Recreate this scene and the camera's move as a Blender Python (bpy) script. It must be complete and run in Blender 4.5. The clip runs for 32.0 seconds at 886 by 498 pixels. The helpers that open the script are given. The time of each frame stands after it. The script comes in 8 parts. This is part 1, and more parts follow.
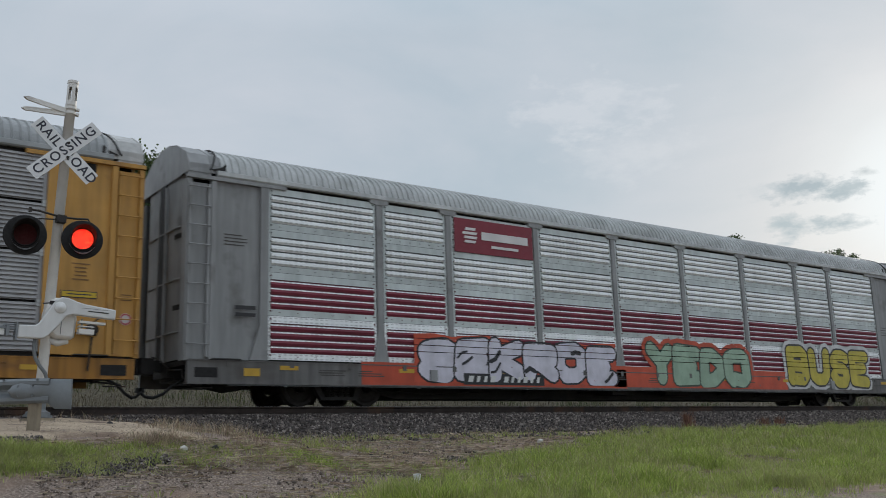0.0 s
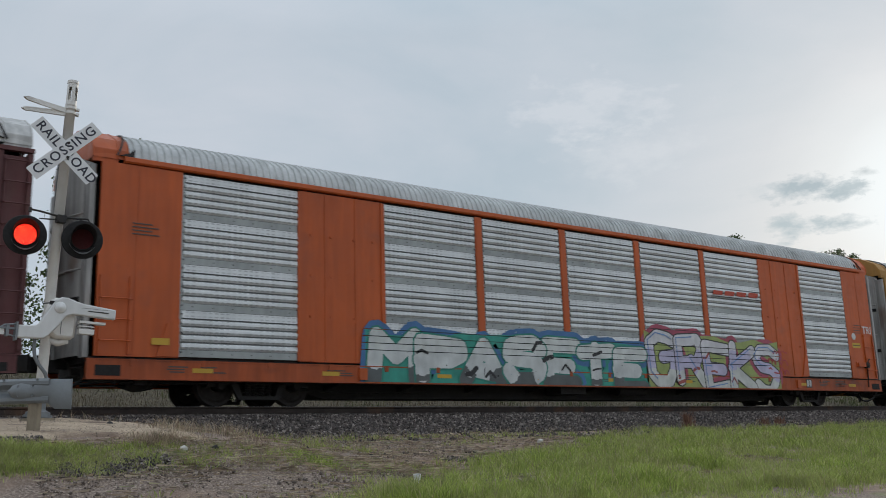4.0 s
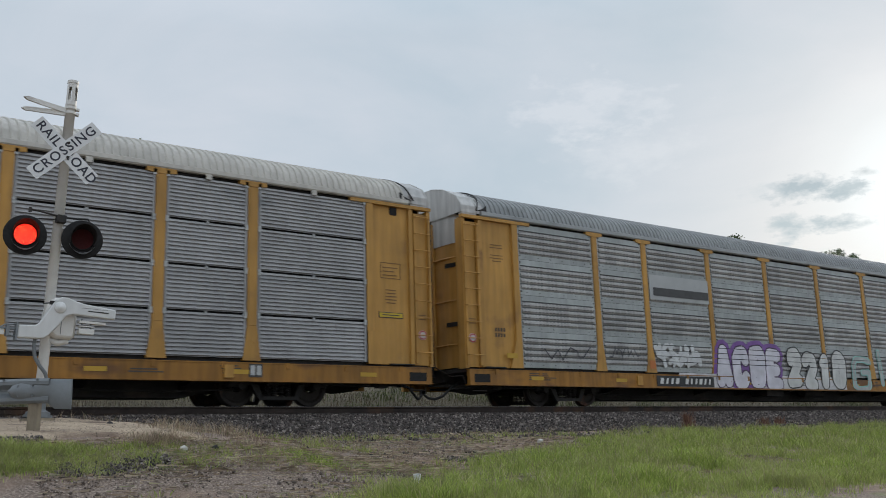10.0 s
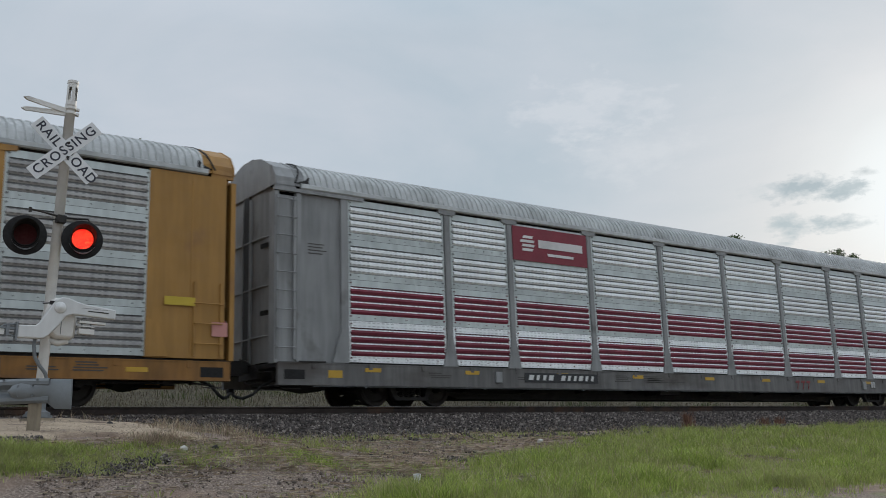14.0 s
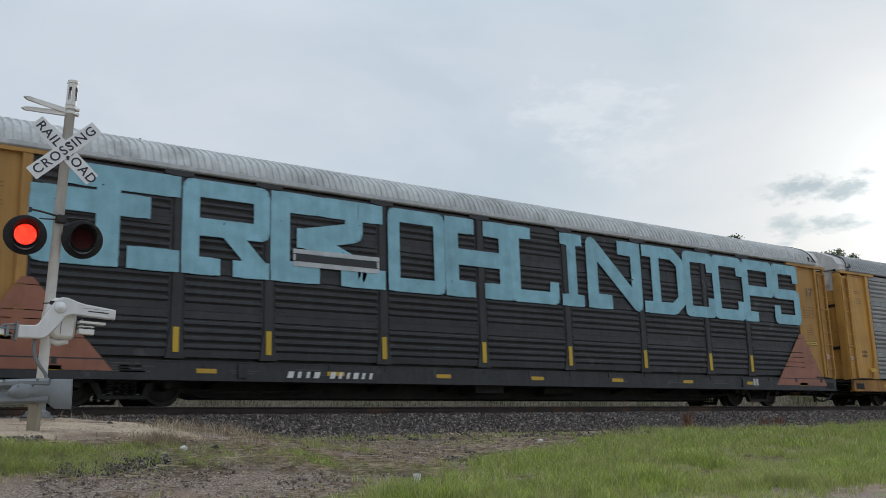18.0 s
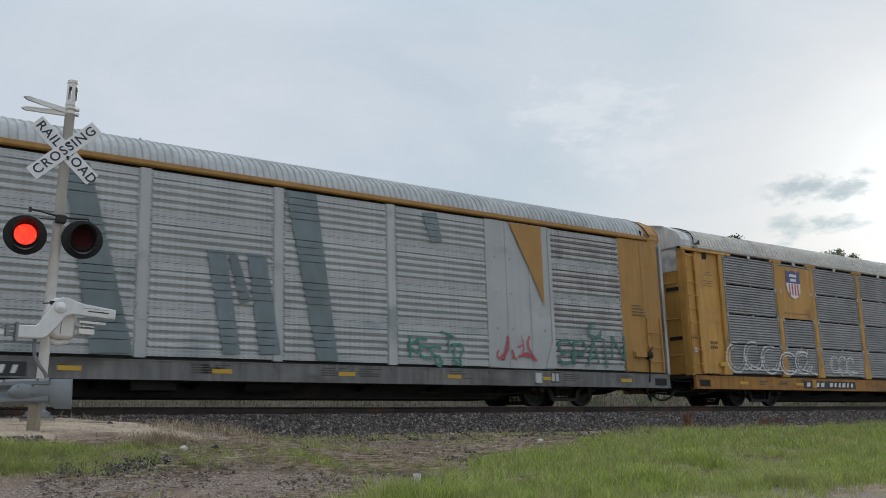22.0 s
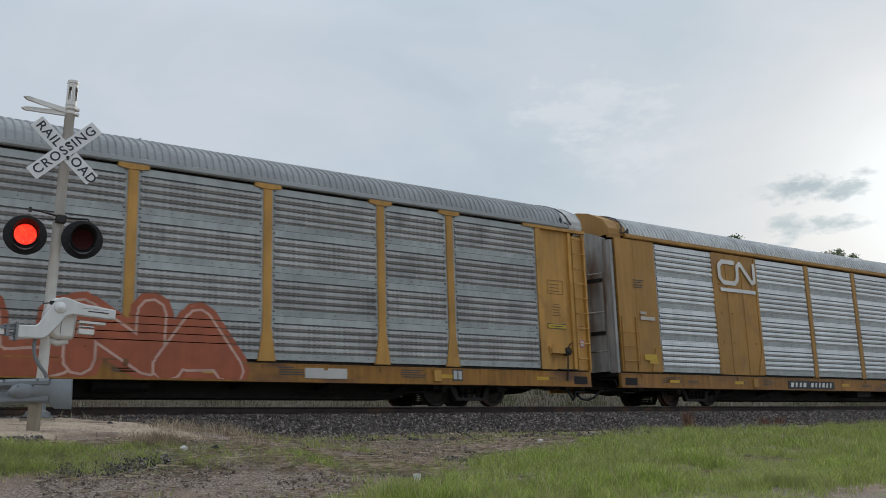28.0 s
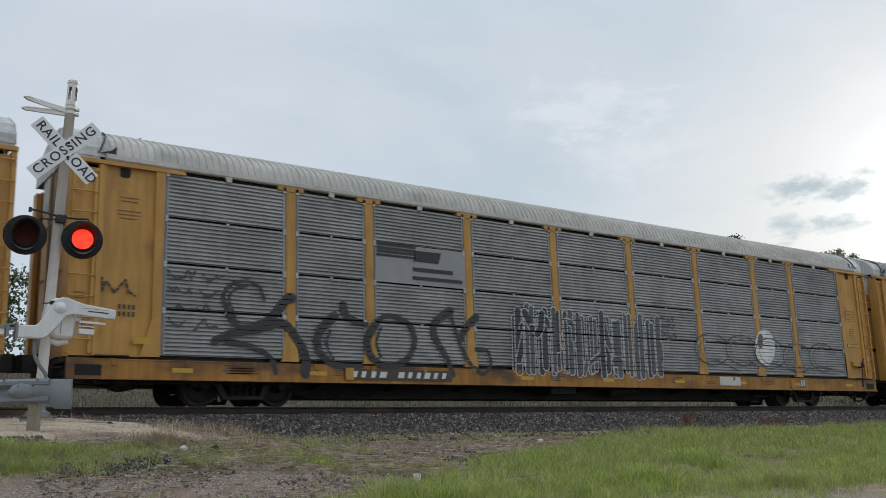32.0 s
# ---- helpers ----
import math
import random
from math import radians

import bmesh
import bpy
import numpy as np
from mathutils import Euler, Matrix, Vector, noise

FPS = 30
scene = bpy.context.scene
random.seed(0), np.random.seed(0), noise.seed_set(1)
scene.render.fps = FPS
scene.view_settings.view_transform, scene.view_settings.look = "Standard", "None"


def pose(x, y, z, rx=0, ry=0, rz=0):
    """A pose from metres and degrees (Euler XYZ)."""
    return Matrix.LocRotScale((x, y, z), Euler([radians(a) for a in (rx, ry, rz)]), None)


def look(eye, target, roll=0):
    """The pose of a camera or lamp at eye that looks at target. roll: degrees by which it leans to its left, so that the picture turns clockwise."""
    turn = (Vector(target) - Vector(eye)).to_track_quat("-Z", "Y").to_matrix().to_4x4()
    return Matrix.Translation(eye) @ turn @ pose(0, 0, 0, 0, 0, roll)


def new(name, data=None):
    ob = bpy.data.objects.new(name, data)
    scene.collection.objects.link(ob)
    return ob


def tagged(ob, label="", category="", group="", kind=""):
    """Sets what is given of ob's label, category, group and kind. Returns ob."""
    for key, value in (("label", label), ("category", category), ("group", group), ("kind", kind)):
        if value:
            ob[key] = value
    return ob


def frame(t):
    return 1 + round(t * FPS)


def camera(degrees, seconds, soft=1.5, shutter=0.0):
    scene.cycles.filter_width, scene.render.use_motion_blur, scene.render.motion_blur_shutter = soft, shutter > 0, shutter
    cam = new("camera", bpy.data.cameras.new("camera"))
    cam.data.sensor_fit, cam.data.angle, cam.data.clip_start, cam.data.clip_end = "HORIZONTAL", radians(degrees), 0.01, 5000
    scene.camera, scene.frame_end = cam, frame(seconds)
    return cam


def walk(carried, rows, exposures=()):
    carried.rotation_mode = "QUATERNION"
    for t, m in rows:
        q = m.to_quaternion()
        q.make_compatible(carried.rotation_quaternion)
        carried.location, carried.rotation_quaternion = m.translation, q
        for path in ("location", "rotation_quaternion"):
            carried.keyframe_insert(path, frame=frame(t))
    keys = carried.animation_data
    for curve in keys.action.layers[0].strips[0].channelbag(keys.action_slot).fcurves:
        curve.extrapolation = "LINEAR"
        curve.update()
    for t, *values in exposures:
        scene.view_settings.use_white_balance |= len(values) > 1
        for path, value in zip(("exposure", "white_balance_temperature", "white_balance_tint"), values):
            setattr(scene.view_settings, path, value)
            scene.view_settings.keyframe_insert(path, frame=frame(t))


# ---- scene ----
EYE = Vector((0.0, -19.357, -0.931))
cam = camera(50.885, 32.0, soft=0.9, shutter=0.07)
AIM = Matrix(((0.80774655, -0.09745158, -0.58141955), (-0.58873538, -0.18452991, -0.78698117), (-0.03059674, 0.97798359, -0.20642659))).to_4x4()
STAND = Matrix.Translation(EYE) @ AIM
walk(cam, [(0.0, STAND), (32.0, STAND)], [(0.0, -0.10), (1.0, 0.05), (2.0, 0.0), (3.0, -0.10), (6.0, 0.0), (7.0, -0.04), (9.0, -0.01), (10.0, 0.04), (11.0, 0.05), (12.0, 0.09), (13.0, 0.03), (14.0, -0.08), (17.0, 0.04), (18.0, 0.10), (19.0, 0.11), (21.0, 0.08), (23.0, 0.08), (24.0, -0.02), (25.0, 0.0), (28.0, 0.0), (29.0, 0.07), (32.0, 0.10)])

# ---- world and sun: a bright veiled sky, the sun low behind the train ----
SUN_AZ, SUN_EL = radians(65), radians(13.0)
world = bpy.data.worlds.new("sky")
scene.world = world
world.use_nodes = True
wt = world.node_tree
wt.nodes.clear()


def wnode(kind, **props):
    n = wt.nodes.new(kind)
    for k, v in props.items():
        n.inputs[k].default_value = v
    return n


w_out = wt.nodes.new("ShaderNodeOutputWorld")
w_bg = wt.nodes.new("ShaderNodeBackground")
w_sky = wt.nodes.new("ShaderNodeTexSky")
w_sky.sky_type, w_sky.sun_disc = "NISHITA", False
w_sky.sun_elevation, w_sky.sun_rotation = SUN_EL, SUN_AZ
w_sky.air_density, w_sky.dust_density = 1.0, 2.0
w_co = wt.nodes.new("ShaderNodeTexCoord")
sun_way = Vector((math.sin(SUN_AZ) * math.cos(SUN_EL), math.cos(SUN_AZ) * math.cos(SUN_EL), math.sin(SUN_EL)))
w_dot = wt.nodes.new("ShaderNodeVectorMath")
w_dot.operation = "DOT_PRODUCT"
w_dot.inputs[1].default_value = sun_way
wt.links.new(w_co.outputs["Generated"], w_dot.inputs[0])
w_glow = wt.nodes.new("ShaderNodeValToRGB")
for pos, val in ((0.0, 0.0), (0.972, 0.0), (0.988, 0.04), (0.9950, 0.22), (0.9978, 0.62), (0.9993, 1.0)):
    e = w_glow.color_ramp.elements.new(pos)
    e.color = (val, val, val, 1)
while len(w_glow.color_ramp.elements) > 6:
    w_glow.color_ramp.elements.remove(w_glow.color_ramp.elements[0])
wt.links.new(w_dot.outputs["Value"], w_glow.inputs["Fac"])
# cloud veil: soft large noise and streaky small noise
w_map = wt.nodes.new("ShaderNodeMapping")
w_map.inputs["Scale"].default_value = (1.0, 1.0, 2.6)
wt.links.new(w_co.outputs["Generated"], w_map.inputs["Vector"])
w_n1 = wnode("ShaderNodeTexNoise", Scale=2.3, Detail=7.0, Roughness=0.55, Distortion=0.5)
wt.links.new(w_map.outputs[0], w_n1.inputs["Vector"])
w_r1 = wt.nodes.new("ShaderNodeValToRGB")
w_r1.color_ramp.elements[0].position, w_r1.color_ramp.elements[0].color = 0.30, (0.50, 0.60, 0.69, 1)
w_r1.color_ramp.elements[1].position, w_r1.color_ramp.elements[1].color = 0.68, (0.67, 0.715, 0.79, 1)
wt.links.new(w_n1.outputs["Fac"], w_r1.inputs["Fac"])
w_mix = wt.nodes.new("ShaderNodeMix")
w_mix.data_type = "RGBA"
w_mix.inputs["Factor"].default_value = 0.90
w_scale = wt.nodes.new("ShaderNodeVectorMath")
w_scale.operation = "SCALE"
w_scale.inputs["Scale"].default_value = 0.06
wt.links.new(w_sky.outputs["Color"], w_scale.inputs[0])
wt.links.new(w_scale.outputs[0], w_mix.inputs["A"])
wt.links.new(w_r1.outputs["Color"], w_mix.inputs["B"])
# the bright veil around the sun
w_add = wt.nodes.new("ShaderNodeMix")
w_add.data_type = "RGBA"
w_add.inputs["B"].default_value = (1.0, 1.05, 1.06, 1)
wt.links.new(w_glow.outputs["Color"], w_add.inputs["Factor"])
wt.links.new(w_mix.outputs["Result"], w_add.inputs["A"])
# torn darker clouds low near the sun, and pale wisps higher up
w_n2 = wnode("ShaderNodeTexNoise", Scale=26.0, Detail=7.0, Roughness=0.62)
w_map2 = wt.nodes.new("ShaderNodeMapping")
w_map2.inputs["Scale"].default_value = (1.0, 1.0, 2.2)
wt.links.new(w_co.outputs["Generated"], w_map2.inputs["Vector"])
wt.links.new(w_map2.outputs[0], w_n2.inputs["Vector"])


def cloud(src, az, el, wide, high, colour, most, cut):
    """A torn cloud round one bearing of the sky, laid over what is there."""
    az, el = radians(az), radians(el)
    at = Vector((math.sin(az) * math.cos(el), math.cos(az) * math.cos(el), math.sin(el)))
    side = Vector((math.cos(az), -math.sin(az), 0.0))
    dif = wt.nodes.new("ShaderNodeVectorMath")
    dif.operation = "SUBTRACT"
    dif.inputs[1].default_value = at
    wt.links.new(w_co.outputs["Generated"], dif.inputs[0])
    parts = []
    for way, size in ((side, wide), (at.cross(side), high)):
        d = wt.nodes.new("ShaderNodeVectorMath")
        d.operation = "DOT_PRODUCT"
        d.inputs[1].default_value = way / math.sin(radians(size))
        wt.links.new(dif.outputs[0], d.inputs[0])
        parts.append(d)
    both = wt.nodes.new("ShaderNodeCombineXYZ")
    wt.links.new(parts[0].outputs["Value"], both.inputs[0])
    wt.links.new(parts[1].outputs["Value"], both.inputs[1])
    ln = wt.nodes.new("ShaderNodeVectorMath")
    ln.operation = "LENGTH"
    wt.links.new(both.outputs[0], ln.inputs[0])
    sub = wt.nodes.new("ShaderNodeMath")
    sub.operation = "MULTIPLY_ADD"
    sub.inputs[1].default_value = -0.22
    wt.links.new(ln.outputs["Value"], sub.inputs[0])
    wt.links.new(w_n2.outputs["Fac"], sub.inputs[2])
    cutr = wt.nodes.new("ShaderNodeMapRange")
    for k, v in (("From Min", cut), ("From Max", cut + 0.22), ("To Min", 0.0), ("To Max", most)):
        cutr.inputs[k].default_value = v
    wt.links.new(sub.outputs[0], cutr.inputs["Value"])
    mx = wt.nodes.new("ShaderNodeMix")
    mx.data_type = "RGBA"
    mx.inputs["B"].default_value = (*colour, 1)
    wt.links.new(cutr.outputs[0], mx.inputs["Factor"])
    wt.links.new(src, mx.inputs["A"])
    return mx.outputs["Result"]


w_top = w_add.outputs["Result"]
for bit in ((58.9, 13.9, 2.3, 0.85, (0.46, 0.54, 0.58), 0.95, 0.24),
            (60.7, 13.7, 1.5, 0.5, (0.52, 0.6, 0.63), 0.75, 0.26),
            (61.7, 14.4, 0.9, 0.32, (0.52, 0.58, 0.6), 0.75, 0.26),
            (56.5, 11.9, 0.8, 0.5, (0.56, 0.63, 0.65), 0.75, 0.26),
            (57.8, 11.8, 1.4, 0.75, (0.52, 0.6, 0.63), 0.9, 0.25),
            (60.1, 11.7, 1.7, 0.55, (0.52, 0.6, 0.63), 0.9, 0.25),
            (55.9, 14.1, 1.0, 0.6, (0.62, 0.68, 0.71), 0.5, 0.26),
            (46.0, 19.8, 4.0, 1.6, (0.8, 0.82, 0.86), 0.35, 0.24),
            (48.5, 17.2, 3.5, 1.4, (0.78, 0.81, 0.84), 0.3, 0.24)):
    w_top = cloud(w_top, *bit)
# an overcast sky brightens towards the zenith
w_sep = wt.nodes.new("ShaderNodeSeparateXYZ")
wt.links.new(w_co.outputs["Generated"], w_sep.inputs[0])
w_zen = wt.nodes.new("ShaderNodeMapRange")
for k, v in (("From Min", 0.42), ("From Max", 0.95), ("To Min", 1.0), ("To Max", 1.9)):
    w_zen.inputs[k].default_value = v
wt.links.new(w_sep.outputs["Z"], w_zen.inputs["Value"])
w_fin = wt.nodes.new("ShaderNodeVectorMath")
w_fin.operation = "SCALE"
wt.links.new(w_top, w_fin.inputs[0])
wt.links.new(w_zen.outputs[0], w_fin.inputs["Scale"])
wt.links.new(w_fin.outputs[0], w_bg.inputs["Color"])
w_bg.inputs["Strength"].default_value = 1.0
wt.links.new(w_bg.outputs[0], w_out.inputs["Surface"])

sun = new("sun", bpy.data.lights.new("sun", "SUN"))
sun.data.energy, sun.data.angle, sun.data.color = 1.2, radians(14), (1.0, 0.94, 0.84)
sun.matrix_world = look(sun_way * 60, (0, 0, 0))


# ---- materials ----
def material(name, base, rough=0.6, metal=0.0, vary=0.18, grain=0.0, scale=2.0, stain=None, stain_at=0.62, stain_soft=0.10, stain_scale=(1.2, 1.2, 1.2), bump=0.0, bump_scale=60.0, spots=0.0, emit=None, power=0.0, streak=0.0):
    """Paint or matter on object coordinates, shifted at random from piece to piece: large and fine variation, stains, streaks and relief."""
    m = bpy.data.materials.new(name)
    m.use_nodes = True
    t = m.node_tree
    b = t.nodes["Principled BSDF"]
    b.inputs["Roughness"].default_value, b.inputs["Metallic"].default_value = rough, metal
    if emit:
        b.inputs["Base Color"].default_value = (*base, 1)
        b.inputs["Emission Color"].default_value, b.inputs["Emission Strength"].default_value = (*emit, 1), power
        return m
    co = t.nodes.new("ShaderNodeTexCoord")
    info = t.nodes.new("ShaderNodeObjectInfo")
    off = t.nodes.new("ShaderNodeVectorMath")
    off.operation = "MULTIPLY_ADD"
    off.inputs[1].default_value = (31.0, 17.0, 23.0)
    t.links.new(info.outputs["Random"], off.inputs[0])
    t.links.new(co.outputs["Object"], off.inputs[2])

    def noise_of(sc, detail, stretch=(1, 1, 1)):
        mp = t.nodes.new("ShaderNodeMapping")
        mp.inputs["Scale"].default_value = stretch
        t.links.new(off.outputs[0], mp.inputs["Vector"])
        n = t.nodes.new("ShaderNodeTexNoise")
        n.inputs["Scale"].default_value, n.inputs["Detail"].default_value = sc, detail
        t.links.new(mp.outputs[0], n.inputs["Vector"])
        return n.outputs["Fac"]

    def remap(src, a, b_, c, d):
        r = t.nodes.new("ShaderNodeMapRange")
        for k, v in zip(("From Min", "From Max", "To Min", "To Max"), (a, b_, c, d)):
            r.inputs[k].default_value = v
        t.links.new(src, r.inputs["Value"])
        return r.outputs[0]

    def times(p, q):
        x = t.nodes.new("ShaderNodeMath")
        x.operation = "MULTIPLY"
        t.links.new(p, x.inputs[0])
        t.links.new(q, x.inputs[1])
        return x.outputs[0]

    val = remap(noise_of(scale, 5), 0.3, 0.7, 1 - vary, 1 + vary)
    if grain:
        val = times(val, remap(noise_of(scale * 24, 4), 0.25, 0.75, 1 - grain, 1 + grain))
    if streak:
        val = times(val, remap(noise_of(3.0, 4, (2.6, 2.6, 0.25)), 0.35, 0.65, 1 - streak, 1 + streak * 0.6))
    val = times(val, remap(info.outputs["Random"], 0, 1, 1 - vary * 0.5, 1 + vary * 0.5))
    col = t.nodes.new("ShaderNodeVectorMath")
    col.operation = "SCALE"
    col.inputs[0].default_value = base
    t.links.new(val, col.inputs["Scale"])
    out = col.outputs[0]
    if stain:
        mask = remap(noise_of(1.0, 7, stain_scale), stain_at, stain_at + stain_soft, 0, 1)
        mx = t.nodes.new("ShaderNodeMix")
        mx.data_type = "RGBA"
        mx.inputs["B"].default_value = (*stain, 1)
        t.links.new(mask, mx.inputs["Factor"])
        t.links.new(out, mx.inputs["A"])
        out = mx.outputs["Result"]
    if spots:
        v = t.nodes.new("ShaderNodeTexBrick")
        v.offset, v.inputs["Scale"].default_value = 0.0, 1.0
        v.inputs["Brick Width"].default_value, v.inputs["Row Height"].default_value = 0.125, 0.0785
        v.inputs["Mortar Size"].default_value = 0.026
        v.inputs["Color1"].default_value = v.inputs["Color2"].default_value = (1, 1, 1, 1)
        v.inputs["Mortar"].default_value = (0, 0, 0, 1)
        sw = t.nodes.new("ShaderNodeMapping")
        sw.inputs["Rotation"].default_value = (radians(90), 0, 0)
        t.links.new(co.outputs["Object"], sw.inputs["Vector"])
        t.links.new(sw.outputs[0], v.inputs["Vector"])
        dm = times(remap(v.outputs["Fac"], 0, 1, spots, 0), remap(noise_of(1.3, 3, (2.2, 0.2, 0.18)), 0.40, 0.58, 0.30, 1.0))
        mx = t.nodes.new("ShaderNodeMix")
        mx.data_type = "RGBA"
        mx.inputs["B"].default_value = (0.05, 0.055, 0.06, 1)
        t.links.new(dm, mx.inputs["Factor"])
        t.links.new(out, mx.inputs["A"])
        out = mx.outputs["Result"]
    t.links.new(out, b.inputs["Base Color"])
    if bump:
        bp = t.nodes.new("ShaderNodeBump")
        bp.inputs["Strength"].default_value, bp.inputs["Distance"].default_value = bump, 0.02
        t.links.new(noise_of(bump_scale, 4), bp.inputs["Height"])
        t.links.new(bp.outputs[0], b.inputs["Normal"])
    t.links.new(remap(noise_of(scale * 5, 3), 0.3, 0.7, max(rough - 0.08, 0.02), min(rough + 0.1, 1)), b.inputs["Roughness"])
    return m


RUST = (0.13, 0.055, 0.03)
GRIME = (0.07, 0.065, 0.06)
YEL = material("yellow_paint", (0.45, 0.238, 0.052), 0.55, vary=0.14, scale=1.1, stain=(0.19, 0.09, 0.035), stain_at=0.60, stain_soft=0.22, streak=0.14, bump=0.05)
YEL2 = material("bright_yellow_paint", (0.47, 0.265, 0.03), 0.5, vary=0.12, scale=1.0, stain=RUST, stain_at=0.63, stain_soft=0.12, streak=0.14, bump=0.05)
TAN = material("tan_yellow_paint", (0.36, 0.19, 0.045), 0.6, vary=0.12, scale=0.9, stain=(0.22, 0.11, 0.05), stain_at=0.60, stain_soft=0.25, streak=0.10, bump=0.05)
ORANGE = material("orange_paint", (0.46, 0.085, 0.012), 0.5, vary=0.10, scale=1.0, stain=(0.28, 0.07, 0.03), stain_at=0.6, stain_soft=0.25, streak=0.10, bump=0.05)
MAROON = material("maroon_paint", (0.095, 0.028, 0.028), 0.6, vary=0.16, scale=1.0, stain=(0.13, 0.07, 0.05), stain_at=0.60, stain_soft=0.2, streak=0.14, bump=0.05)
GREY = material("grey_paint", (0.26, 0.264, 0.264), 0.55, vary=0.12, scale=1.0, stain=(0.10, 0.092, 0.085), stain_at=0.60, stain_soft=0.2, streak=0.14, bump=0.04)
BLACKED = material("black_paint", (0.022, 0.022, 0.025), 0.55, vary=0.22, scale=1.6, stain=(0.10, 0.10, 0.105), stain_at=0.66, stain_soft=0.10, streak=0.2, bump=0.04)
SILVER = material("galvanised_sheet", (0.31, 0.305, 0.305), 0.48, 0.2, vary=0.13, grain=0.06, scale=1.6, stain=(0.20, 0.205, 0.21), stain_at=0.58, stain_soft=0.2, stain_scale=(0.8, 0.8, 2.5), streak=0.05)
SILVER_Q = material("dim_punched_sheet", (0.43, 0.425, 0.42), 0.5, 0.2, vary=0.16, grain=0.06, scale=1.6, stain=(0.18, 0.19, 0.20), stain_at=0.56, stain_soft=0.16, stain_scale=(0.8, 0.8, 2.2), spots=0.34, streak=0.12)
SILVER_P = material("punched_galvanised_sheet", (0.385, 0.375, 0.362), 0.5, 0.2, vary=0.16, grain=0.06, scale=1.6, stain=(0.22, 0.22, 0.215), stain_at=0.56, stain_soft=0.16, stain_scale=(1.1, 0.8, 0.9), spots=0.55, streak=0.14)
SILVER_B = material("bright_galvanised_sheet", (0.66, 0.675, 0.675), 0.42, 0.2, vary=0.10, grain=0.05, scale=1.4, spots=0.38, streak=0.06)
BAND = material("dull_galvanised_band", (0.345, 0.365, 0.358), 0.5, 0.2, vary=0.16, scale=1.2, streak=0.10)
SILVER_D = material("dull_galvanised_sheet", (0.262, 0.256, 0.25), 0.55, 0.15, vary=0.16, grain=0.08, scale=1.4, stain=(0.15, 0.15, 0.15), stain_at=0.57, stain_soft=0.2, stain_scale=(0.9, 0.9, 2.0), streak=0.07)
SILVER_W = material("whitened_sheet", (0.545, 0.512, 0.50), 0.5, 0.15, vary=0.10, grain=0.06, scale=1.4, stain=(0.27, 0.26, 0.25), stain_at=0.58, stain_soft=0.2, streak=0.10)
SILVER_F = material("bright_new_galvanised_sheet", (0.86, 0.88, 0.88), 0.4, 0.2, vary=0.10, grain=0.05, scale=1.4, spots=0.38, streak=0.06)
BAND_D = material("dirty_galvanised_band", (0.25, 0.248, 0.238), 0.55, 0.15, vary=0.16, scale=1.2, streak=0.12)
BAND_F = material("bright_galvanised_band", (0.50, 0.54, 0.53), 0.45, 0.2, vary=0.16, scale=1.2, streak=0.10)
PALE = material("pale_grey_overpaint", (0.41, 0.42, 0.415), 0.55, vary=0.09, scale=1.0, stain=(0.27, 0.295, 0.295), stain_at=0.60, stain_soft=0.1, stain_scale=(0.5, 0.5, 0.8), spots=0.35, streak=0.05)
PALE_S = material("pale_grey_plain_overpaint", (0.41, 0.42, 0.415), 0.55, vary=0.09, scale=1.0, stain=(0.27, 0.295, 0.295), stain_at=0.60, stain_soft=0.1, stain_scale=(0.5, 0.5, 0.8), streak=0.05)
STRIPE = material("dark_red_stripe", (0.20, 0.028, 0.05), 0.5, vary=0.14, scale=1.4, streak=0.1)
ROOF = material("galvanised_roof", (0.45, 0.46, 0.455), 0.5, 0.2, vary=0.14, grain=0.06, scale=0.8, stain=(0.32, 0.33, 0.32), stain_at=0.56, stain_soft=0.15, streak=0.12)
ROOF_W = material("warm_white_roof", (0.50, 0.475, 0.43), 0.55, 0.05, vary=0.10, grain=0.05, scale=0.8, stain=(0.36, 0.34, 0.30), stain_at=0.58, stain_soft=0.15, streak=0.10)
ROOF_D = material("dull_roof", (0.30, 0.31, 0.31), 0.5, 0.2, vary=0.12, grain=0.05, scale=0.8, stain=(0.22, 0.23, 0.23), stain_at=0.58, stain_soft=0.15)
WHITE = material("white_paint", (0.66, 0.66, 0.65), 0.5, vary=0.08, scale=1.5, stain=(0.42, 0.40, 0.38), stain_at=0.63, stain_soft=0.15, streak=0.06)
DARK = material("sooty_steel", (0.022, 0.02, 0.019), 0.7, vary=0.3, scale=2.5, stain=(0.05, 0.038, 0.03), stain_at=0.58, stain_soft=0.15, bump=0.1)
STEEL = material("worn_wheel_steel", (0.026, 0.021, 0.018), 0.65, 0.3, vary=0.25, scale=5, stain=RUST, stain_at=0.6)
RAIL = material("rusted_rail_steel", (0.055, 0.04, 0.034), 0.6, 0.35, vary=0.25, scale=3, stain=(0.10, 0.055, 0.035), stain_at=0.55, bump=0.1)
SHINE = material("polished_rail_head", (0.35, 0.35, 0.36), 0.3, 0.9, vary=0.1, scale=3)
BLACK = material("black_enamel", (0.006, 0.005, 0.005), 0.75, vary=0.2, scale=4)
RUBBER = material("black_rubber_hose", (0.02, 0.02, 0.021), 0.7, vary=0.2, scale=6)
ALU = material("weathered_aluminium", (0.70, 0.68, 0.645), 0.5, 0.1, vary=0.10, grain=0.05, scale=3.0, stain=(0.34, 0.31, 0.27), stain_at=0.62, stain_soft=0.15)
GALV = material("galvanised_guardrail", (0.185, 0.20, 0.21), 0.5, 0.15, vary=0.12, grain=0.06, scale=3.0, stain=(0.14, 0.145, 0.145), stain_at=0.58, stain_soft=0.15)
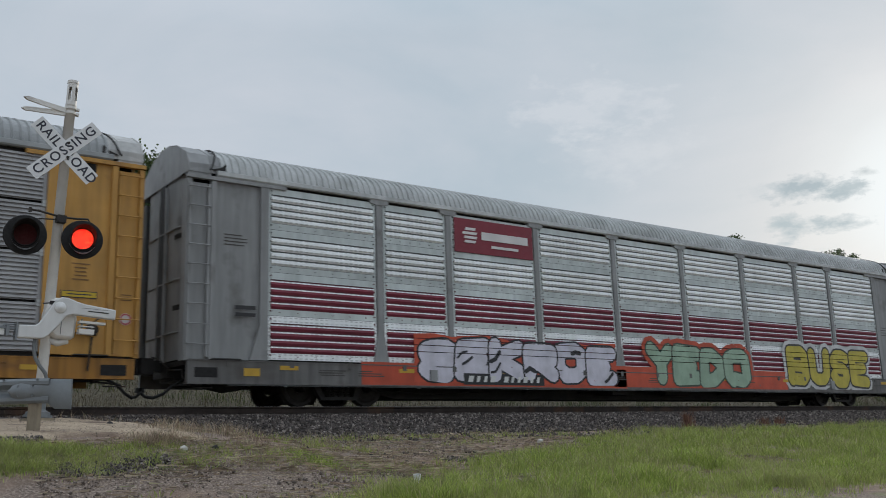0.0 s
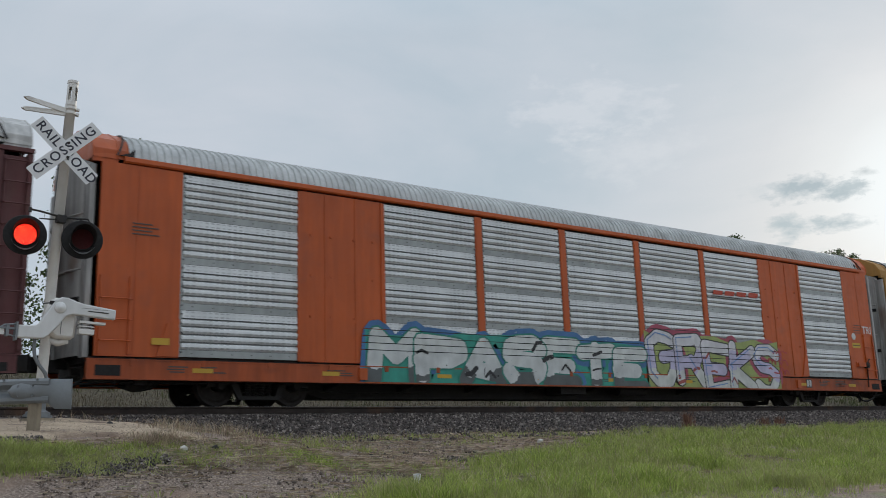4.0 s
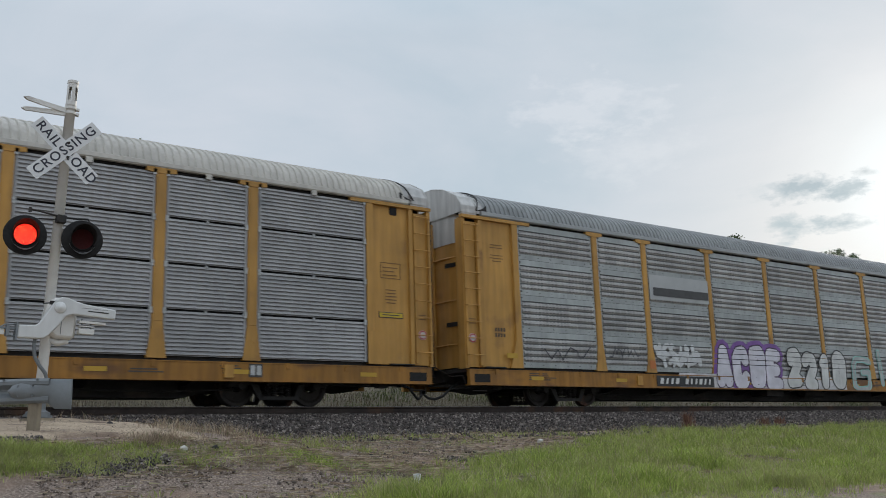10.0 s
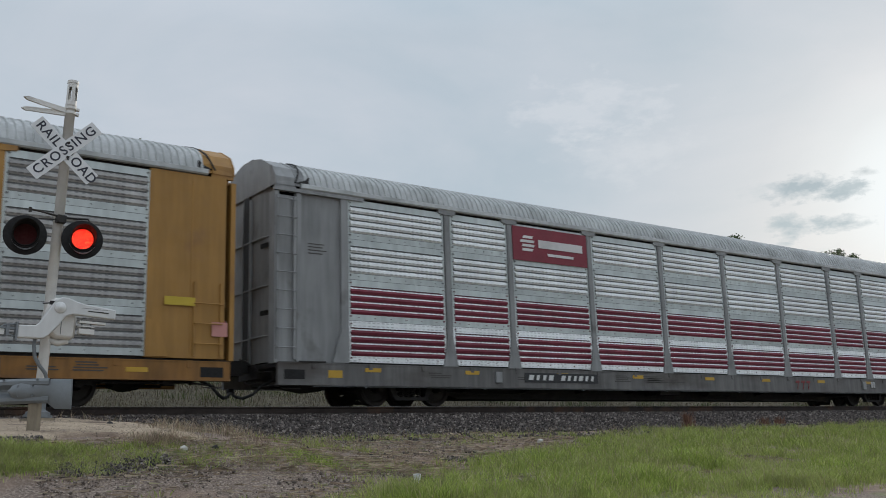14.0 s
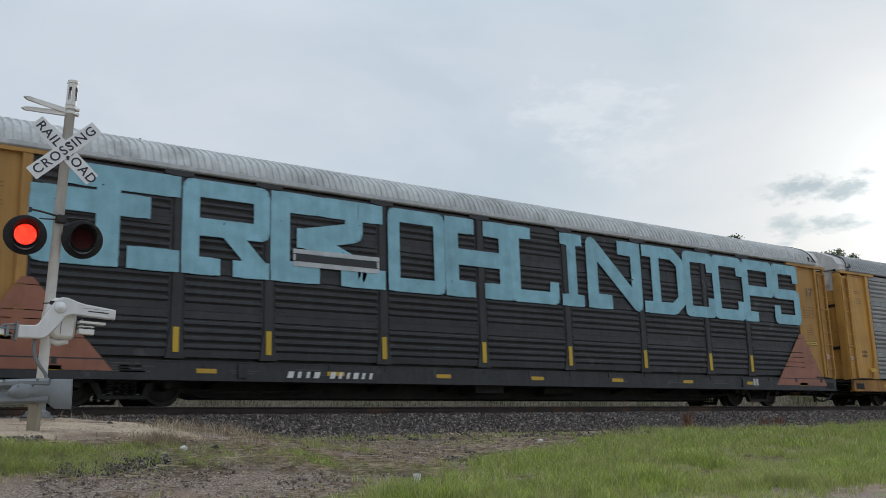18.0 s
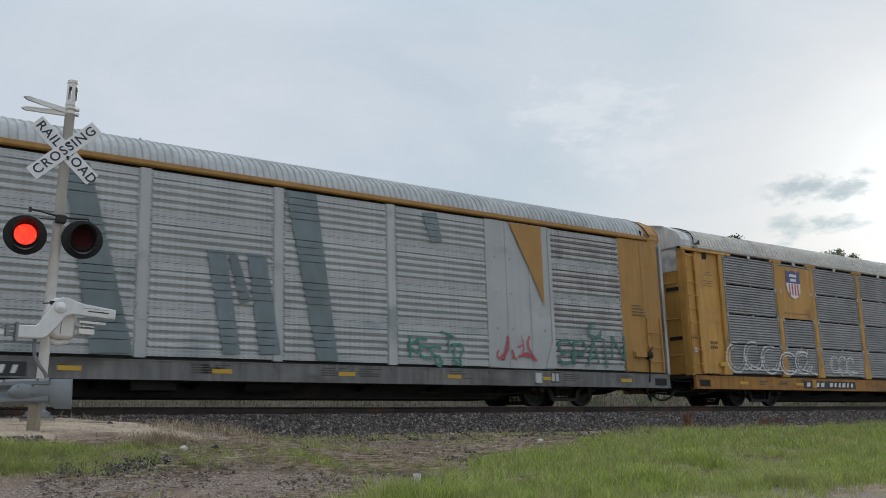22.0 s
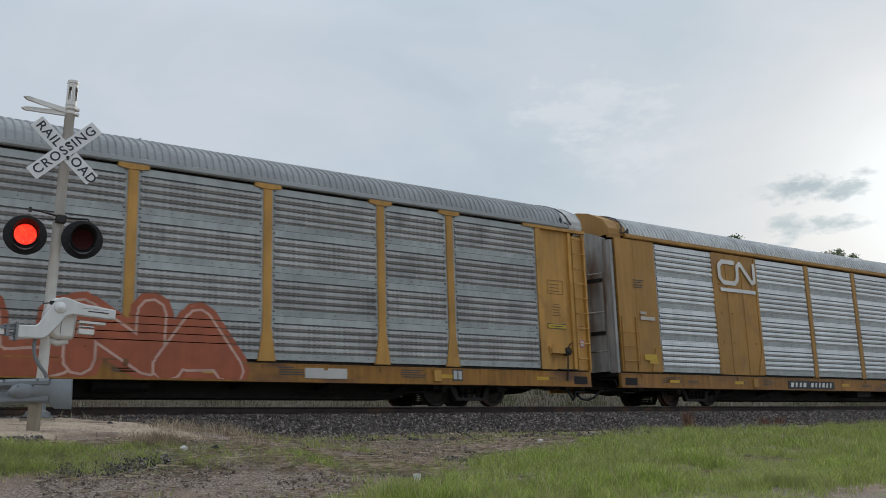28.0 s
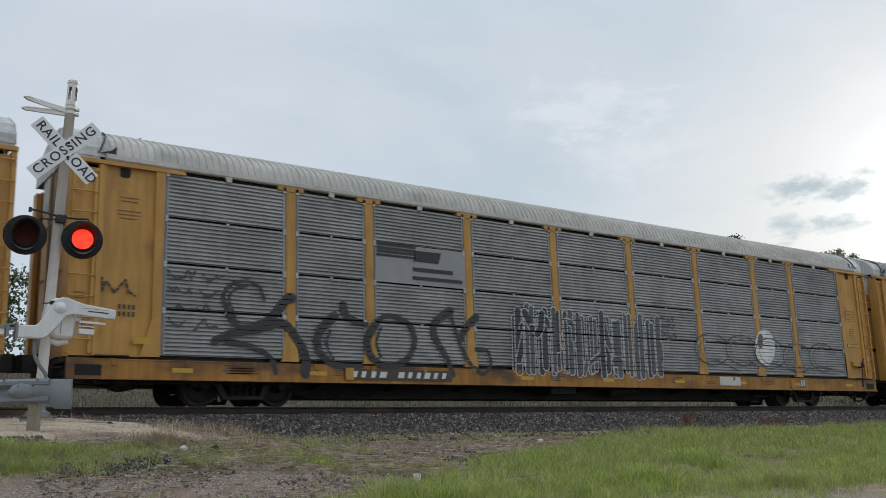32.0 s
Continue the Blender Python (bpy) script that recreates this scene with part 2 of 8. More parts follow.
# darker sheet and red: the shadow line under each slat put into colour
GROOVE = material("shaded_groove_sheet", (0.125, 0.128, 0.127), 0.6, 0.2, vary=0.2, scale=2.0)
GROOVE_R = material("shaded_red_groove", (0.10, 0.025, 0.035), 0.6, vary=0.2, scale=2.0)
HOOD = material("grimy_white_hood", (0.50, 0.495, 0.48), 0.6, vary=0.14, scale=1.2, stain=(0.20, 0.17, 0.14), stain_at=0.58, stain_soft=0.16, streak=0.2, bump=0.06)
SILL_P = material("patched_pale_sill", (0.205, 0.20, 0.195), 0.6, vary=0.2, scale=0.8, stain=(0.20, 0.11, 0.05), stain_at=0.60, stain_soft=0.12, stain_scale=(0.5, 1.0, 1.6), streak=0.2, bump=0.06)
SILL_Y = material("stained_yellow_sill", (0.33, 0.150, 0.022), 0.6, vary=0.2, scale=0.8, stain=(0.10, 0.045, 0.025), stain_at=0.52, stain_soft=0.18, stain_scale=(0.6, 1.0, 1.6), streak=0.25, bump=0.06)
SILL_T = material("stained_tan_sill", (0.28, 0.130, 0.028), 0.6, vary=0.2, scale=0.8, stain=(0.11, 0.055, 0.03), stain_at=0.55, stain_soft=0.2, stain_scale=(0.6, 1.0, 1.6), streak=0.22, bump=0.06)
SILL_G = material("stained_grey_sill", (0.135, 0.13, 0.125), 0.6, vary=0.2, scale=0.8, stain=(0.07, 0.058, 0.05), stain_at=0.52, stain_soft=0.2, stain_scale=(0.6, 1.0, 1.6), streak=0.25, bump=0.06)
SILL_O = material("stained_orange_sill", (0.36, 0.07, 0.015), 0.6, vary=0.16, scale=0.8, stain=(0.15, 0.04, 0.02), stain_at=0.56, stain_soft=0.2, stain_scale=(0.6, 1.0, 1.6), streak=0.2, bump=0.06)
DOOR = material("grimy_end_door_paint", (0.34, 0.33, 0.315), 0.6, vary=0.2, scale=1.0, stain=(0.15, 0.085, 0.055), stain_at=0.54, stain_soft=0.18, stain_scale=(1.4, 1.4, 0.5), streak=0.3, bump=0.06)
SIGN = material("white_sign_sheet", (0.72, 0.72, 0.72), 0.5, vary=0.04, scale=3.0, stain=(0.55, 0.54, 0.52), stain_at=0.66, stain_soft=0.15)
INK = material("black_lettering", (0.03, 0.03, 0.045), 0.5, vary=0.1)
POSTWOOD = material("weathered_post_wood", (0.24, 0.20, 0.145), 0.85, vary=0.25, scale=5.0, streak=0.25, bump=0.3)
CONCRETE = material("pale_concrete", (0.52, 0.50, 0.46), 0.85, vary=0.14, scale=4.0, bump=0.3)


# ---- mesh building ----
class Shape:
    """Collects vertices, faces and a slot number for each face of one mesh."""

    def __init__(self):
        self.v, self.f, self.s = [], [], []

    def face(self, pts, slot=0):
        k = len(self.v)
        self.v += [tuple(p) for p in pts]
        self.f.append(tuple(range(k, k + len(pts))))
        self.s.append(slot)
        return self

    def box(self, x0, x1, y0, y1, z0, z1, slot=0, m=None):
        k = len(self.v)
        pts = [(x, y, z) for z in (z0, z1) for y in (y0, y1) for x in (x0, x1)]
        self.v += [tuple(m @ Vector(p)) for p in pts] if m else pts
        for q in ((0, 2, 3, 1), (4, 5, 7, 6), (0, 1, 5, 4), (2, 6, 7, 3), (0, 4, 6, 2), (1, 3, 7, 5)):
            self.f.append(tuple(k + i for i in q))
            self.s.append(slot)
        return self

    def prism(self, ring, axis, a, b, slot=0):
        """Extrudes a ring of 2D points along an axis (0, 1 or 2) from a to b; the ring holds the other two coordinates in order."""
        k, n = len(self.v), len(ring)

        def put(p, h):
            return {0: (h, p[0], p[1]), 1: (p[0], h, p[1]), 2: (p[0], p[1], h)}[axis]
        self.v += [put(p, a) for p in ring] + [put(p, b) for p in ring]
        for i in range(n):
            j = (i + 1) % n
            self.f.append((k + i, k + j, k + n + j, k + n + i))
            self.s.append(slot)
        self.f += [tuple(k + i for i in reversed(range(n))), tuple(k + n + i for i in range(n))]
        self.s += [slot, slot]
        return self

    def tube(self, path, r, n=8, slot=0, caps=True):
        """A round bar along a path of points; r is one radius or one for each point."""
        pts = [Vector(p) for p in path]
        rs = r if isinstance(r, (list, tuple)) else [r] * len(pts)
        k = len(self.v)
        for i, p in enumerate(pts):
            d = (pts[min(i + 1, len(pts) - 1)] - pts[max(i - 1, 0)]).normalized()
            u = d.cross(Vector((0, 0, 1)) if abs(d.z) < 0.9 else Vector((1, 0, 0))).normalized()
            w = d.cross(u)
            for a in range(n):
                t = 2 * math.pi * a / n
                self.v.append(tuple(p + (u * math.cos(t) + w * math.sin(t)) * rs[i]))
        for i in range(len(pts) - 1):
            for a in range(n):
                c = (a + 1) % n
                self.f.append((k + i * n + a, k + i * n + c, k + (i + 1) * n + c, k + (i + 1) * n + a))
                self.s.append(slot)
        if caps:
            e = k + (len(pts) - 1) * n
            self.f += [tuple(k + a for a in reversed(range(n))), tuple(e + a for a in range(n))]
            self.s += [slot, slot]
        return self

    def lathe(self, prof, axis="y", n=24, slot=0, centre=(0, 0, 0)):
        """Turns a profile of (radius, height) round an axis."""
        k = len(self.v)
        cx, cy, cz = centre
        for r, h in prof:
            for a in range(n):
                t = 2 * math.pi * a / n
                c, s_ = r * math.cos(t), r * math.sin(t)
                self.v.append({"y": (cx + c, cy + h, cz + s_), "z": (cx + c, cy + s_, cz + h), "x": (cx + h, cy + c, cz + s_)}[axis])
        for i in range(len(prof) - 1):
            for a in range(n):
                b = (a + 1) % n
                self.f.append((k + i * n + a, k + i * n + b, k + (i + 1) * n + b, k + (i + 1) * n + a))
                self.s.append(slot)
        return self

    def strip(self, rows, slot=0, slots=None):
        """A sheet through rows of points with equal counts."""
        k, n = len(self.v), len(rows[0])
        for r in rows:
            self.v += [tuple(p) for p in r]
        for i in range(len(rows) - 1):
            for j in range(n - 1):
                self.f.append((k + i * n + j, k + i * n + j + 1, k + (i + 1) * n + j + 1, k + (i + 1) * n + j))
                self.s.append(slots[i] if slots else slot)
        return self

    def mesh(self, name, smooth=False):
        me = bpy.data.meshes.new(name)
        me.from_pydata(self.v, [], self.f)
        if any(self.s):
            me.polygons.foreach_set("material_index", self.s)
        if smooth:
            me.polygons.foreach_set("use_smooth", [True] * len(self.f))
        return me


def put(name, me, mats, parent=None, at=None, label=""):
    """Links one object on a mesh that may be shared; the materials belong to the object."""
    mats = mats if isinstance(mats, (list, tuple)) else (mats,)
    while len(me.materials) < len(mats):
        me.materials.append(None)
    ob = new(name, me)
    for slot, m in zip(ob.material_slots, mats):
        slot.link = "OBJECT"
        slot.material = m
    if parent:
        ob.parent = parent
    if at is not None:
        ob.matrix_basis = at if isinstance(at, Matrix) else Matrix.Translation(at)
    if label:
        tagged(ob, label)
    return ob


STORE = {}


def kept(key, make):
    """One mesh for each key."""
    if key not in STORE:
        STORE[key] = make()
    return STORE[key]


def empty(name, at=None):
    ob = new(name)
    ob.empty_display_size = 0.3
    if at is not None:
        ob.matrix_basis = at if isinstance(at, Matrix) else Matrix.Translation(at)
    return ob


def text_mesh(words, size, depth, spacing=1.0):
    """Built-in lettering as a mesh in its own plane, centred."""
    cu = bpy.data.curves.new("lettering", "FONT")
    cu.body, cu.size, cu.extrude, cu.align_x, cu.align_y, cu.space_character = words, size, depth, "CENTER", "CENTER", spacing
    cu.resolution_u, cu.offset = 3, 0.012 * size
    ob = bpy.data.objects.new("lettering", cu)
    scene.collection.objects.link(ob)
    me = bpy.data.meshes.new_from_object(ob.evaluated_get(bpy.context.evaluated_depsgraph_get()))
    me.name = "lettering"
    bpy.data.objects.remove(ob)
    me.materials.clear()
    return me


def mix(a, b, t):
    return a + (b - a) * t


def ease(t):
    t = min(max(t, 0.0), 1.0)
    return t * t * (3 - 2 * t)


# ---- the ground ----
def ground_height(x, y):
    """Rail heads lie at z = 0: ballast bank under the track, a slope down to the lane, a raised shoulder at the crossing, a bank beyond."""
    if y > -3.6:
        base = -0.69 if y < 3.6 else mix(-0.65, 1.15, ease((y - 3.8) / 8.0)) + 1.0 * ease((y - 9.5) / 8)
    else:
        base = -0.69 - 0.1025 * min(-3.6 - y, 17.0)
    if y < -2.4:
        # the shoulder of the crossing road
        w = ease((8.0 - x) / 4.2) * ease((y + 10.8) / 2.6) * ease((-2.4 - y) / 0.9)
        base = mix(base, -0.36 - 0.060 * (-3.5 - y), w)
    n = noise.noise(Vector((x * 0.35, y * 0.5, 0.3))) * 0.05 + noise.noise(Vector((x * 1.6, y * 1.9, 4.0))) * 0.022
    return base + n * (1.0 if abs(y) > 3.0 else 0.3)


def axis_steps(spans):
    out = []
    for a, b, n in spans:
        out += [mix(a, b, i / n) for i in range(n)]
    return out + [spans[-1][1]]


def ground_matter():
    m = bpy.data.materials.new("ground_matter")
    m.use_nodes = True
    t = m.node_tree
    b = t.nodes["Principled BSDF"]
    b.inputs["Roughness"].default_value = 0.95
    co = t.nodes.new("ShaderNodeTexCoord")

    def nz(scale, detail, stretch=(1, 1, 1), loc=(0, 0, 0)):
        mp = t.nodes.new("ShaderNodeMapping")
        mp.inputs["Scale"].default_value, mp.inputs["Location"].default_value = stretch, loc
        t.links.new(co.outputs["Object"], mp.inputs["Vector"])
        n = t.nodes.new("ShaderNodeTexNoise")
        n.inputs["Scale"].default_value, n.inputs["Detail"].default_value, n.inputs["Roughness"].default_value = scale, detail, 0.65
        t.links.new(mp.outputs[0], n.inputs["Vector"])
        return n.outputs["Fac"]

    def ramp(src, *stops):
        r = t.nodes.new("ShaderNodeValToRGB")
        for i, (p, c) in enumerate(stops):
            e = r.color_ramp.elements[i] if i < 2 else r.color_ramp.elements.new(p)
            e.position, e.color = p, (*c, 1)
        t.links.new(src, r.inputs["Fac"])
        return r.outputs["Color"]

    def blend(f, a, c):
        x = t.nodes.new("ShaderNodeMix")
        x.data_type = "RGBA"
        t.links.new(f, x.inputs["Factor"])
        t.links.new(a, x.inputs["A"])
        t.links.new(c, x.inputs["B"])
        return x.outputs["Result"]

    soil = ramp(nz(3.0, 8), (0.3, (0.14, 0.095, 0.07)), (0.5, (0.26, 0.182, 0.135)), (0.7, (0.42, 0.32, 0.245)))
    pebble = ramp(nz(42.0, 6), (0.32, (0.075, 0.056, 0.046)), (0.52, (0.235, 0.178, 0.142)), (0.68, (0.50, 0.41, 0.34)))
    turf = ramp(nz(5.0, 8), (0.3, (0.09, 0.12, 0.03)), (0.55, (0.16, 0.19, 0.06)), (0.75, (0.28, 0.25, 0.13)))
    f1 = ramp(nz(0.55, 6, (1, 1.6, 1)), (0.42, (0, 0, 0)), (0.56, (1, 1, 1)))
    f2 = ramp(nz(0.32, 5, (1, 2.0, 1), (7, 3, 0)), (0.55, (0, 0, 0)), (0.66, (1, 1, 1)))
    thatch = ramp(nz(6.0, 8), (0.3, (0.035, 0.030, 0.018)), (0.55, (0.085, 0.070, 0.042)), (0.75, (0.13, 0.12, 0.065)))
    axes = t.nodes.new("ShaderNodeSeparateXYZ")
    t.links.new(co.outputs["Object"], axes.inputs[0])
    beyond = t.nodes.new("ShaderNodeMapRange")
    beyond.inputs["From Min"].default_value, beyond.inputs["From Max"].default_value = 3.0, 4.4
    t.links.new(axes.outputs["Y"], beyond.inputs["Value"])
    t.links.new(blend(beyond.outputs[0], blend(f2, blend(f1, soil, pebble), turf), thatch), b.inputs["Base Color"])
    bp = t.nodes.new("ShaderNodeBump")
    bp.inputs["Strength"].default_value, bp.inputs["Distance"].default_value = 0.7, 0.04
    t.links.new(nz(30.0, 6), bp.inputs["Height"])
    t.links.new(bp.outputs[0], b.inputs["Normal"])
    return m


def build_ground():
    xs = axis_steps([(-900, -60, 10), (-60, -6, 18), (-6, 46, 150), (46, 120, 30), (120, 1500, 12)])
    ys = axis_steps([(-900, -40, 8), (-40, -14, 14), (-14, -2, 80), (-2, 4, 10), (4, 20, 26), (20, 60, 10), (60, 1500, 10)])
    g = Shape().strip([[(x, y, ground_height(x, y)) for x in xs] for y in ys])
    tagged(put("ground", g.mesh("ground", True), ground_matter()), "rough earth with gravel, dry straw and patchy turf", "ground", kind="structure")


build_ground()


# ---- track ----
def stone_bit(g, rng, x, y, z, r):
    """One crushed stone of eight faces, resting at z."""
    k = len(g.v)
    ax = [Vector((rng.gauss(0, 1), rng.gauss(0, 1), rng.gauss(0, 1))).normalized() for _ in range(2)]
    a, c = ax[0], ax[0].cross(ax[1]).normalized()
    d = a.cross(c)
    q = [rng.uniform(0.6, 1.25) * r for _ in range(6)]
    o = Vector((x, y, z + r * 0.45))
    g.v += [tuple(o + w) for w in (a * q[0] * 1.2, c * q[1], -a * q[2] * 1.2, -c * q[3], d * q[4] * 0.8, -d * q[5] * 0.8)]
    for tri in ((0, 1, 4), (1, 2, 4), (2, 3, 4), (3, 0, 4), (1, 0, 5), (2, 1, 5), (3, 2, 5), (0, 3, 5)):
        g.f.append(tuple(k + j for j in tri))
        g.s.append(0)


def build_track():
    bed = Shape()
    xs = [-80 + i * 0.8 for i in range(326)]
    prof = [(-3.45, -0.74), (-3.0, -0.58), (-2.2, -0.36), (-1.75, -0.258), (-1.2, -0.205), (0, -0.19), (1.2, -0.19), (1.75, -0.215), (2.3, -0.38), (3.4, -0.74)]
    bed.strip([[(x, y + noise.noise(Vector((x * 0.5, y, 1.0))) * 0.10, z + noise.noise(Vector((x * 1.3, y * 2, 7.0))) * 0.02) for x in xs] for y, z in prof])
    stone = material("crushed_stone", (0.075, 0.066, 0.060), 0.9, vary=0.35, grain=0.6, scale=3.0, stain=(0.07, 0.055, 0.046), stain_at=0.52, stain_soft=0.2, bump=0.8, bump_scale=34)
    road_bed = tagged(put("ballast_bed", bed.mesh("ballast_bed"), stone), "bank of dark grey crushed stone under the rails", "ballast", kind="structure")
    rng = random.Random(5)
    loose = Shape()
    for i in range(52000):
        x = rng.uniform(2.0, 46) if i < 46000 else rng.uniform(46, 100)
        u = rng.random() ** 0.9
        y = mix(-1.35, -3.6, u) + rng.gauss(0, 0.08)
        if rng.random() < 0.07:
            y = rng.uniform(-5.0, -3.4) if x > 7 else y
        z = ground_height(x, y) if y < -3.45 else float(np.interp(y, [q[0] for q in prof], [q[1] for q in prof])) + noise.noise(Vector((x * 1.3, y * 2, 7.0))) * 0.02
        stone_bit(loose, rng, x, y, z, rng.uniform(0.016, 0.045))
    pebble = bpy.data.materials.new("loose_stone")
    pebble.use_nodes = True
    t = pebble.node_tree
    geo = t.nodes.new("ShaderNodeNewGeometry")
    rp = t.nodes.new("ShaderNodeValToRGB")
    for i, (p, c) in enumerate(((0.0, (0.030, 0.025, 0.023)), (0.55, (0.090, 0.074, 0.067)), (0.85, (0.165, 0.139, 0.124)), (1.0, (0.32, 0.28, 0.25)))):
        e = rp.color_ramp.elements[i] if i < 2 else rp.color_ramp.elements.new(p)
        e.position, e.color = p, (*c, 1)
    t.links.new(geo.outputs["Random Per Island"], rp.inputs["Fac"])
    t.links.new(rp.outputs[0], t.nodes["Principled BSDF"].inputs["Base Color"])
    t.nodes["Principled BSDF"].inputs["Roughness"].default_value = 0.9
    tagged(put("ballast_stones", loose.mesh("ballast_stones"), pebble), "loose grey crushed stones on the track bank", "stones", kind="stuff")
    # gravel strewn on the bare strip before the verge and on the shoulder
    strewn = Shape()
    for i in range(19500):
        if i < 9000:
            x, y = rng.uniform(2.2, 8.5), rng.uniform(-11.0, -9.62)
        elif i < 17000:
            x = rng.uniform(6.0, 14.5)
            y = rng.uniform(-7.6, -3.7)
        else:
            x, y = rng.uniform(1.6, 5.2), rng.uniform(-9.0, -4.0)
        if i < 17000 and noise.noise(Vector((x * 0.8, y * 1.5, 3.0))) < rng.uniform(-0.35, 0.25):
            continue
        stone_bit(strewn, rng, x, y, ground_height(x, y) + (0.02 if i >= 17000 else 0), (rng.uniform(0.005, 0.017) if rng.random() < 0.93 else 0.026) if i < 17000 else rng.uniform(0.004, 0.010))
    coarse = Shape()
    for i in range(900):
        x = rng.uniform(2.35, 3.6) if i < 620 else rng.uniform(1.9, 2.5)
        y = -9.62 + rng.gauss(0, 0.07) + 0.06 * math.sin(x * 4) if i < 620 else rng.gauss(-8.82, 0.08)
        stone_bit(coarse, rng, x, y, ground_height(x, y), rng.uniform(0.008, 0.026))
    for i in range(1500):
        x, y = rng.uniform(5.5, 9.5), rng.gauss(-7.7, 0.35)
        if noise.noise(Vector((x * 1.2, y * 1.8, 13.0))) > 0.05:
            stone_bit(coarse, rng, x, y, ground_height(x, y), rng.uniform(0.010, 0.030))
    tagged(put("coarse_stones", coarse.mesh("coarse_stones"), pebble), "dark coarse stones scattered on the bare strip", "stones", kind="stuff")
    light = pebble.copy()
    light.name = "pale_loose_stone"
    for e, c in zip([n for n in light.node_tree.nodes if n.type == "VALTORGB"][0].color_ramp.elements, ((0.10, 0.078, 0.066), (0.17, 0.132, 0.108), (0.27, 0.216, 0.18), (0.44, 0.38, 0.33))):
        e.color = (*c, 1)
    tagged(put("strewn_gravel", strewn.mesh("strewn_gravel"), light), "loose gravel strewn over the bare ground", "gravel", kind="stuff")
    half = [(0.0, 0.0), (0.03, -0.002), (0.037, -0.012), (0.037, -0.035), (0.010, -0.047), (0.008, -0.135), (0.02, -0.15), (0.075, -0.165), (0.075, -0.178)]
    ring = [(y, z) for y, z in half] + [(-y, z) for y, z in reversed(half[1:])]
    for side in (-0.755, 0.755):
        r = Shape().prism([(side + y, z) for y, z in ring], 0, -80, 180)
        head = Shape().box(-80, 180, side - 0.022, side + 0.022, 0.0, 0.002)
        rail = tagged(put("rail", r.mesh("rail"), RAIL), "rust-brown steel rail on the ballast bank", "rail", group="rails of the track", kind="structure")
        put("running_band", head.mesh("running_band"), SHINE, rail, label="polished running band on the rail head")


build_track()


# ---- the train: covered car carriers on 89-foot flats ----
PITCH = 28.6
SIDE = -1.49
LOW, HIGH = 0.93, 4.66
TIER = (HIGH - LOW) / 4


def train_way(t):
    """How far the middle of the first full car has run along the rails at t seconds."""
    return 20.5648 + t * (21.06109 + t * (-0.02726698 + t * (-0.000524301 - t * 0.00000187300)))


def rib_panel(w):
    """A sheet with eight fine ribs, each leaning out towards its lower edge."""
    g, h = Shape(), TIER / 2 - 0.020
    n = 11
    rows = []
    for i in range(n):
        a = h - i * 2 * h / n
        p = 2 * h / n
        for y, z in ((0.002, a), (-0.018, a - 0.12 * p), (-0.031, a - 0.66 * p), (0.002, a - 0.80 * p)):
            rows.append([(-w / 2, y, z), (w / 2, y, z)])
    rows.append([(-w / 2, -0.004, -h), (w / 2, -0.004, -h)])
    g.strip(rows)
    for sx in (-1, 1):
        g.box(sx * w / 2 - 0.02, sx * w / 2 + 0.02, -0.034, 0.0, -h, h)
        g.box(min(sx * w / 2, sx * (w / 2 + 0.065)), max(sx * w / 2, sx * (w / 2 + 0.065)), -0.012, 0.0, -h, h)
    g.box(-0.022, 0.022, -0.04, 0.0, h - 0.025, h + 0.025, 1)
    for sx in (-1, 1):
        g.box(sx * (w / 2 + 0.02) - 0.035, sx * (w / 2 + 0.02) + 0.035, -0.05, 0.0, h - 0.07, h + 0.05, 1)
    return g.mesh("ribbed_panel")


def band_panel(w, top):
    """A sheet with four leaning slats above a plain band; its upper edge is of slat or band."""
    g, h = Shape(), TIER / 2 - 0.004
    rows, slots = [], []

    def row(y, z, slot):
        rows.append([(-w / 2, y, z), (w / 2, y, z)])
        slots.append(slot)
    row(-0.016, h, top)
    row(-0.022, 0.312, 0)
    # slot 0 rows take the darker groove colour, a painted shadow under each slat
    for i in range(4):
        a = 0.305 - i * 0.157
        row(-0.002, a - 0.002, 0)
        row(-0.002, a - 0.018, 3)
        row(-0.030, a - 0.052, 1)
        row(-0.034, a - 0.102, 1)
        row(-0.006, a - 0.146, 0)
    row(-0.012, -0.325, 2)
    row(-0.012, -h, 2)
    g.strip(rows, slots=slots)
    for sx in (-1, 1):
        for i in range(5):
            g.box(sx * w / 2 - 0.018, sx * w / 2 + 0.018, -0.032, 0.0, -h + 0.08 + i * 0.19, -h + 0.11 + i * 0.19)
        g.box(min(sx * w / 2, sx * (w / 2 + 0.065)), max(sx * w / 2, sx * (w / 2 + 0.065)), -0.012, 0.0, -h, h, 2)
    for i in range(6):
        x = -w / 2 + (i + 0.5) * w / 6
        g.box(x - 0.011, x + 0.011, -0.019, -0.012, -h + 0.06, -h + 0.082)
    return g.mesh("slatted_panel")


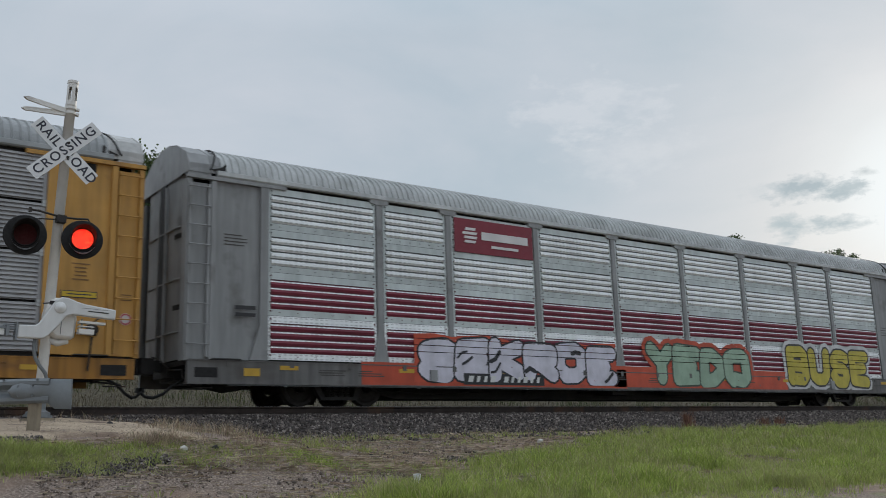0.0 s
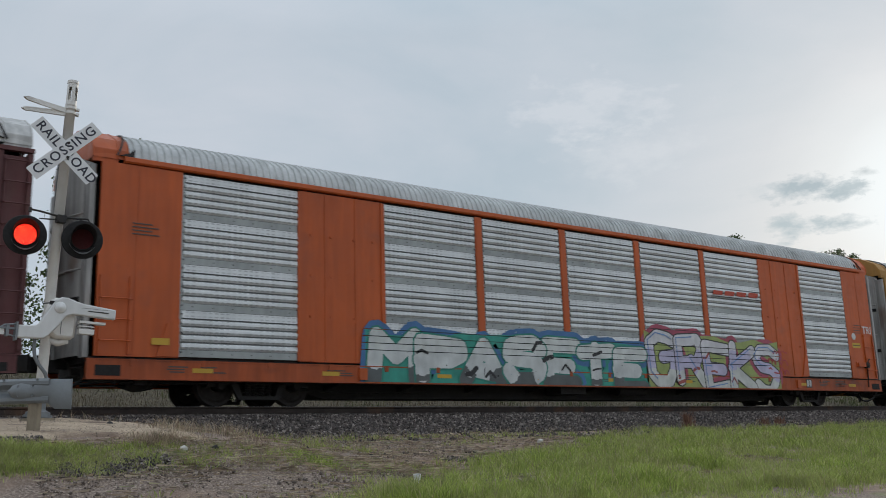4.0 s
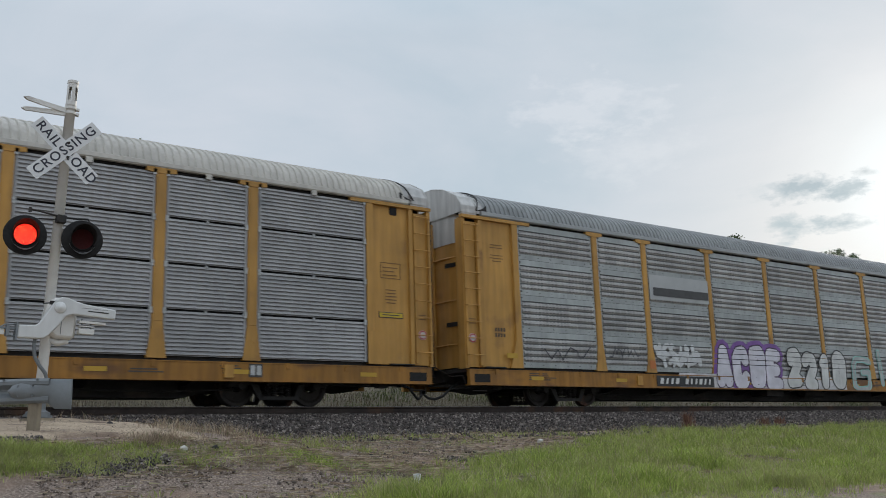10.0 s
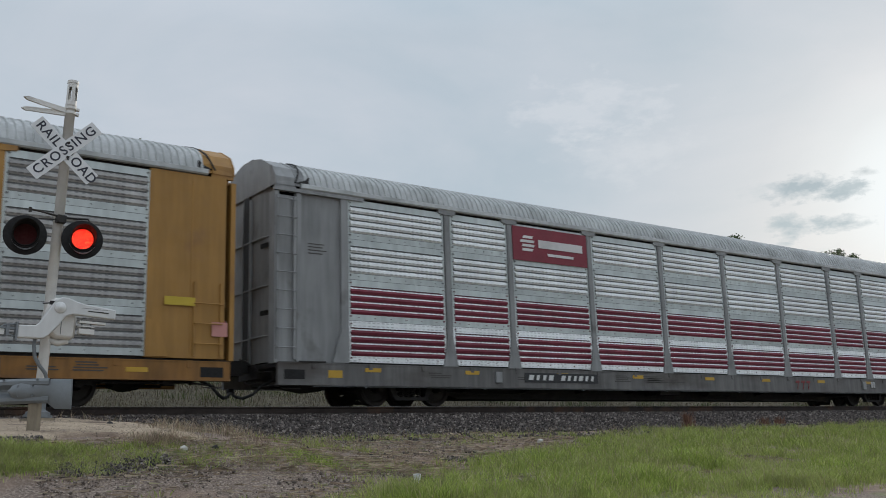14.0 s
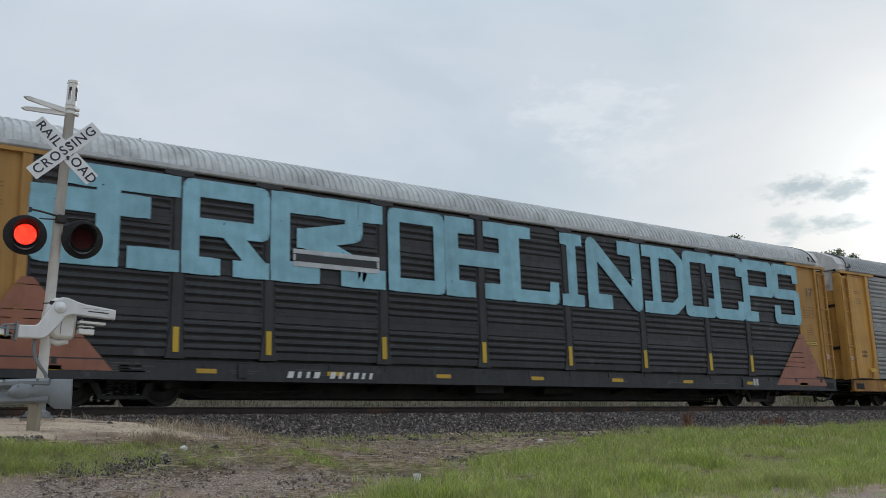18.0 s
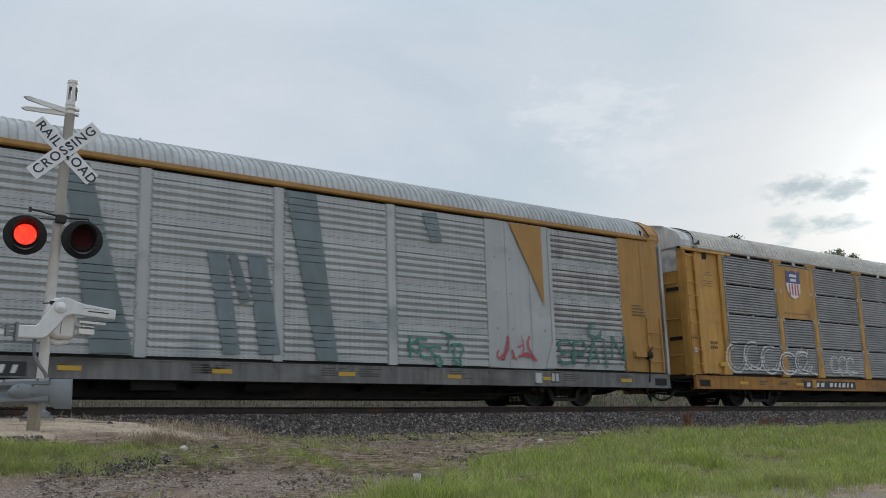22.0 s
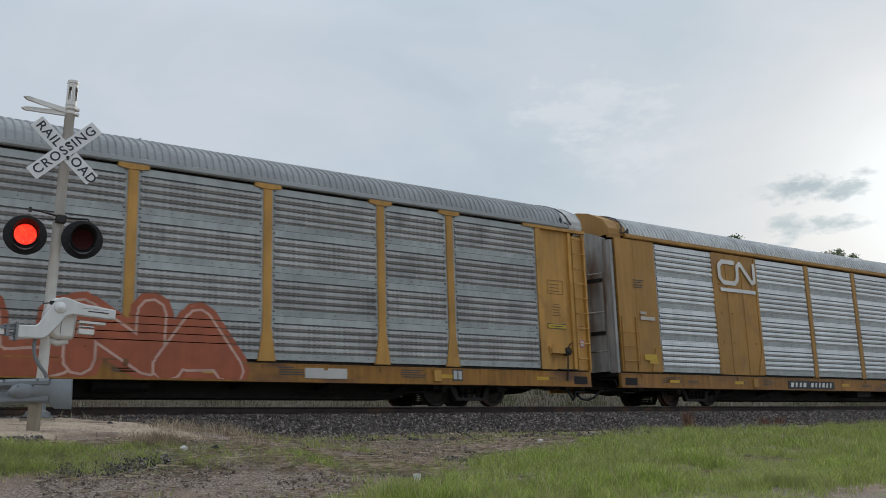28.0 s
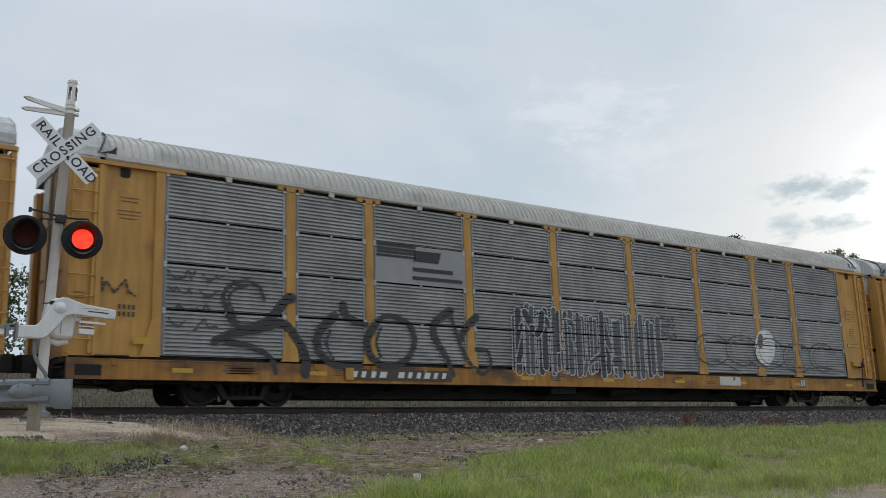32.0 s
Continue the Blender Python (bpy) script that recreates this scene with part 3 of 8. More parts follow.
def post_mesh(style, width, flare, cap):
    g = Shape()
    g.box(-width / 2, width / 2, -0.035, 0.06, LOW + (0.62 if flare else -0.03), HIGH + 0.02)
    g.box(-width / 2 + 0.03, width / 2 - 0.03, -0.043, -0.035, LOW + 0.7, HIGH - 0.1)
    if flare:
        f = flare / 2
        g.prism([(-width / 2, LOW + 0.66), (-f, LOW - 0.03), (f, LOW - 0.03), (width / 2, LOW + 0.66)], 1, -0.045, 0.05)
        for i in range(3):
            g.box(-0.09 + i * 0.06, -0.06 + i * 0.06, -0.05, -0.045, LOW + 0.30 + (0.05 if i == 1 else 0), LOW + 0.36 + (0.05 if i == 1 else 0))
    if cap:
        g.prism([(-cap / 2, HIGH + 0.07), (-cap / 2, HIGH - 0.02), (-width / 2 - 0.02, HIGH - 0.05), (width / 2 + 0.02, HIGH - 0.05), (cap / 2, HIGH - 0.02), (cap / 2, HIGH + 0.07)], 1, -0.05, 0.05)
    return g.mesh("post")


ROOF_RING = [(-1.53, 4.83), (-1.50, 4.93), (-1.45, 5.06), (-1.35, 5.20), (-1.15, 5.34), (-0.85, 5.47), (-0.5, 5.58), (0.0, 5.65)]


def roof_ring(k=1.0, dz=0.0):
    left = [(y * k, z + dz) for y, z in ROOF_RING]
    return left + [(-y, z) for y, z in reversed(left[:-1])]


def roof_mesh(half):
    g, rows = Shape(), []
    n = int(2 * half / 0.155)
    for i in range(n):
        x = -half + i * 2 * half / n
        p = 2 * half / n
        for dx, d in ((0.0, -0.016), (0.58, -0.016), (0.66, 0.016), (0.92, 0.016)):
            rows.append([(x + dx * p, y * (1 + d * 0.5), z + d) for y, z in roof_ring()])
    rows.append([(half, y, z) for y, z in roof_ring()])
    g.strip(rows)
    return g.mesh("roof")


def roof_end_mesh():
    """A faceted sheet hood that carries the roof on to a flat end."""
    g = Shape()
    half = [(-1.50, 4.78), (-1.47, 4.98), (-1.30, 5.23), (-0.75, 5.52), (-0.25, 5.64)]
    full = half + [(-y, z) for y, z in reversed(half)]

    def ring(x, k, drop):
        return [(x, y * k, mix(4.78, z, drop)) for y, z in full]
    rows = [ring(12.95, 0.985, 0.965), ring(13.30, 0.99, 0.98), ring(13.55, 0.99, 0.99), ring(13.80, 0.985, 0.985)]
    g.strip(rows)
    g.face(rows[-1])
    for x, k, d in ((13.31, 0.995, 0.985), (13.79, 0.99, 0.99)):
        for p, q in zip(ring(x, k, d)[:-1], ring(x, k, d)[1:]):
            g.tube([p, q], 0.016, 5)
    g.box(13.3, 13.79, -1.47, -1.38, 4.70, 4.95)
    return g.mesh("roof_end")


def eave_mesh(half):
    g = Shape()
    for s_ in (-1, 1):
        g.prism([(s_ * 1.46, 4.715), (s_ * 1.535, 4.72), (s_ * 1.56, 4.75), (s_ * 1.555, 4.835), (s_ * 1.50, 4.86), (s_ * 1.44, 4.80)], 0, -half, half)
    return g.mesh("roof_eave")


def sill_mesh(low, high):
    g = Shape()
    g.box(-13.75, 13.75, SIDE - 0.05, SIDE + 0.05, low, high)
    g.box(-13.75, 13.75, SIDE - 0.075, SIDE + 0.12, low - 0.03, low)
    g.box(-13.75, 13.75, SIDE - 0.06, SIDE + 0.08, high, high + 0.025)
    for i in range(19):
        x = -12.9 + i * 1.433
        g.box(x - 0.05, x + 0.05, SIDE - 0.065, SIDE - 0.05, high - 0.10, high + 0.03)
    return g.mesh("side_sill")


def under_mesh():
    g = Shape()
    g.prism([(-13.6, 0.82), (-13.6, 0.56), (-9.4, 0.50), (-8.2, 0.20), (8.2, 0.20), (9.4, 0.50), (13.6, 0.56), (13.6, 0.82)], 1, -0.42, 0.42)
    g.box(-13.75, 13.75, -1.42, 1.42, 0.80, 0.9)
    for i in range(13):
        x = -12.2 + i * 2.033
        if abs(abs(x) - 10.06) > 1.5:
            g.prism([(-1.4, 0.8), (-1.4, 0.52), (-0.42, 0.36), (0.42, 0.36), (1.4, 0.52), (1.4, 0.8)], 0, x - 0.05, x + 0.05)
    for y in (-0.95, -0.8, 0.9):
        g.tube([(-13.2, y, 0.52), (13.2, y, 0.52)], 0.03, 6)
    g.box(-1.5, -0.6, -1.2, -0.6, 0.30, 0.62)
    g.tube([(1.0, -0.8, 0.45), (2.1, -0.8, 0.45)], 0.17, 10)
    return g.mesh("underframe")


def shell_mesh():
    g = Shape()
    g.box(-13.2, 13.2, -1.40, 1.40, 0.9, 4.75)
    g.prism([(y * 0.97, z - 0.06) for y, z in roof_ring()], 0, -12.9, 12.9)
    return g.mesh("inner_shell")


def frame_mesh(yn):
    """A cast side frame: top chord dipping to the boxes, a spring nest in its window."""
    g = Shape()
    for x in (-1, 1):
        g.prism([(x * 1.16, 0.38), (x * 1.12, 0.52), (x * 0.62, 0.55), (x * 0.60, 0.45), (x * 0.95, 0.40)], 1, yn - 0.07, yn + 0.07)
        g.prism([(x * 0.66, 0.55), (x * 0.40, 0.69), (x * 0.34, 0.60), (x * 0.58, 0.45)], 1, yn - 0.07, yn + 0.07)
        g.prism([(x * 0.64, 0.46), (x * 0.46, 0.44), (x * 0.36, 0.16), (x * 0.46, 0.15)], 1, yn - 0.06, yn + 0.06)
        g.tube([(x * 0.864, yn - 0.14, 0.42), (x * 0.864, yn + 0.13, 0.42)], [0.085, 0.10], 14)
        g.box(x * 0.864 - 0.11, x * 0.864 + 0.11, yn - 0.10, yn + 0.10, 0.44, 0.56)
    g.box(-0.42, 0.42, yn - 0.07, yn + 0.07, 0.60, 0.69)
    g.box(-0.46, 0.46, yn - 0.07, yn + 0.07, 0.13, 0.20)
    for x in (-0.24, -0.08, 0.08, 0.24):
        for k in range(5):
            g.lathe([(0.052, 0.205 + k * 0.05), (0.066, 0.225 + k * 0.05), (0.052, 0.245 + k * 0.05)], "z", 10, 0, (x, yn, 0))
    g.box(-0.30, 0.30, yn - 0.05, yn + 0.05, 0.45, 0.60)
    return g.mesh("side_frame")


def wheelset_mesh():
    g = Shape()
    g.tube([(0, -1.0, 0), (0, 1.0, 0)], 0.075, 12)
    for s_ in (-1, 1):
        prof = [(0.10, 0.02), (0.13, 0.06), (0.30, 0.035), (0.345, 0.07), (0.41, 0.07), (0.418, -0.02), (0.442, -0.035), (0.442, -0.06), (0.345, -0.065), (0.30, -0.03), (0.13, -0.06), (0.10, -0.02)]
        g.lathe([(r, s_ * (0.755 + h)) for r, h in prof], "y", 28)
        for i in range(6):
            a = i * math.pi / 3
            g.box(0.20, 0.26, s_ * 0.755 - 0.05, s_ * 0.755 + 0.05, -0.012, 0.012, 0, Matrix.Rotation(a, 4, "Y"))
    return g.mesh("wheelset")


def coupler_mesh():
    g = Shape()
    g.box(13.3, 14.0, -0.11, 0.11, 0.76, 0.98)
    g.prism([(13.95, -0.20), (14.22, -0.22), (14.30, -0.08), (14.27, 0.10), (14.36, 0.16), (14.30, 0.22), (13.95, 0.15)], 2, 0.70, 1.02)
    g.box(13.4, 13.74, -0.45, 0.45, 0.62, 1.02)
    return g.mesh("coupler")


def cut_lever_mesh():
    """The bent uncoupling rod and the step at the corner."""
    g = Shape()
    g.tube([(13.95, -0.05, 1.06), (13.90, -0.30, 1.0), (13.86, -0.9, 0.72), (13.80, -1.35, 0.70), (13.78, -1.40, 0.52)], 0.016, 6)
    g.tube([(13.2, -1.46, 0.52), (13.2, -1.47, 0.34), (13.62, -1.47, 0.34), (13.62, -1.46, 0.52)], 0.016, 6)
    return g.mesh("cut_lever")


def hose_mesh():
    g = Shape()
    pts = [(13.45, -0.62, 0.56), (13.70, -0.66, 0.44), (13.88, -0.62, 0.27), (14.05, -0.50, 0.19), (14.18, -0.40, 0.22), (14.30, -0.34, 0.34)]
    g.tube(pts, 0.034, 8)
    g.box(14.24, 14.36, -0.38, -0.30, 0.30, 0.40)
    g.tube([(13.45, -0.62, 0.56), (13.35, -0.62, 0.62), (12.9, -0.7, 0.60)], 0.028, 6)
    return g.mesh("air_hose")


def pipe_mesh():
    """Brake pipes and rods slung under the end of a car."""
    g = Shape()
    g.tube([(10.9, -1.18, 0.50), (11.5, -1.22, 0.44), (12.3, -1.2, 0.43), (13.0, -1.12, 0.46), (13.5, -0.9, 0.44), (13.75, -0.75, 0.42)], 0.02, 6)
    g.tube([(10.9, -1.05, 0.56), (13.4, -1.0, 0.56)], 0.026, 6)
    g.tube([(9.2, -0.85, 0.36), (7.6, -0.8, 0.30), (5.5, -0.75, 0.34)], 0.022, 6)
    for x in (11.3, 12.4, 13.1):
        g.box(x - 0.02, x + 0.02, -1.22, -1.02, 0.42, 0.60)
    g.box(12.5, 12.75, -1.2, -1.0, 0.40, 0.52)
    return g.mesh("brake_pipe")


def ladder_parts(x0, x1, low=0.95, high=4.52, step=0.405):
    """Two flat rails and round rungs that stand off them, piece by piece."""
    out = [("rail", lambda x=x: Shape().box(x - 0.03, x + 0.03, SIDE - 0.06, SIDE, low, high).mesh("rail")) for x in (x0, x1)]
    z = low + 0.25
    while z < high - 0.05:
        out.append(("rung", lambda z=z: Shape().tube([(x0 - 0.02, SIDE - 0.06, z), (x0, SIDE - 0.10, z), (x1, SIDE - 0.10, z), (x1 + 0.02, SIDE - 0.06, z)], 0.014, 6).mesh("rung")))
        z += step
    return out


def bay_parts(style):
    """The closed bay between the last panel and the corner of a car, piece by piece."""
    def box(*q):
        return lambda: Shape().box(*q).mesh("bay_piece")
    if style == "B":
        out = [("bay_panel", box(12.0, 13.62, SIDE - 0.02, SIDE + 0.06, LOW - 0.02, 4.70))]
        out.append(("seam_strip", box(12.88, 12.90, SIDE - 0.028, SIDE - 0.02, LOW + 0.1, 4.6)))
        out.append(("gusset", lambda: Shape().prism([(12.0, LOW), (12.0, LOW + 0.75), (12.25, LOW + 0.65), (12.45, LOW)], 1, SIDE - 0.05, SIDE - 0.02).mesh("gusset")))
        return out
    out = [("bay_panel", box(12.05, 13.32, SIDE + 0.03, SIDE + 0.09, LOW - 0.02, 4.64)), ("door_stile", box(12.02, 12.20, SIDE - 0.045, SIDE + 0.03, LOW - 0.02, 4.66)),
           ("corner_stile", box(13.20, 13.31, SIDE - 0.035, SIDE + 0.03, LOW - 0.02, 4.62)), ("ladder_panel", box(13.32, 13.81, SIDE + 0.02, SIDE + 0.07, LOW - 0.02, 4.55))]
    out.append(("gusset", lambda: Shape().prism([(12.02, LOW - 0.02), (12.02, LOW + 0.72), (12.20, LOW + 0.72), (12.42, LOW - 0.02)], 1, SIDE - 0.055, SIDE + 0.02).mesh("gusset")))
    return out


def corner_mesh(side):
    """The turned-in corner behind the ladder."""
    return Shape().prism([(13.83, side * 1.51), (13.73, side * 1.51), (13.73, side * 1.24), (13.83, side * 1.24)], 2, LOW - 0.05, 4.62).mesh("corner_post")


def end_x(bow, a):
    """How far the end stands out at a, -1 to 1 across: rounded on the bowed doors, nearly flat on the others."""
    return 13.62 + bow * math.sqrt(max(1 - 0.92 * a * a, 0)) if bow > 0.3 else 13.62 + 0.14 * (1 - a ** 6)


def end_door_mesh(bow):
    ways = [mix(-1, 1, i / 12) for i in range(13)]
    return Shape().strip([[(end_x(bow, a), a * 1.28, z) for z in (LOW, 2.0, 3.2, 4.4, 5.05 - 0.35 * a * a)] for a in ways]).mesh("end_door")


def end_trim(bow):
    """Bars across the end doors and the stiles down their edges."""
    out = [("door_bar", lambda z=z: Shape().tube([(end_x(bow, a) + 0.02, a * 1.28, z) for a in (-1, -0.6, -0.2, 0.2, 0.6, 1)], 0.025, 6).mesh("door_bar")) for z in (1.5, 2.6, 3.7)]
    for y in (-1.20, -0.20, 0.20):
        x = end_x(bow, y / 1.28)
        out.append(("end_stile", lambda x=x, y=y: Shape().box(x - 0.02, x + 0.05, y - 0.03, y + 0.03, LOW, 4.7).mesh("end_stile")))
    return out


def end_seal_mesh(bow):
    return Shape().box(end_x(bow, 0) - 0.02, end_x(bow, 0) + 0.035, -0.15, 0.15, LOW, 5.0).mesh("end_seal")


def end_top_mesh(bow):
    """The pale upper sheet of the end doors."""
    ways = [mix(-1, 1, i / 12) for i in range(13)]
    return Shape().strip([[(end_x(bow, a) + 0.015, a * 1.285, z) for z in (4.06, 4.5, 5.07 - 0.35 * a * a)] for a in ways]).mesh("end_top")


def end_slot_mesh(bow, z):
    g = Shape()
    rows = []
    for a in (-0.98, -0.85, -0.7, -0.55):
        x = end_x(bow, a) + 0.025
        rows.append([(x, a * 1.29, z), (x, a * 1.29, z + 0.11)])
    return g.strip(rows).mesh("end_slot")


def roof_gap_mesh():
    """Dark solids that stand for the shade in the gap where the corrugated roof ends and in the opening at the eave."""
    g = Shape()
    g.prism([(12.98, 4.86), (13.30, 4.86), (13.10, 4.93), (13.0, 5.02)], 1, -1.508, -1.40)
    g.tube([(13.0 + 0.05 * i, y * 1.005, z + 0.012) for i, (y, z) in enumerate(reversed(ROOF_RING))], 0.02, 5)
    return g.mesh("roof_gap")


def solid_mesh(w):
    """A plain closed bay between two posts."""
    g = Shape()
    g.box(-w / 2, w / 2, -0.02, 0.06, LOW - 0.02, HIGH + 0.02)
    for x in (-0.42, 0.36):
        g.box(x - 0.035, x + 0.035, -0.034, -0.02, LOW + 0.02, HIGH)
    for s_ in (-1, 1):
        g.prism([(s_ * w / 2, LOW), (s_ * w / 2, LOW + 0.7), (s_ * (w / 2 - 0.06), LOW + 0.7), (s_ * (w / 2 - 0.32), LOW)], 1, -0.05, -0.02)
        g.box(s_ * (w / 2) - 0.05, s_ * (w / 2) + 0.05, -0.045, 0.0, LOW, HIGH)
    for z in (1.9, 2.8, 3.7):
        for x in (-0.8, -0.3, 0.3, 0.8):
            g.box(x - 0.022, x + 0.022, -0.045, -0.02, z - 0.022, z + 0.022)
    return g.mesh("solid_bay")


NINE_BAYS = [(-11.95, -9.38), (-9.04, -7.37), (-7.06, -4.51), (-4.19, -1.61), (-1.29, 1.29), (1.61, 4.19), (4.51, 7.06), (7.37, 9.04), (9.38, 11.95)]
SEVEN_BAYS = [(-11.95, -9.37), (-7.18, -4.48), (-4.20, -1.60), (-1.31, 1.31), (1.60, 4.20), (4.48, 7.18), (9.37, 11.95)]
WHEELSETS = []
# how far each car stands ahead of an even spacing
SLACK = {1: 0.06, 2: 0.08, 3: 0.10, 5: -0.13, 6: -0.13, 7: -0.11, 8: -0.13, 9: -0.05, 10: -0.04, 14: 0.13, 15: 0.30, 16: 0.24, 17: -0.02, 20: -0.06, 21: -0.14, 22: 0.03}
PAINT_AT = {}
BRAKED = {1, 2, 3, 5, 6, 7, 9, 10, 14, 16, 17, 18, 19, 20, 21, 22}
VENTED = {1, 8, 9, 14, 15, 22}


def autorack(index, name, label, style, body, tiers, roof, sill=None, door=None, post=None, end_bay=None, plain=None, hood=None, odd=None, eave=None, ends=None):
    """One car. tiers: slat and band materials from the top tier down. Its middle stands at index * PITCH behind the first."""
    car = empty(name)
    tagged(car, label, "freight car", group="cars of the train")
    sill, door, post, end_bay = sill or {YEL: SILL_Y, YEL2: SILL_Y, TAN: SILL_T, GREY: SILL_G, ORANGE: SILL_O}.get(body, body), door or (DOOR if style == "B" else end_bay or body), post or body, end_bay or body
    bays, tail = SEVEN_BAYS if style == "B" else NINE_BAYS, ends or style
    fine = style in "YS"
    for num, (x0, x1) in enumerate(bays):
        w = round(x1 - x0, 2)
        me = kept(("panel", fine, style == "B", w), lambda: rib_panel(w) if fine else band_panel(w, 1 if style == "B" else 2))
        for k in range(4):
            slat, band = (odd[1] if odd and num == odd[0] else tiers)[k]
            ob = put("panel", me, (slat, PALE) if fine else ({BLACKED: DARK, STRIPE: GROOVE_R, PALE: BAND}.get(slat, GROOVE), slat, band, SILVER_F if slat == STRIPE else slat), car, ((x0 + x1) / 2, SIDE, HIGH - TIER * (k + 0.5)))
    width, flare, cap = {"Y": (0.22, 0.40, 0.62), "P": (0.20, 0.40, 0.62), "F": (0.16, 0.42, 0.5), "B": (0.22, 0.0, 0.0), "S": (0.13, 0.40, 0.0)}[style]
    me = kept(("post", style), lambda: post_mesh(style, width, flare, cap))
    for x in ((-4.34, -1.455, 1.455, 4.34) if style == "B" else (-9.21, -7.215, -4.35, -1.45, 1.45, 4.35, 7.215, 9.21)):
        put("post", me, post, car, (x, SIDE, 0))
    if style == "Y":
        for x0, x1 in bays:
            put("eave_tab", kept("eave_tab", lambda: Shape().prism([(-0.07, 4.73), (-0.06, 4.62), (0.06, 4.62), (0.07, 4.73)], 1, SIDE - 0.066, SIDE - 0.03).mesh("eave_tab")), roof, car, ((x0 + x1) / 2, 0, 0))
    if style == "B":
        me = kept("solid", lambda: solid_mesh(2.14))
        for x in (-8.275, 8.275):
            put("solid_panel", me, plain or end_bay, car, (x, SIDE, 0))
    for turn in (0, 1):
        # the far end is the near end mirrored along the car
        key = "B" if tail == "B" else "N"

        def flip(make):
            src = make()
            if turn:
                co = np.empty(len(src.vertices) * 3)
                src.vertices.foreach_get("co", co)
                co[0::3] *= -1
                src.vertices.foreach_set("co", co)
                src.flip_normals()
            return src
        for num, (piece, make) in enumerate(bay_parts(tail)):
            put(piece, kept(("bay", key, num, turn), lambda: flip(make)), end_bay, car)
        for side in (-1, 1):
            put("corner_post", kept(("corner", side), lambda: corner_mesh(side)), door, car, pose(0, 0, 0, 0, 0, 180 * turn))
        bow = 0.40 if tail == "B" else 0.22
        put("end_door", kept(("door", key, turn), lambda: flip(lambda: end_door_mesh(bow))), door, car)
        put("roof_end", kept(("hood", turn), lambda: flip(roof_end_mesh)), hood or (end_bay if tail == "B" else (GREY if style == "F" else HOOD)), car)
        put("roof_gap", kept(("gap", turn), lambda: flip(roof_gap_mesh)), DARK, car, label="dark solid for the shaded gap at the roof end")
        if tail in "PYS":
            put("end_top", kept(("top", turn), lambda: flip(lambda: end_top_mesh(bow))), HOOD, car, label="pale upper sheet of the end door")
        for num, (piece, make) in enumerate(end_trim(bow)):
            put(piece, kept(("trim", key, num, turn), lambda: flip(make)), door, car)
        put("end_seal", kept(("seal", key, turn), lambda: flip(lambda: end_seal_mesh(bow))), RUBBER, car, label="black seal between the end doors")
        for z in (1.95, 3.45):
            put("end_slot", kept(("slot", key, turn, z), lambda: flip(lambda: end_slot_mesh(bow, z))), BLACK, car)
        put("coupler", kept(("coupler", turn), lambda: flip(coupler_mesh)), DARK, car, label="sooty knuckle coupler")
        put("air_hose", kept(("hose", turn), lambda: flip(hose_mesh)), RUBBER, car, label="hanging black air hose")
        put("cut_lever", kept(("lever", turn), lambda: flip(cut_lever_mesh)), STEEL, car, label="bent uncoupling rod and corner step")
        put("brake_pipe", kept(("pipe", turn), lambda: flip(pipe_mesh)), DARK, car)
        lad = (12.98, 13.54, 0.95, 2.45) if tail == "B" else (13.36, 13.77, 0.95, 4.52)
        for num, (piece, make) in enumerate(ladder_parts(*lad)):
            put(piece, kept(("ladder", key, num, turn), lambda: flip(make)), end_bay, car)
        if tail != "B":
            put("door_header", kept(("header", turn), lambda: flip(lambda: Shape().box(11.6, 13.84, SIDE - 0.06, SIDE + 0.06, 4.63, 4.71).mesh("door_header"))), end_bay, car)
        if index in VENTED:
            put("vent", kept(("vent", turn), lambda: flip(lambda: Shape().prism([(12.70, 4.62), (12.70, 4.46), (12.73, 4.43), (12.87, 4.43), (12.90, 4.46), (12.90, 4.62)], 1, SIDE + 0.018, SIDE + 0.03).mesh("vent"))), BLACK, car, label="dark notch at the head of the door")
        if index in BRAKED and not turn:
            put("brake_housing", kept("brake_housing", lambda: Shape().box(12.34, 12.80, SIDE - 0.12, SIDE + 0.03, 1.32, 1.46).box(12.30, 12.34, SIDE - 0.08, SIDE + 0.03, 1.29, 1.49).mesh("brake_housing")), end_bay, car)
            put("brake_wheel", kept("brake_wheel", lambda: Shape().lathe([(0.02, SIDE - 0.15), (0.05, SIDE - 0.145), (0.08, SIDE - 0.12), (0.105, SIDE - 0.13), (0.115, SIDE - 0.10), (0.10, SIDE - 0.08), (0.08, SIDE)], "y", 20, 0, (12.93, 0, 1.38)).box(12.84, 13.02, SIDE - 0.08, SIDE, 1.28, 1.47).tube([(12.93, SIDE - 0.10, 1.46), (12.98, SIDE - 0.12, 1.56), (13.06, SIDE - 0.12, 1.60)], 0.018, 6).mesh("brake_wheel")), STEEL, car, label="dark ratchet wheel of the hand brake")
            put("brake_chain", kept("brake_chain", lambda: Shape().tube([(12.93, SIDE - 0.08, 1.25), (12.91, SIDE - 0.08, 1.0), (12.88, SIDE - 0.07, 0.62)], 0.022, 6).mesh("brake_chain")), STEEL, car)
        if tail != "B":
            put("foot_board", kept(("foot", turn), lambda: flip(lambda: Shape().box(12.62, 13.25, SIDE - 0.09, SIDE + 0.02, 0.90, 0.925).mesh("foot_board"))), DARK, car, label="dark step board at the foot of the door")
    put("roof", kept("roof", lambda: roof_mesh(13.1)), roof, car)
    put("roof_eave", kept("eave", lambda: eave_mesh(13.2)), eave or (roof if style != "B" else body), car)
    low, high = (0.44, 0.87) if style == "F" else ((0.58, 0.87) if style == "S" else (0.50, 0.835))
    put("side_sill", kept(("sill", low), lambda: sill_mesh(low, high)), sill, car)
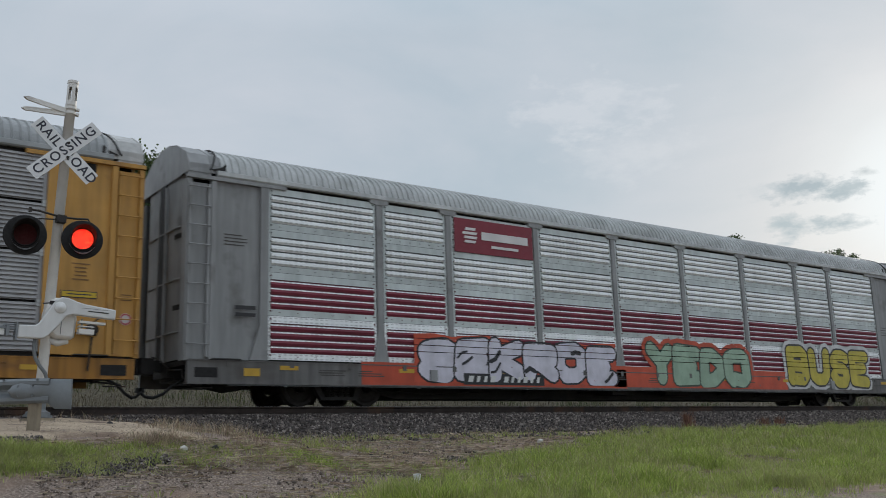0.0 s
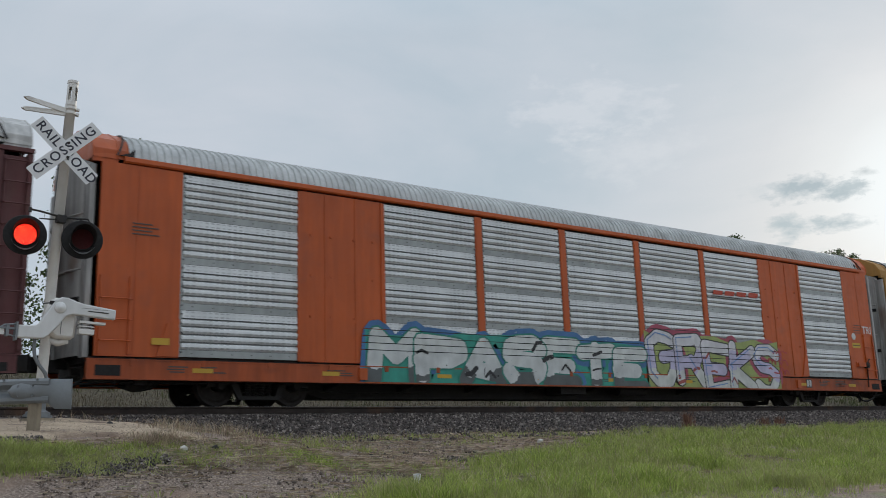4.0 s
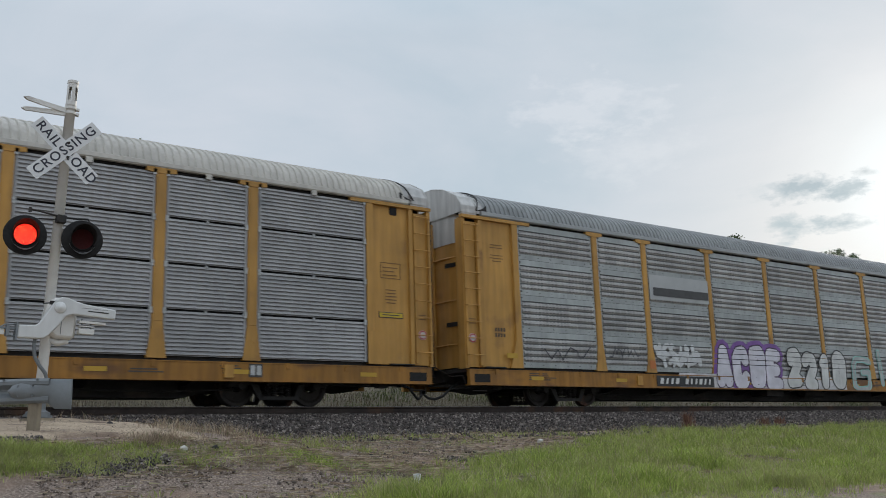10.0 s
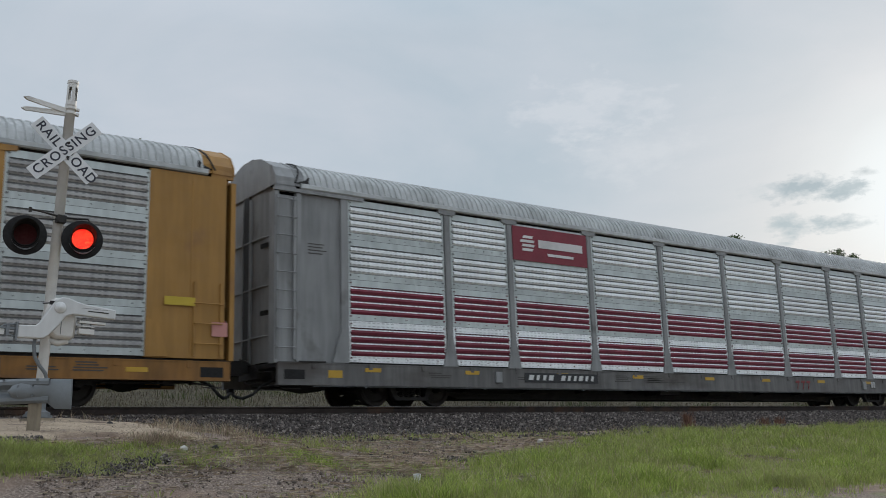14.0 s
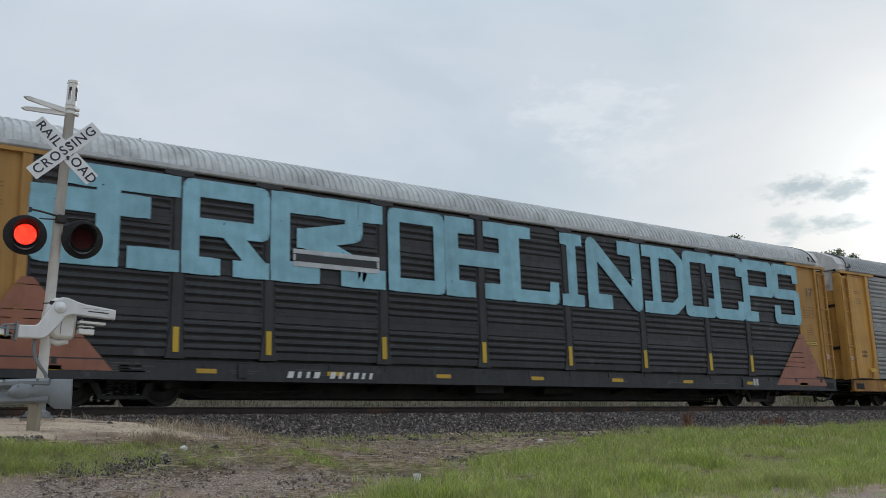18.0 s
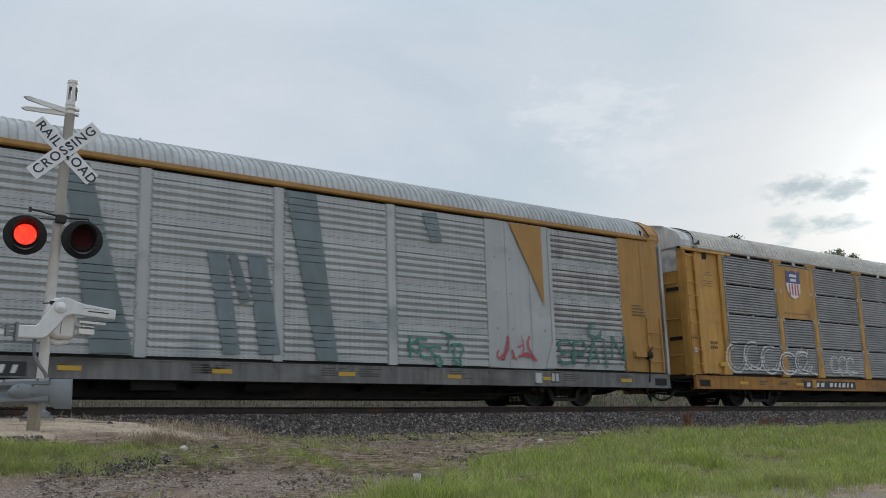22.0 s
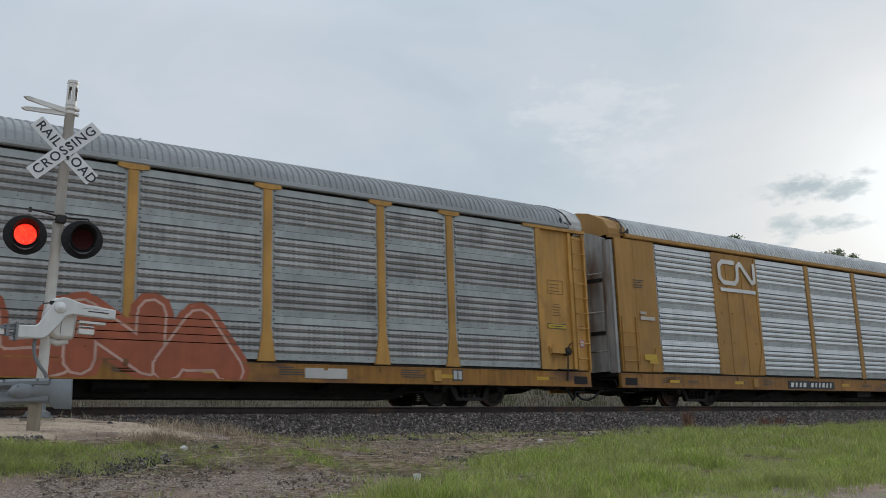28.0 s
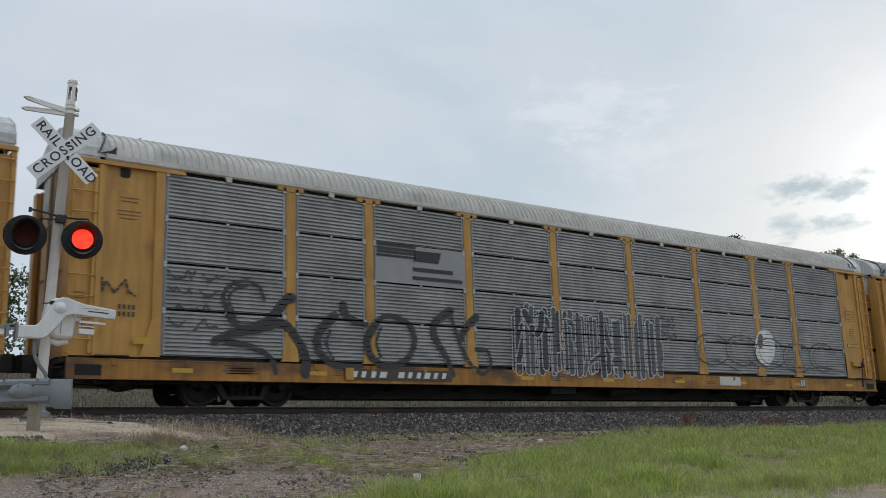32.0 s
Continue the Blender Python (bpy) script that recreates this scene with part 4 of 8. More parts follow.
    put("far_side", kept("far", lambda: Shape().box(-13.7, 13.7, 1.41, 1.5, 0.5, 4.7).mesh("far_side")), body, car)
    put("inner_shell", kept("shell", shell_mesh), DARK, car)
    put("underframe", kept("under", under_mesh), DARK, car, label="sooty steel underframe")
    for x in (-10.06, 10.06):
        truck = put("truck", kept("bolster", lambda: Shape().box(-0.2, 0.2, -0.95, 0.95, 0.36, 0.70).box(-0.5, 0.5, -0.3, 0.3, 0.62, 0.8).mesh("bolster")), DARK, car, (x, 0, 0), "sooty cast-steel truck")
        for y in (-1.0, 1.0):
            put("side_frame", kept(("frame", y), lambda: frame_mesh(y)), DARK, truck)
        for dx in (-0.864, 0.864):
            ws = put("wheelset", kept("wheelset", wheelset_mesh), STEEL, truck, (dx, 0, 0.42))
            WHEELSETS.append((index, x + dx, ws, dx))
    if style == "F":
        pipe = Shape().tube([(-12.9, SIDE - 0.03, 0.395), (12.9, SIDE - 0.03, 0.395)], 0.014, 6)
        put("side_pipe", kept("pipe_f", lambda: pipe.mesh("side_pipe")), GALV, car, label="thin pipe clipped under the sill")
        for x in (-11.6, -8.2, -4.9, -1.6, 1.7, 5.0, 8.3, 11.6):
            put("pipe_clip", kept("clip_f", lambda: Shape().box(-0.03, 0.03, SIDE - 0.05, SIDE, 0.37, 0.45).mesh("pipe_clip")), GALV, car, (x, 0, 0))
    CARS[index] = car
    STYLES[index] = (style, body)
    return car


CARS, STYLES = {}, {}


# ---- paint, boards and lettering on the cars ----
PAINTS = {}


def spray(r, g_, b_, style="P"):
    """Thin paint that leaves the dark slots between the slats or ribs open."""
    key = (r, g_, b_, style)
    if key in PAINTS:
        return PAINTS[key]
    m = material("spray_paint", (r, g_, b_), 0.5, vary=0.16, grain=0.05, scale=2.5, streak=0.06)
    t = m.node_tree

    def op(kind, a, b=None):
        n = t.nodes.new("ShaderNodeMath")
        n.operation = kind
        for i, v in enumerate((a, b)):
            if v is None:
                continue
            if isinstance(v, (int, float)):
                n.inputs[i].default_value = v
            else:
                t.links.new(v, n.inputs[i])
        return n.outputs[0]
    co = t.nodes.new("ShaderNodeTexCoord")
    xyz = t.nodes.new("ShaderNodeSeparateXYZ")
    t.links.new(co.outputs["Object"], xyz.inputs[0])
    z = xyz.outputs["Z"]
    u = op("MODULO", op("SUBTRACT", HIGH, z), TIER)
    if style == "P":
        v = op("DIVIDE", op("SUBTRACT", u, 0.161), 0.157)
        slot = op("MULTIPLY", op("LESS_THAN", op("FRACT", v), 0.11), op("MULTIPLY", op("GREATER_THAN", v, 0.0), op("LESS_THAN", v, 4.0)))
    elif style == "S":
        slot = op("MULTIPLY", u, 0.0)
    else:
        v = op("DIVIDE", u, TIER / 8)
        slot = op("MAXIMUM", op("GREATER_THAN", op("FRACT", v), 0.86), op("LESS_THAN", u, 0.02))
    slot = op("MULTIPLY", slot, op("GREATER_THAN", z, LOW))
    # flecks where the paint has not taken
    n = t.nodes.new("ShaderNodeTexNoise")
    n.inputs["Scale"].default_value, n.inputs["Detail"].default_value = 9.0, 5.0
    t.links.new(co.outputs["Object"], n.inputs["Vector"])
    slot = op("MAXIMUM", slot, op("GREATER_THAN", n.outputs["Fac"], 0.70))
    tr = t.nodes.new("ShaderNodeBsdfTransparent")
    mx = t.nodes.new("ShaderNodeMixShader")
    t.links.new(slot, mx.inputs[0])
    t.links.new(t.nodes["Principled BSDF"].outputs[0], mx.inputs[1])
    t.links.new(tr.outputs[0], mx.inputs[2])
    t.links.new(mx.outputs[0], t.nodes["Material Output"].inputs["Surface"])
    PAINTS[key] = m
    return m


def solid(r, g_, b_):
    key = ("solid", r, g_, b_)
    if key not in PAINTS:
        PAINTS[key] = material("board_paint", (r, g_, b_), 0.5, vary=0.08, scale=2.0, stain=(r * 0.7, g_ * 0.7, b_ * 0.7), stain_at=0.6, stain_soft=0.2)
    return PAINTS[key]


def stroke(g, pts, r, y, slot=0, n=9, first=0.0):
    """A flat brush stroke with round ends; each piece lies a hair above the last."""
    for i, (x, z) in enumerate(pts):
        yy = y - (len(g.f) % 60) * 0.00002
        g.face([(x + r * math.cos(a), yy, z + r * math.sin(a)) for a in [first + 2 * math.pi * k / n for k in range(n)]], slot)
        if i:
            x0, z0 = pts[i - 1]
            d = math.hypot(x - x0, z - z0) or 1
            nx, nz = -(z - z0) / d * r, (x - x0) / d * r
            yy = y - (len(g.f) % 60) * 0.00002
            g.face([(x0 + nx, yy, z0 + nz), (x0 - nx, yy, z0 - nz), (x - nx, yy, z - nz), (x + nx, yy, z + nz)], slot)


GLYPHS = {"A": "00 26 40|12 32", "B": "00 06 36 45 43 33 03|33 42 41 30 00", "C": "45 36 16 05 01 10 30 41", "D": "00 06 26 44 42 20 00", "E": "40 00 06 46|03 33",
          "G": "45 36 16 05 01 10 30 41 43 23", "H": "00 06|40 46|03 43", "I": "20 26", "J": "06 46|36 31 20 10 01", "K": "00 06|46 03 40", "L": "06 00 40", "M": "00 06 23 46 40", "N": "00 06 40 46",
          "O": "10 01 05 16 36 45 41 30 10", "P": "00 06 36 45 44 33 03", "R": "00 06 36 45 44 33 03|23 40", "S": "45 36 16 05 04 13 33 42 41 30 10 01", "T": "20 26|06 46",
          "U": "06 01 10 30 41 46", "V": "06 20 46", "W": "06 10 24 30 46", "Y": "06 23 46|23 20", "Z": "06 46 00 40", "2": "05 16 36 45 44 00 40", "1": "15 26 20", "0": "10 01 05 16 36 45 41 30 10", "F": "00 06 46|03 33", "3": "05 16 36 45 44 33 13|33 42 41 30 10 01"}


BLOCK = {"O": "00 06 46 40 00", "C": "45 46 06 00 40 41", "D": "10 16|06 36 45 41 30 00", "P": "00 06 46 43 03", "S": "45 46 06 03 43 40 00 01", "R": "00 06 46 43 03|23 40", "K": "00 06|36 34 13|13 22 40", "L": "06 00 40 41", "E": "04 00 20|26 20|04 34|16 46|30 40"}


def glyph_strokes(ch, x0, x1, z0, z1, square=False):
    return [[(mix(x0, x1, int(p[0]) / 4), mix(z0, z1, int(p[1]) / 6)) for p in line.split()] for line in (BLOCK.get(ch, GLYPHS[ch]) if square else GLYPHS[ch]).split("|")]


LAYERS = ("looped_tag", "brush_sweep", "paint_halo", "tag_outline", "tag_fill", "tag_crack", "tag_glint", "scribbled_tag", "piece_outline", "piece_fill", "piece_glint")


def lay(index, name, g, mats, label="", parent=None):
    """One layer of paint or one plate on a car; strokes nobody could count are one layer."""
    ob = put(name, g.mesh(name), mats, parent or CARS[index], None if parent else (PAINT_AT.get(index, 0.0), 0, 0), label)
    if name in LAYERS:
        tagged(ob, label, kind="stuff")
    return ob


def board(index, x0, x1, z0, z1, m, lift=0.047, name="board", label=""):
    return lay(index, name, Shape().box(x0, x1, SIDE - lift, SIDE - lift + 0.012, z0, z1), m, label)


def bars(index, x0, x1, z0, z1, m, lift=0.062, slant=0.0, parent=None, name="lettering_bar"):
    g = Shape()
    y = SIDE - lift
    k = slant * (z1 - z0)
    g.prism([(x0, z0), (x1 - k, z0), (x1, z1), (x0 + k, z1)], 1, y, y + 0.004)
    return lay(index, name, g, m, "", parent)


def number_board(index, x0, x1, z0, z1, back=None, split=0.42):
    """Unreadable marks as plain bars on a dark plate."""
    if back:
        board(index, x0, x1, z0, z1, back, 0.064, "number_board", "dark number board with white marks")
    d, h = x1 - x0, z1 - z0
    white = solid(0.62, 0.62, 0.60)
    for a, b, n in ((x0 + 0.04 * d, x0 + (split - 0.03) * d, 4), (x0 + (split + 0.05) * d, x1 - 0.04 * d, 6)):
        w = (b - a) / n
        for i in range(n):
            q = 0.30 if i % 3 else 0.42
            bars(index, a + (i + 0.5 - q) * w, a + (i + 0.5 + q) * w, z0 + 0.24 * h, z1 - 0.22 * h, white, 0.072, 0.3)


def finer(pts, step=0.14):
    out = [pts[0]]
    for (xa, za), (xb, zb) in zip(pts, pts[1:]):
        n = max(1, int(math.hypot(xb - xa, zb - za) / step))
        out += [(mix(xa, xb, i / n), mix(za, zb, i / n)) for i in range(1, n + 1)]
    return out


def word(index, text, x0, x1, z0, z1, fill, line, halo=None, r=0.10, edge=0.05, low=None, jitter=0.04, seed=1, square=False, slab=None, shine=None, crack=None, pack=1.0):
    """A painted word in fat letters: haze, body, outline, fill in one to three bands, glints and cracks, each a layer of paint."""
    rng = random.Random(seed)
    n = len(text)
    w = (x1 - x0) / n
    fills = list(fill) if isinstance(fill, (list, tuple)) else ([fill, low] if low else [fill])
    cuts = {1: (), 2: (0.45,), 3: (0.64, 0.30)}[len(fills)]
    back, out, ins, glint, split, base = Shape(), Shape(), Shape(), Shape(), Shape(), Shape()
    tip = (4, math.pi / 4) if square else (9, 0.0)
    k2 = 1.414 if square else 1.0
    if slab:
        tops = [(mix(x0 - 0.1, x1 + 0.1, i / (n * 2)), z1 - rng.uniform(-0.04, 0.16) * (z1 - z0)) for i in range(n * 2 + 1)]
        for (xa, za), (xb, zb) in zip(tops, tops[1:]):
            base.face([(xa, SIDE - 0.0555, z0), (xb, SIDE - 0.0555, z0), (xb, SIDE - 0.0555, zb), (xa, SIDE - 0.0555, za)])
    for i, ch in enumerate(text):
        a, b = x0 + i * w + (r * 1.05 + edge) * pack, x0 + (i + 1) * w - r * 0.85 * pack
        dz = rng.uniform(-jitter, jitter) * 2
        lift = 0.058 + (i % 4) * 0.0032
        shift = rng.uniform(-0.07, 0.07)
        lines = glyph_strokes(ch, a, b, z0 + r + edge + dz, z1 - r - edge + dz, square)
        if square and ch in "HINKRPL":
            # flat feet at the ends of the stems
            for ends in [[p[0], p[-1]] for p in list(lines)]:
                for x, z in ends:
                    if ch != "E" and (abs(z - z0 - r - edge) < 0.01 or abs(z - z1 + r + edge) < 0.01):
                        lines.append([(max(x - 0.30 * (b - a), x0 + i * w + r), z), (min(x + 0.30 * (b - a), x0 + (i + 1) * w - r), z)])
        for line_pts in lines:
            pts = finer([(x + rng.uniform(-jitter, jitter), z + rng.uniform(-jitter, jitter)) for x, z in line_pts])
            if halo:
                stroke(back, pts, r + edge + 0.13, SIDE - 0.0545)
            stroke(out, pts, r + edge, SIDE - lift)
            k = len(ins.f)
            stroke(ins, pts, r, SIDE - lift - 0.0014, 0, *tip)
            if square:
                for x, z in pts[:1] + pts[-1:]:
                    stroke(ins, [(x, z)], r * k2, SIDE - lift - 0.0016, 0, *tip)
            for f in range(k, len(ins.f)):
                zz = (sum(ins.v[v][2] for v in ins.f[f]) / len(ins.f[f]) - z0) / (z1 - z0) + shift
                ins.s[f] = sum(1 for c in cuts if zz < c)
            if shine and len(pts) > 2:
                stroke(glint, [(x - r * 0.45, z + r * 0.45) for x, z in pts[:max(2, int(len(pts) * 0.6))]], 0.016, SIDE - 0.0735)
            if crack and rng.random() < 0.8:
                x, z = rng.choice(pts)
                stroke(split, [(x - r * 0.7, z - r * 0.5), (x, z + rng.uniform(-0.5, 0.5) * r), (x + r * 0.8, z + rng.uniform(-0.8, 0.8) * r)], rng.uniform(0.02, 0.06), SIDE - 0.0725)
    for g in (back, out, ins, glint, split, base):
        # paint ends at the lower edge of the side sill
        g.v = [(x, y, max(z, 0.505)) for x, y, z in g.v]
    if halo:
        lay(index, "paint_halo", back, halo, "sprayed haze behind a tag")
    if slab:
        lay(index, "piece_body", base, slab, "painted ground behind a tag")
    body = lay(index, "tag_outline", out, line, "sprayed outline of a tag")
    lay(index, "tag_fill", ins, fills, "", body)
    if crack:
        lay(index, "tag_crack", split, crack, "", body)
    if shine:
        lay(index, "tag_glint", glint, shine, "", body)


def wild(index, x0, x1, z0, z1, fills, line, halo=None, seed=1, r=0.075, edge=0.035, shine=None, slab=None, upright=False):
    """An unreadable interlocked piece: many bent strokes in several colours with outlines."""
    rng = random.Random(seed)
    n = max(3, int((x1 - x0) / 0.42))
    w, h = (x1 - x0) / n, z1 - z0
    if halo:
        g = Shape()
        for i in range(n * 3):
            c = (rng.uniform(x0, x1), rng.uniform(z0, z1))
            stroke(g, [c, (c[0] + rng.uniform(-0.3, 0.3), c[1] + rng.uniform(-0.15, 0.15))], rng.uniform(0.12, 0.26), SIDE - 0.055, 0, 11)
        lay(index, "paint_halo", g, halo, "sprayed haze behind a piece")
    if slab:
        # packed letters: one filled body with a broken top edge
        g, k = Shape(), max(4, int((x1 - x0) / 0.3))
        top = [(mix(x0, x1, (i + 0.5) / k) + rng.uniform(-0.05, 0.05), z1 - rng.uniform(0.0, 0.28) * h) for i in range(k)]
        for i in range(k - 1):
            (xa, za), (xb, zb) = top[i], top[i + 1]
            g.face([(xa, SIDE - 0.057, z0), (xb, SIDE - 0.057, z0), (xb, SIDE - 0.057, zb), (xa, SIDE - 0.057, za)])
        lay(index, "piece_body", g, slab, "packed painted letter bodies")
    out, ins, hi = Shape(), Shape(), Shape()
    for i in range(n):
        cx = x0 + (i + 0.5) * w
        for j in range(4):
            a = (cx + rng.uniform(-0.75, 0.75) * w, mix(z0, z1, rng.choice((0.08, 0.2, 0.55, 0.9))))
            b = (cx + rng.uniform(-0.6, 0.9) * w, mix(z0, z1, rng.uniform(0.1, 0.92)))
            c = (cx + rng.uniform(-0.6, 0.9) * w, mix(z0, z1, rng.uniform(0.05, 0.95)))
            if upright:
                zz = rng.uniform(0.0, 0.12)
                a, b, c = ((cx + (j - 1.5) * 0.3 * w, mix(z0, z1, zz)), (cx + (j - 1.5) * 0.26 * w, mix(z0, z1, 0.5)), (cx + (j - 1.3) * 0.3 * w, mix(z0, z1, 1 - rng.uniform(0.0, 0.2)))) if j != 2 else (a, b, c)
            pts = [((1 - t) ** 2 * a[0] + 2 * t * (1 - t) * b[0] + t * t * c[0], (1 - t) ** 2 * a[1] + 2 * t * (1 - t) * b[1] + t * t * c[1]) for t in (0, 0.25, 0.5, 0.75, 1)]
            rr = r * rng.uniform(0.7, 1.4)
            lift = SIDE - 0.058 - (i * 4 + j) % 7 * 0.0016
            stroke(out, pts, rr + edge, lift)
            stroke(ins, pts, rr, lift - 0.0007, rng.randrange(len(fills)))
            if shine and rng.random() < 0.4:
                stroke(hi, pts[1:4], rr * 0.25, SIDE - 0.072)
    body = lay(index, "piece_outline", out, line, "sprayed outline of a large piece")
    put("piece_fill", ins.mesh("piece_fill"), tuple(fills), body)
    if shine and hi.f:
        put("piece_shine", hi.mesh("piece_shine"), shine, body)


def scribble(index, x0, x1, z0, z1, m, rows=1, r=0.016, seed=1, lift=0.060):
    """A quick hand-drawn tag that cannot be read."""
    rng, g = random.Random(seed), Shape()
    h = (z1 - z0) / rows
    for k in range(rows):
        zb, x = z0 + k * h, x0
        pts = []
        while x < x1:
            pts.append((x + rng.uniform(-0.04, 0.04), zb + h * rng.uniform(0.08, 0.9)))
            x += rng.uniform(0.03, 0.13) * max(h / 0.3, 0.6)
            if rng.random() < 0.12 and len(pts) > 2:
                stroke(g, pts, r, SIDE - lift, 0, 6)
                pts = []
                x += 0.05
        if len(pts) > 1:
            stroke(g, pts, r, SIDE - lift, 0, 6)
    lay(index, "scribbled_tag", g, m, "thin scribbled tag")


def loops(index, x0, x1, z0, z1, m, r, n, seed, turns=0.8, lift=0.061):
    """Broad sweeping loops of one colour."""
    rng, g = random.Random(seed), Shape()
    w, h = (x1 - x0) / n, (z1 - z0)
    for i in range(n):
        cx, cz = x0 + (i + 0.5) * w, z0 + h * rng.uniform(0.42, 0.58)
        a0 = rng.uniform(0.2, 1.4)
        for ring in (1.0, 0.72):
            pts = [(cx + 0.55 * w * ring * math.cos(a0 + t * turns * 6.283 / 14), cz + 0.46 * h * ring * math.sin(a0 + t * turns * 6.283 / 14)) for t in range(15)]
            stroke(g, pts, r * (1.0 if ring == 1.0 else 0.45), SIDE - lift)
        stroke(g, [(cx + rng.uniform(-0.2, 0.4) * w, cz - 0.3 * h), (cx + 0.5 * w, z0 + 0.1 * h), (cx + 0.85 * w, z0 + rng.uniform(-0.1, 0.25) * h)], r * 0.9, SIDE - lift)
    lay(index, "looped_tag", g, m, "broad looping tag")


def smear(index, m, *corners):
    lay(index, "paint_smear", Shape().prism(list(corners), 1, SIDE - 0.058, SIDE - 0.054), m, "dark slanting smear of paint")


def shield(index, cx, cz, w, h, top, low, stripe):
    """A plain heraldic shield in two colours with upright stripes."""
    y = SIDE - 0.062
    ring = [(-0.5, 0.5), (-0.28, 0.44), (0, 0.5), (0.28, 0.44), (0.5, 0.5), (0.46, 0.3), (0.5, 0.05), (0.46, -0.25), (0.28, -0.43), (0.0, -0.5), (-0.28, -0.43), (-0.46, -0.25), (-0.5, 0.05), (-0.46, 0.3)]
    s = lay(index, "shield", Shape().prism([(cx + x * w, cz + z * h) for x, z in ring], 1, y, y + 0.006), low, "railway shield with stripes")
    g = Shape().prism([(cx + x * w * 1.02, cz + z * h * 1.02) for x, z in ring if z >= 0.04], 1, y - 0.003, y)
    lay(index, "shield_top", g, top, "", s)
    for i in range(4):
        x = cx + (i - 1.5) * w * 0.2
        bars(index, x - w * 0.045, x + w * 0.045, cz - h * 0.38, cz + h * 0.03, stripe, 0.066, 0, s, "stripe")
    for i in (0, 1):
        bars(index, cx - w * (0.26 - 0.04 * i), cx + w * (0.26 - 0.04 * i), cz + h * (0.27 - 0.16 * i), cz + h * (0.37 - 0.16 * i), low, 0.068, 0, s)


def sill_details(index, style, body):
    """Reflectors, small plates and stencils on the side sill."""
    rng = random.Random(index + 60)
    low = 0.60 if style != "F" else 0.70
    strip = solid(0.50, 0.30, 0.03)
    for i in range(9):
        x = -11.7 + i * 2.93 + rng.uniform(-0.1, 0.1)
        lay(index, "reflector", Shape().box(x, x + 0.42, SIDE - 0.058, SIDE - 0.05, low + 0.02, low + 0.11), strip)
    dark = solid(0.06, 0.055, 0.05)
    for x in (-7.9, 8.6):
        lay(index, "jack_pad", Shape().box(x, x + 0.20, SIDE - 0.10, SIDE - 0.05, 0.54, 0.80), body)
    p = lay(index, "code_plate", Shape().box(9.15, 9.45, SIDE - 0.058, SIDE - 0.05, 0.56, 0.84), dark, "small black code plate")
    for i in (0, 1):
        bars(index, 9.18 + i * 0.14, 9.28 + i * 0.14, 0.60, 0.80, solid(0.45, 0.45, 0.44), 0.062, 0, p)
    for i in range(10):
        x = rng.uniform(-12.5, 12)
        for k in range(rng.choice((2, 3, 4))):
            bars(index, x + rng.uniform(0, 0.08), x + rng.uniform(0.35, 0.7), 0.62 + k * 0.05, 0.643 + k * 0.05, dark, 0.0565)
    lab = board(index, -12.55, -12.2, 1.15 if style != "F" else 0.58, 1.28 if style != "F" else 0.74, strip, 0.058, "warning_label", "yellow warning label")
    for e, x in ((-1, -13.0), (1, 12.4)) if style not in "YP" else ():
        for k in range(4):
            z = 3.3 + k * 0.07 if e < 0 else 2.5 + k * 0.09
            bars(index, x, x + rng.uniform(0.35, 0.55), z, z + 0.022, dark, 0.034 if style == "B" else -0.022)
    if style in "YP":
        # stencils, a framed table, a caution plate and round stickers on the end bays
        for sx in (-1, 1):
            ink = solid(0.17, 0.088, 0.026)
            face = -0.022
            if sx < 0:
                # small print high on the door, a two-line mark low down
                for k in range(5):
                    w = rng.uniform(0.14, 0.24)
                    bars(index, -12.7 - w, -12.7 + w, 4.02 - k * 0.075 - (0.12 if k > 1 else 0), 4.038 - k * 0.075 - (0.12 if k > 1 else 0), ink, face)
                for k in range(2):
                    for i in range(4):
                        bars(index, -12.84 + i * 0.09, -12.785 + i * 0.09, 1.82 - k * 0.14, 1.91 - k * 0.14, solid(0.07, 0.045, 0.025), face)
            else:
                for z in (3.26, 2.90):
                    bars(index, 12.42, 12.98, z, z + 0.016, ink, face)
                for x in (12.42, 12.965):
                    bars(index, x, x + 0.016, 2.90, 3.27, ink, face)
                for k in range(3):
                    bars(index, 12.48, 12.48 + rng.uniform(0.3, 0.44), 2.97 + k * 0.09, 2.99 + k * 0.09, ink, face)
                for k in range(5):
                    w = rng.uniform(0.10, 0.18)
                    bars(index, 12.70 - w, 12.70 + w, 2.32 + k * 0.075, 2.342 + k * 0.075, ink, face)
                plate = lay(index, "caution_plate", Shape().box(12.36, 13.02, SIDE + 0.018, SIDE + 0.03, 1.98, 2.11), INK, "yellow caution plate with a black border")
                lay(index, "plate_face", Shape().box(12.375, 13.005, SIDE + 0.014, SIDE + 0.018, 1.995, 2.095), solid(0.52, 0.36, 0.02), "", plate)
                bars(index, 12.46, 12.92, 2.035, 2.055, INK, -0.012, 0, plate)
            disc = lay(index, "round_sticker", Shape().lathe([(0.0, SIDE + 0.010), (0.115, SIDE + 0.010), (0.115, SIDE + 0.02)], "y", 20, 0, (sx * 13.565, 0, 1.62)), solid(0.55, 0.50, 0.49), "round white prohibition sticker")
            lay(index, "sticker_ring", Shape().lathe([(0.080, SIDE + 0.007), (0.108, SIDE + 0.007)], "y", 20, 0, (sx * 13.565, 0, 1.62)), solid(0.42, 0.06, 0.08), "", disc)
            for k in range(3):
                bars(index, sx * 13.565 - 0.10, sx * 13.565 + 0.10, 1.98 + k * 0.05, 2.0 + k * 0.05, ink, -0.012)
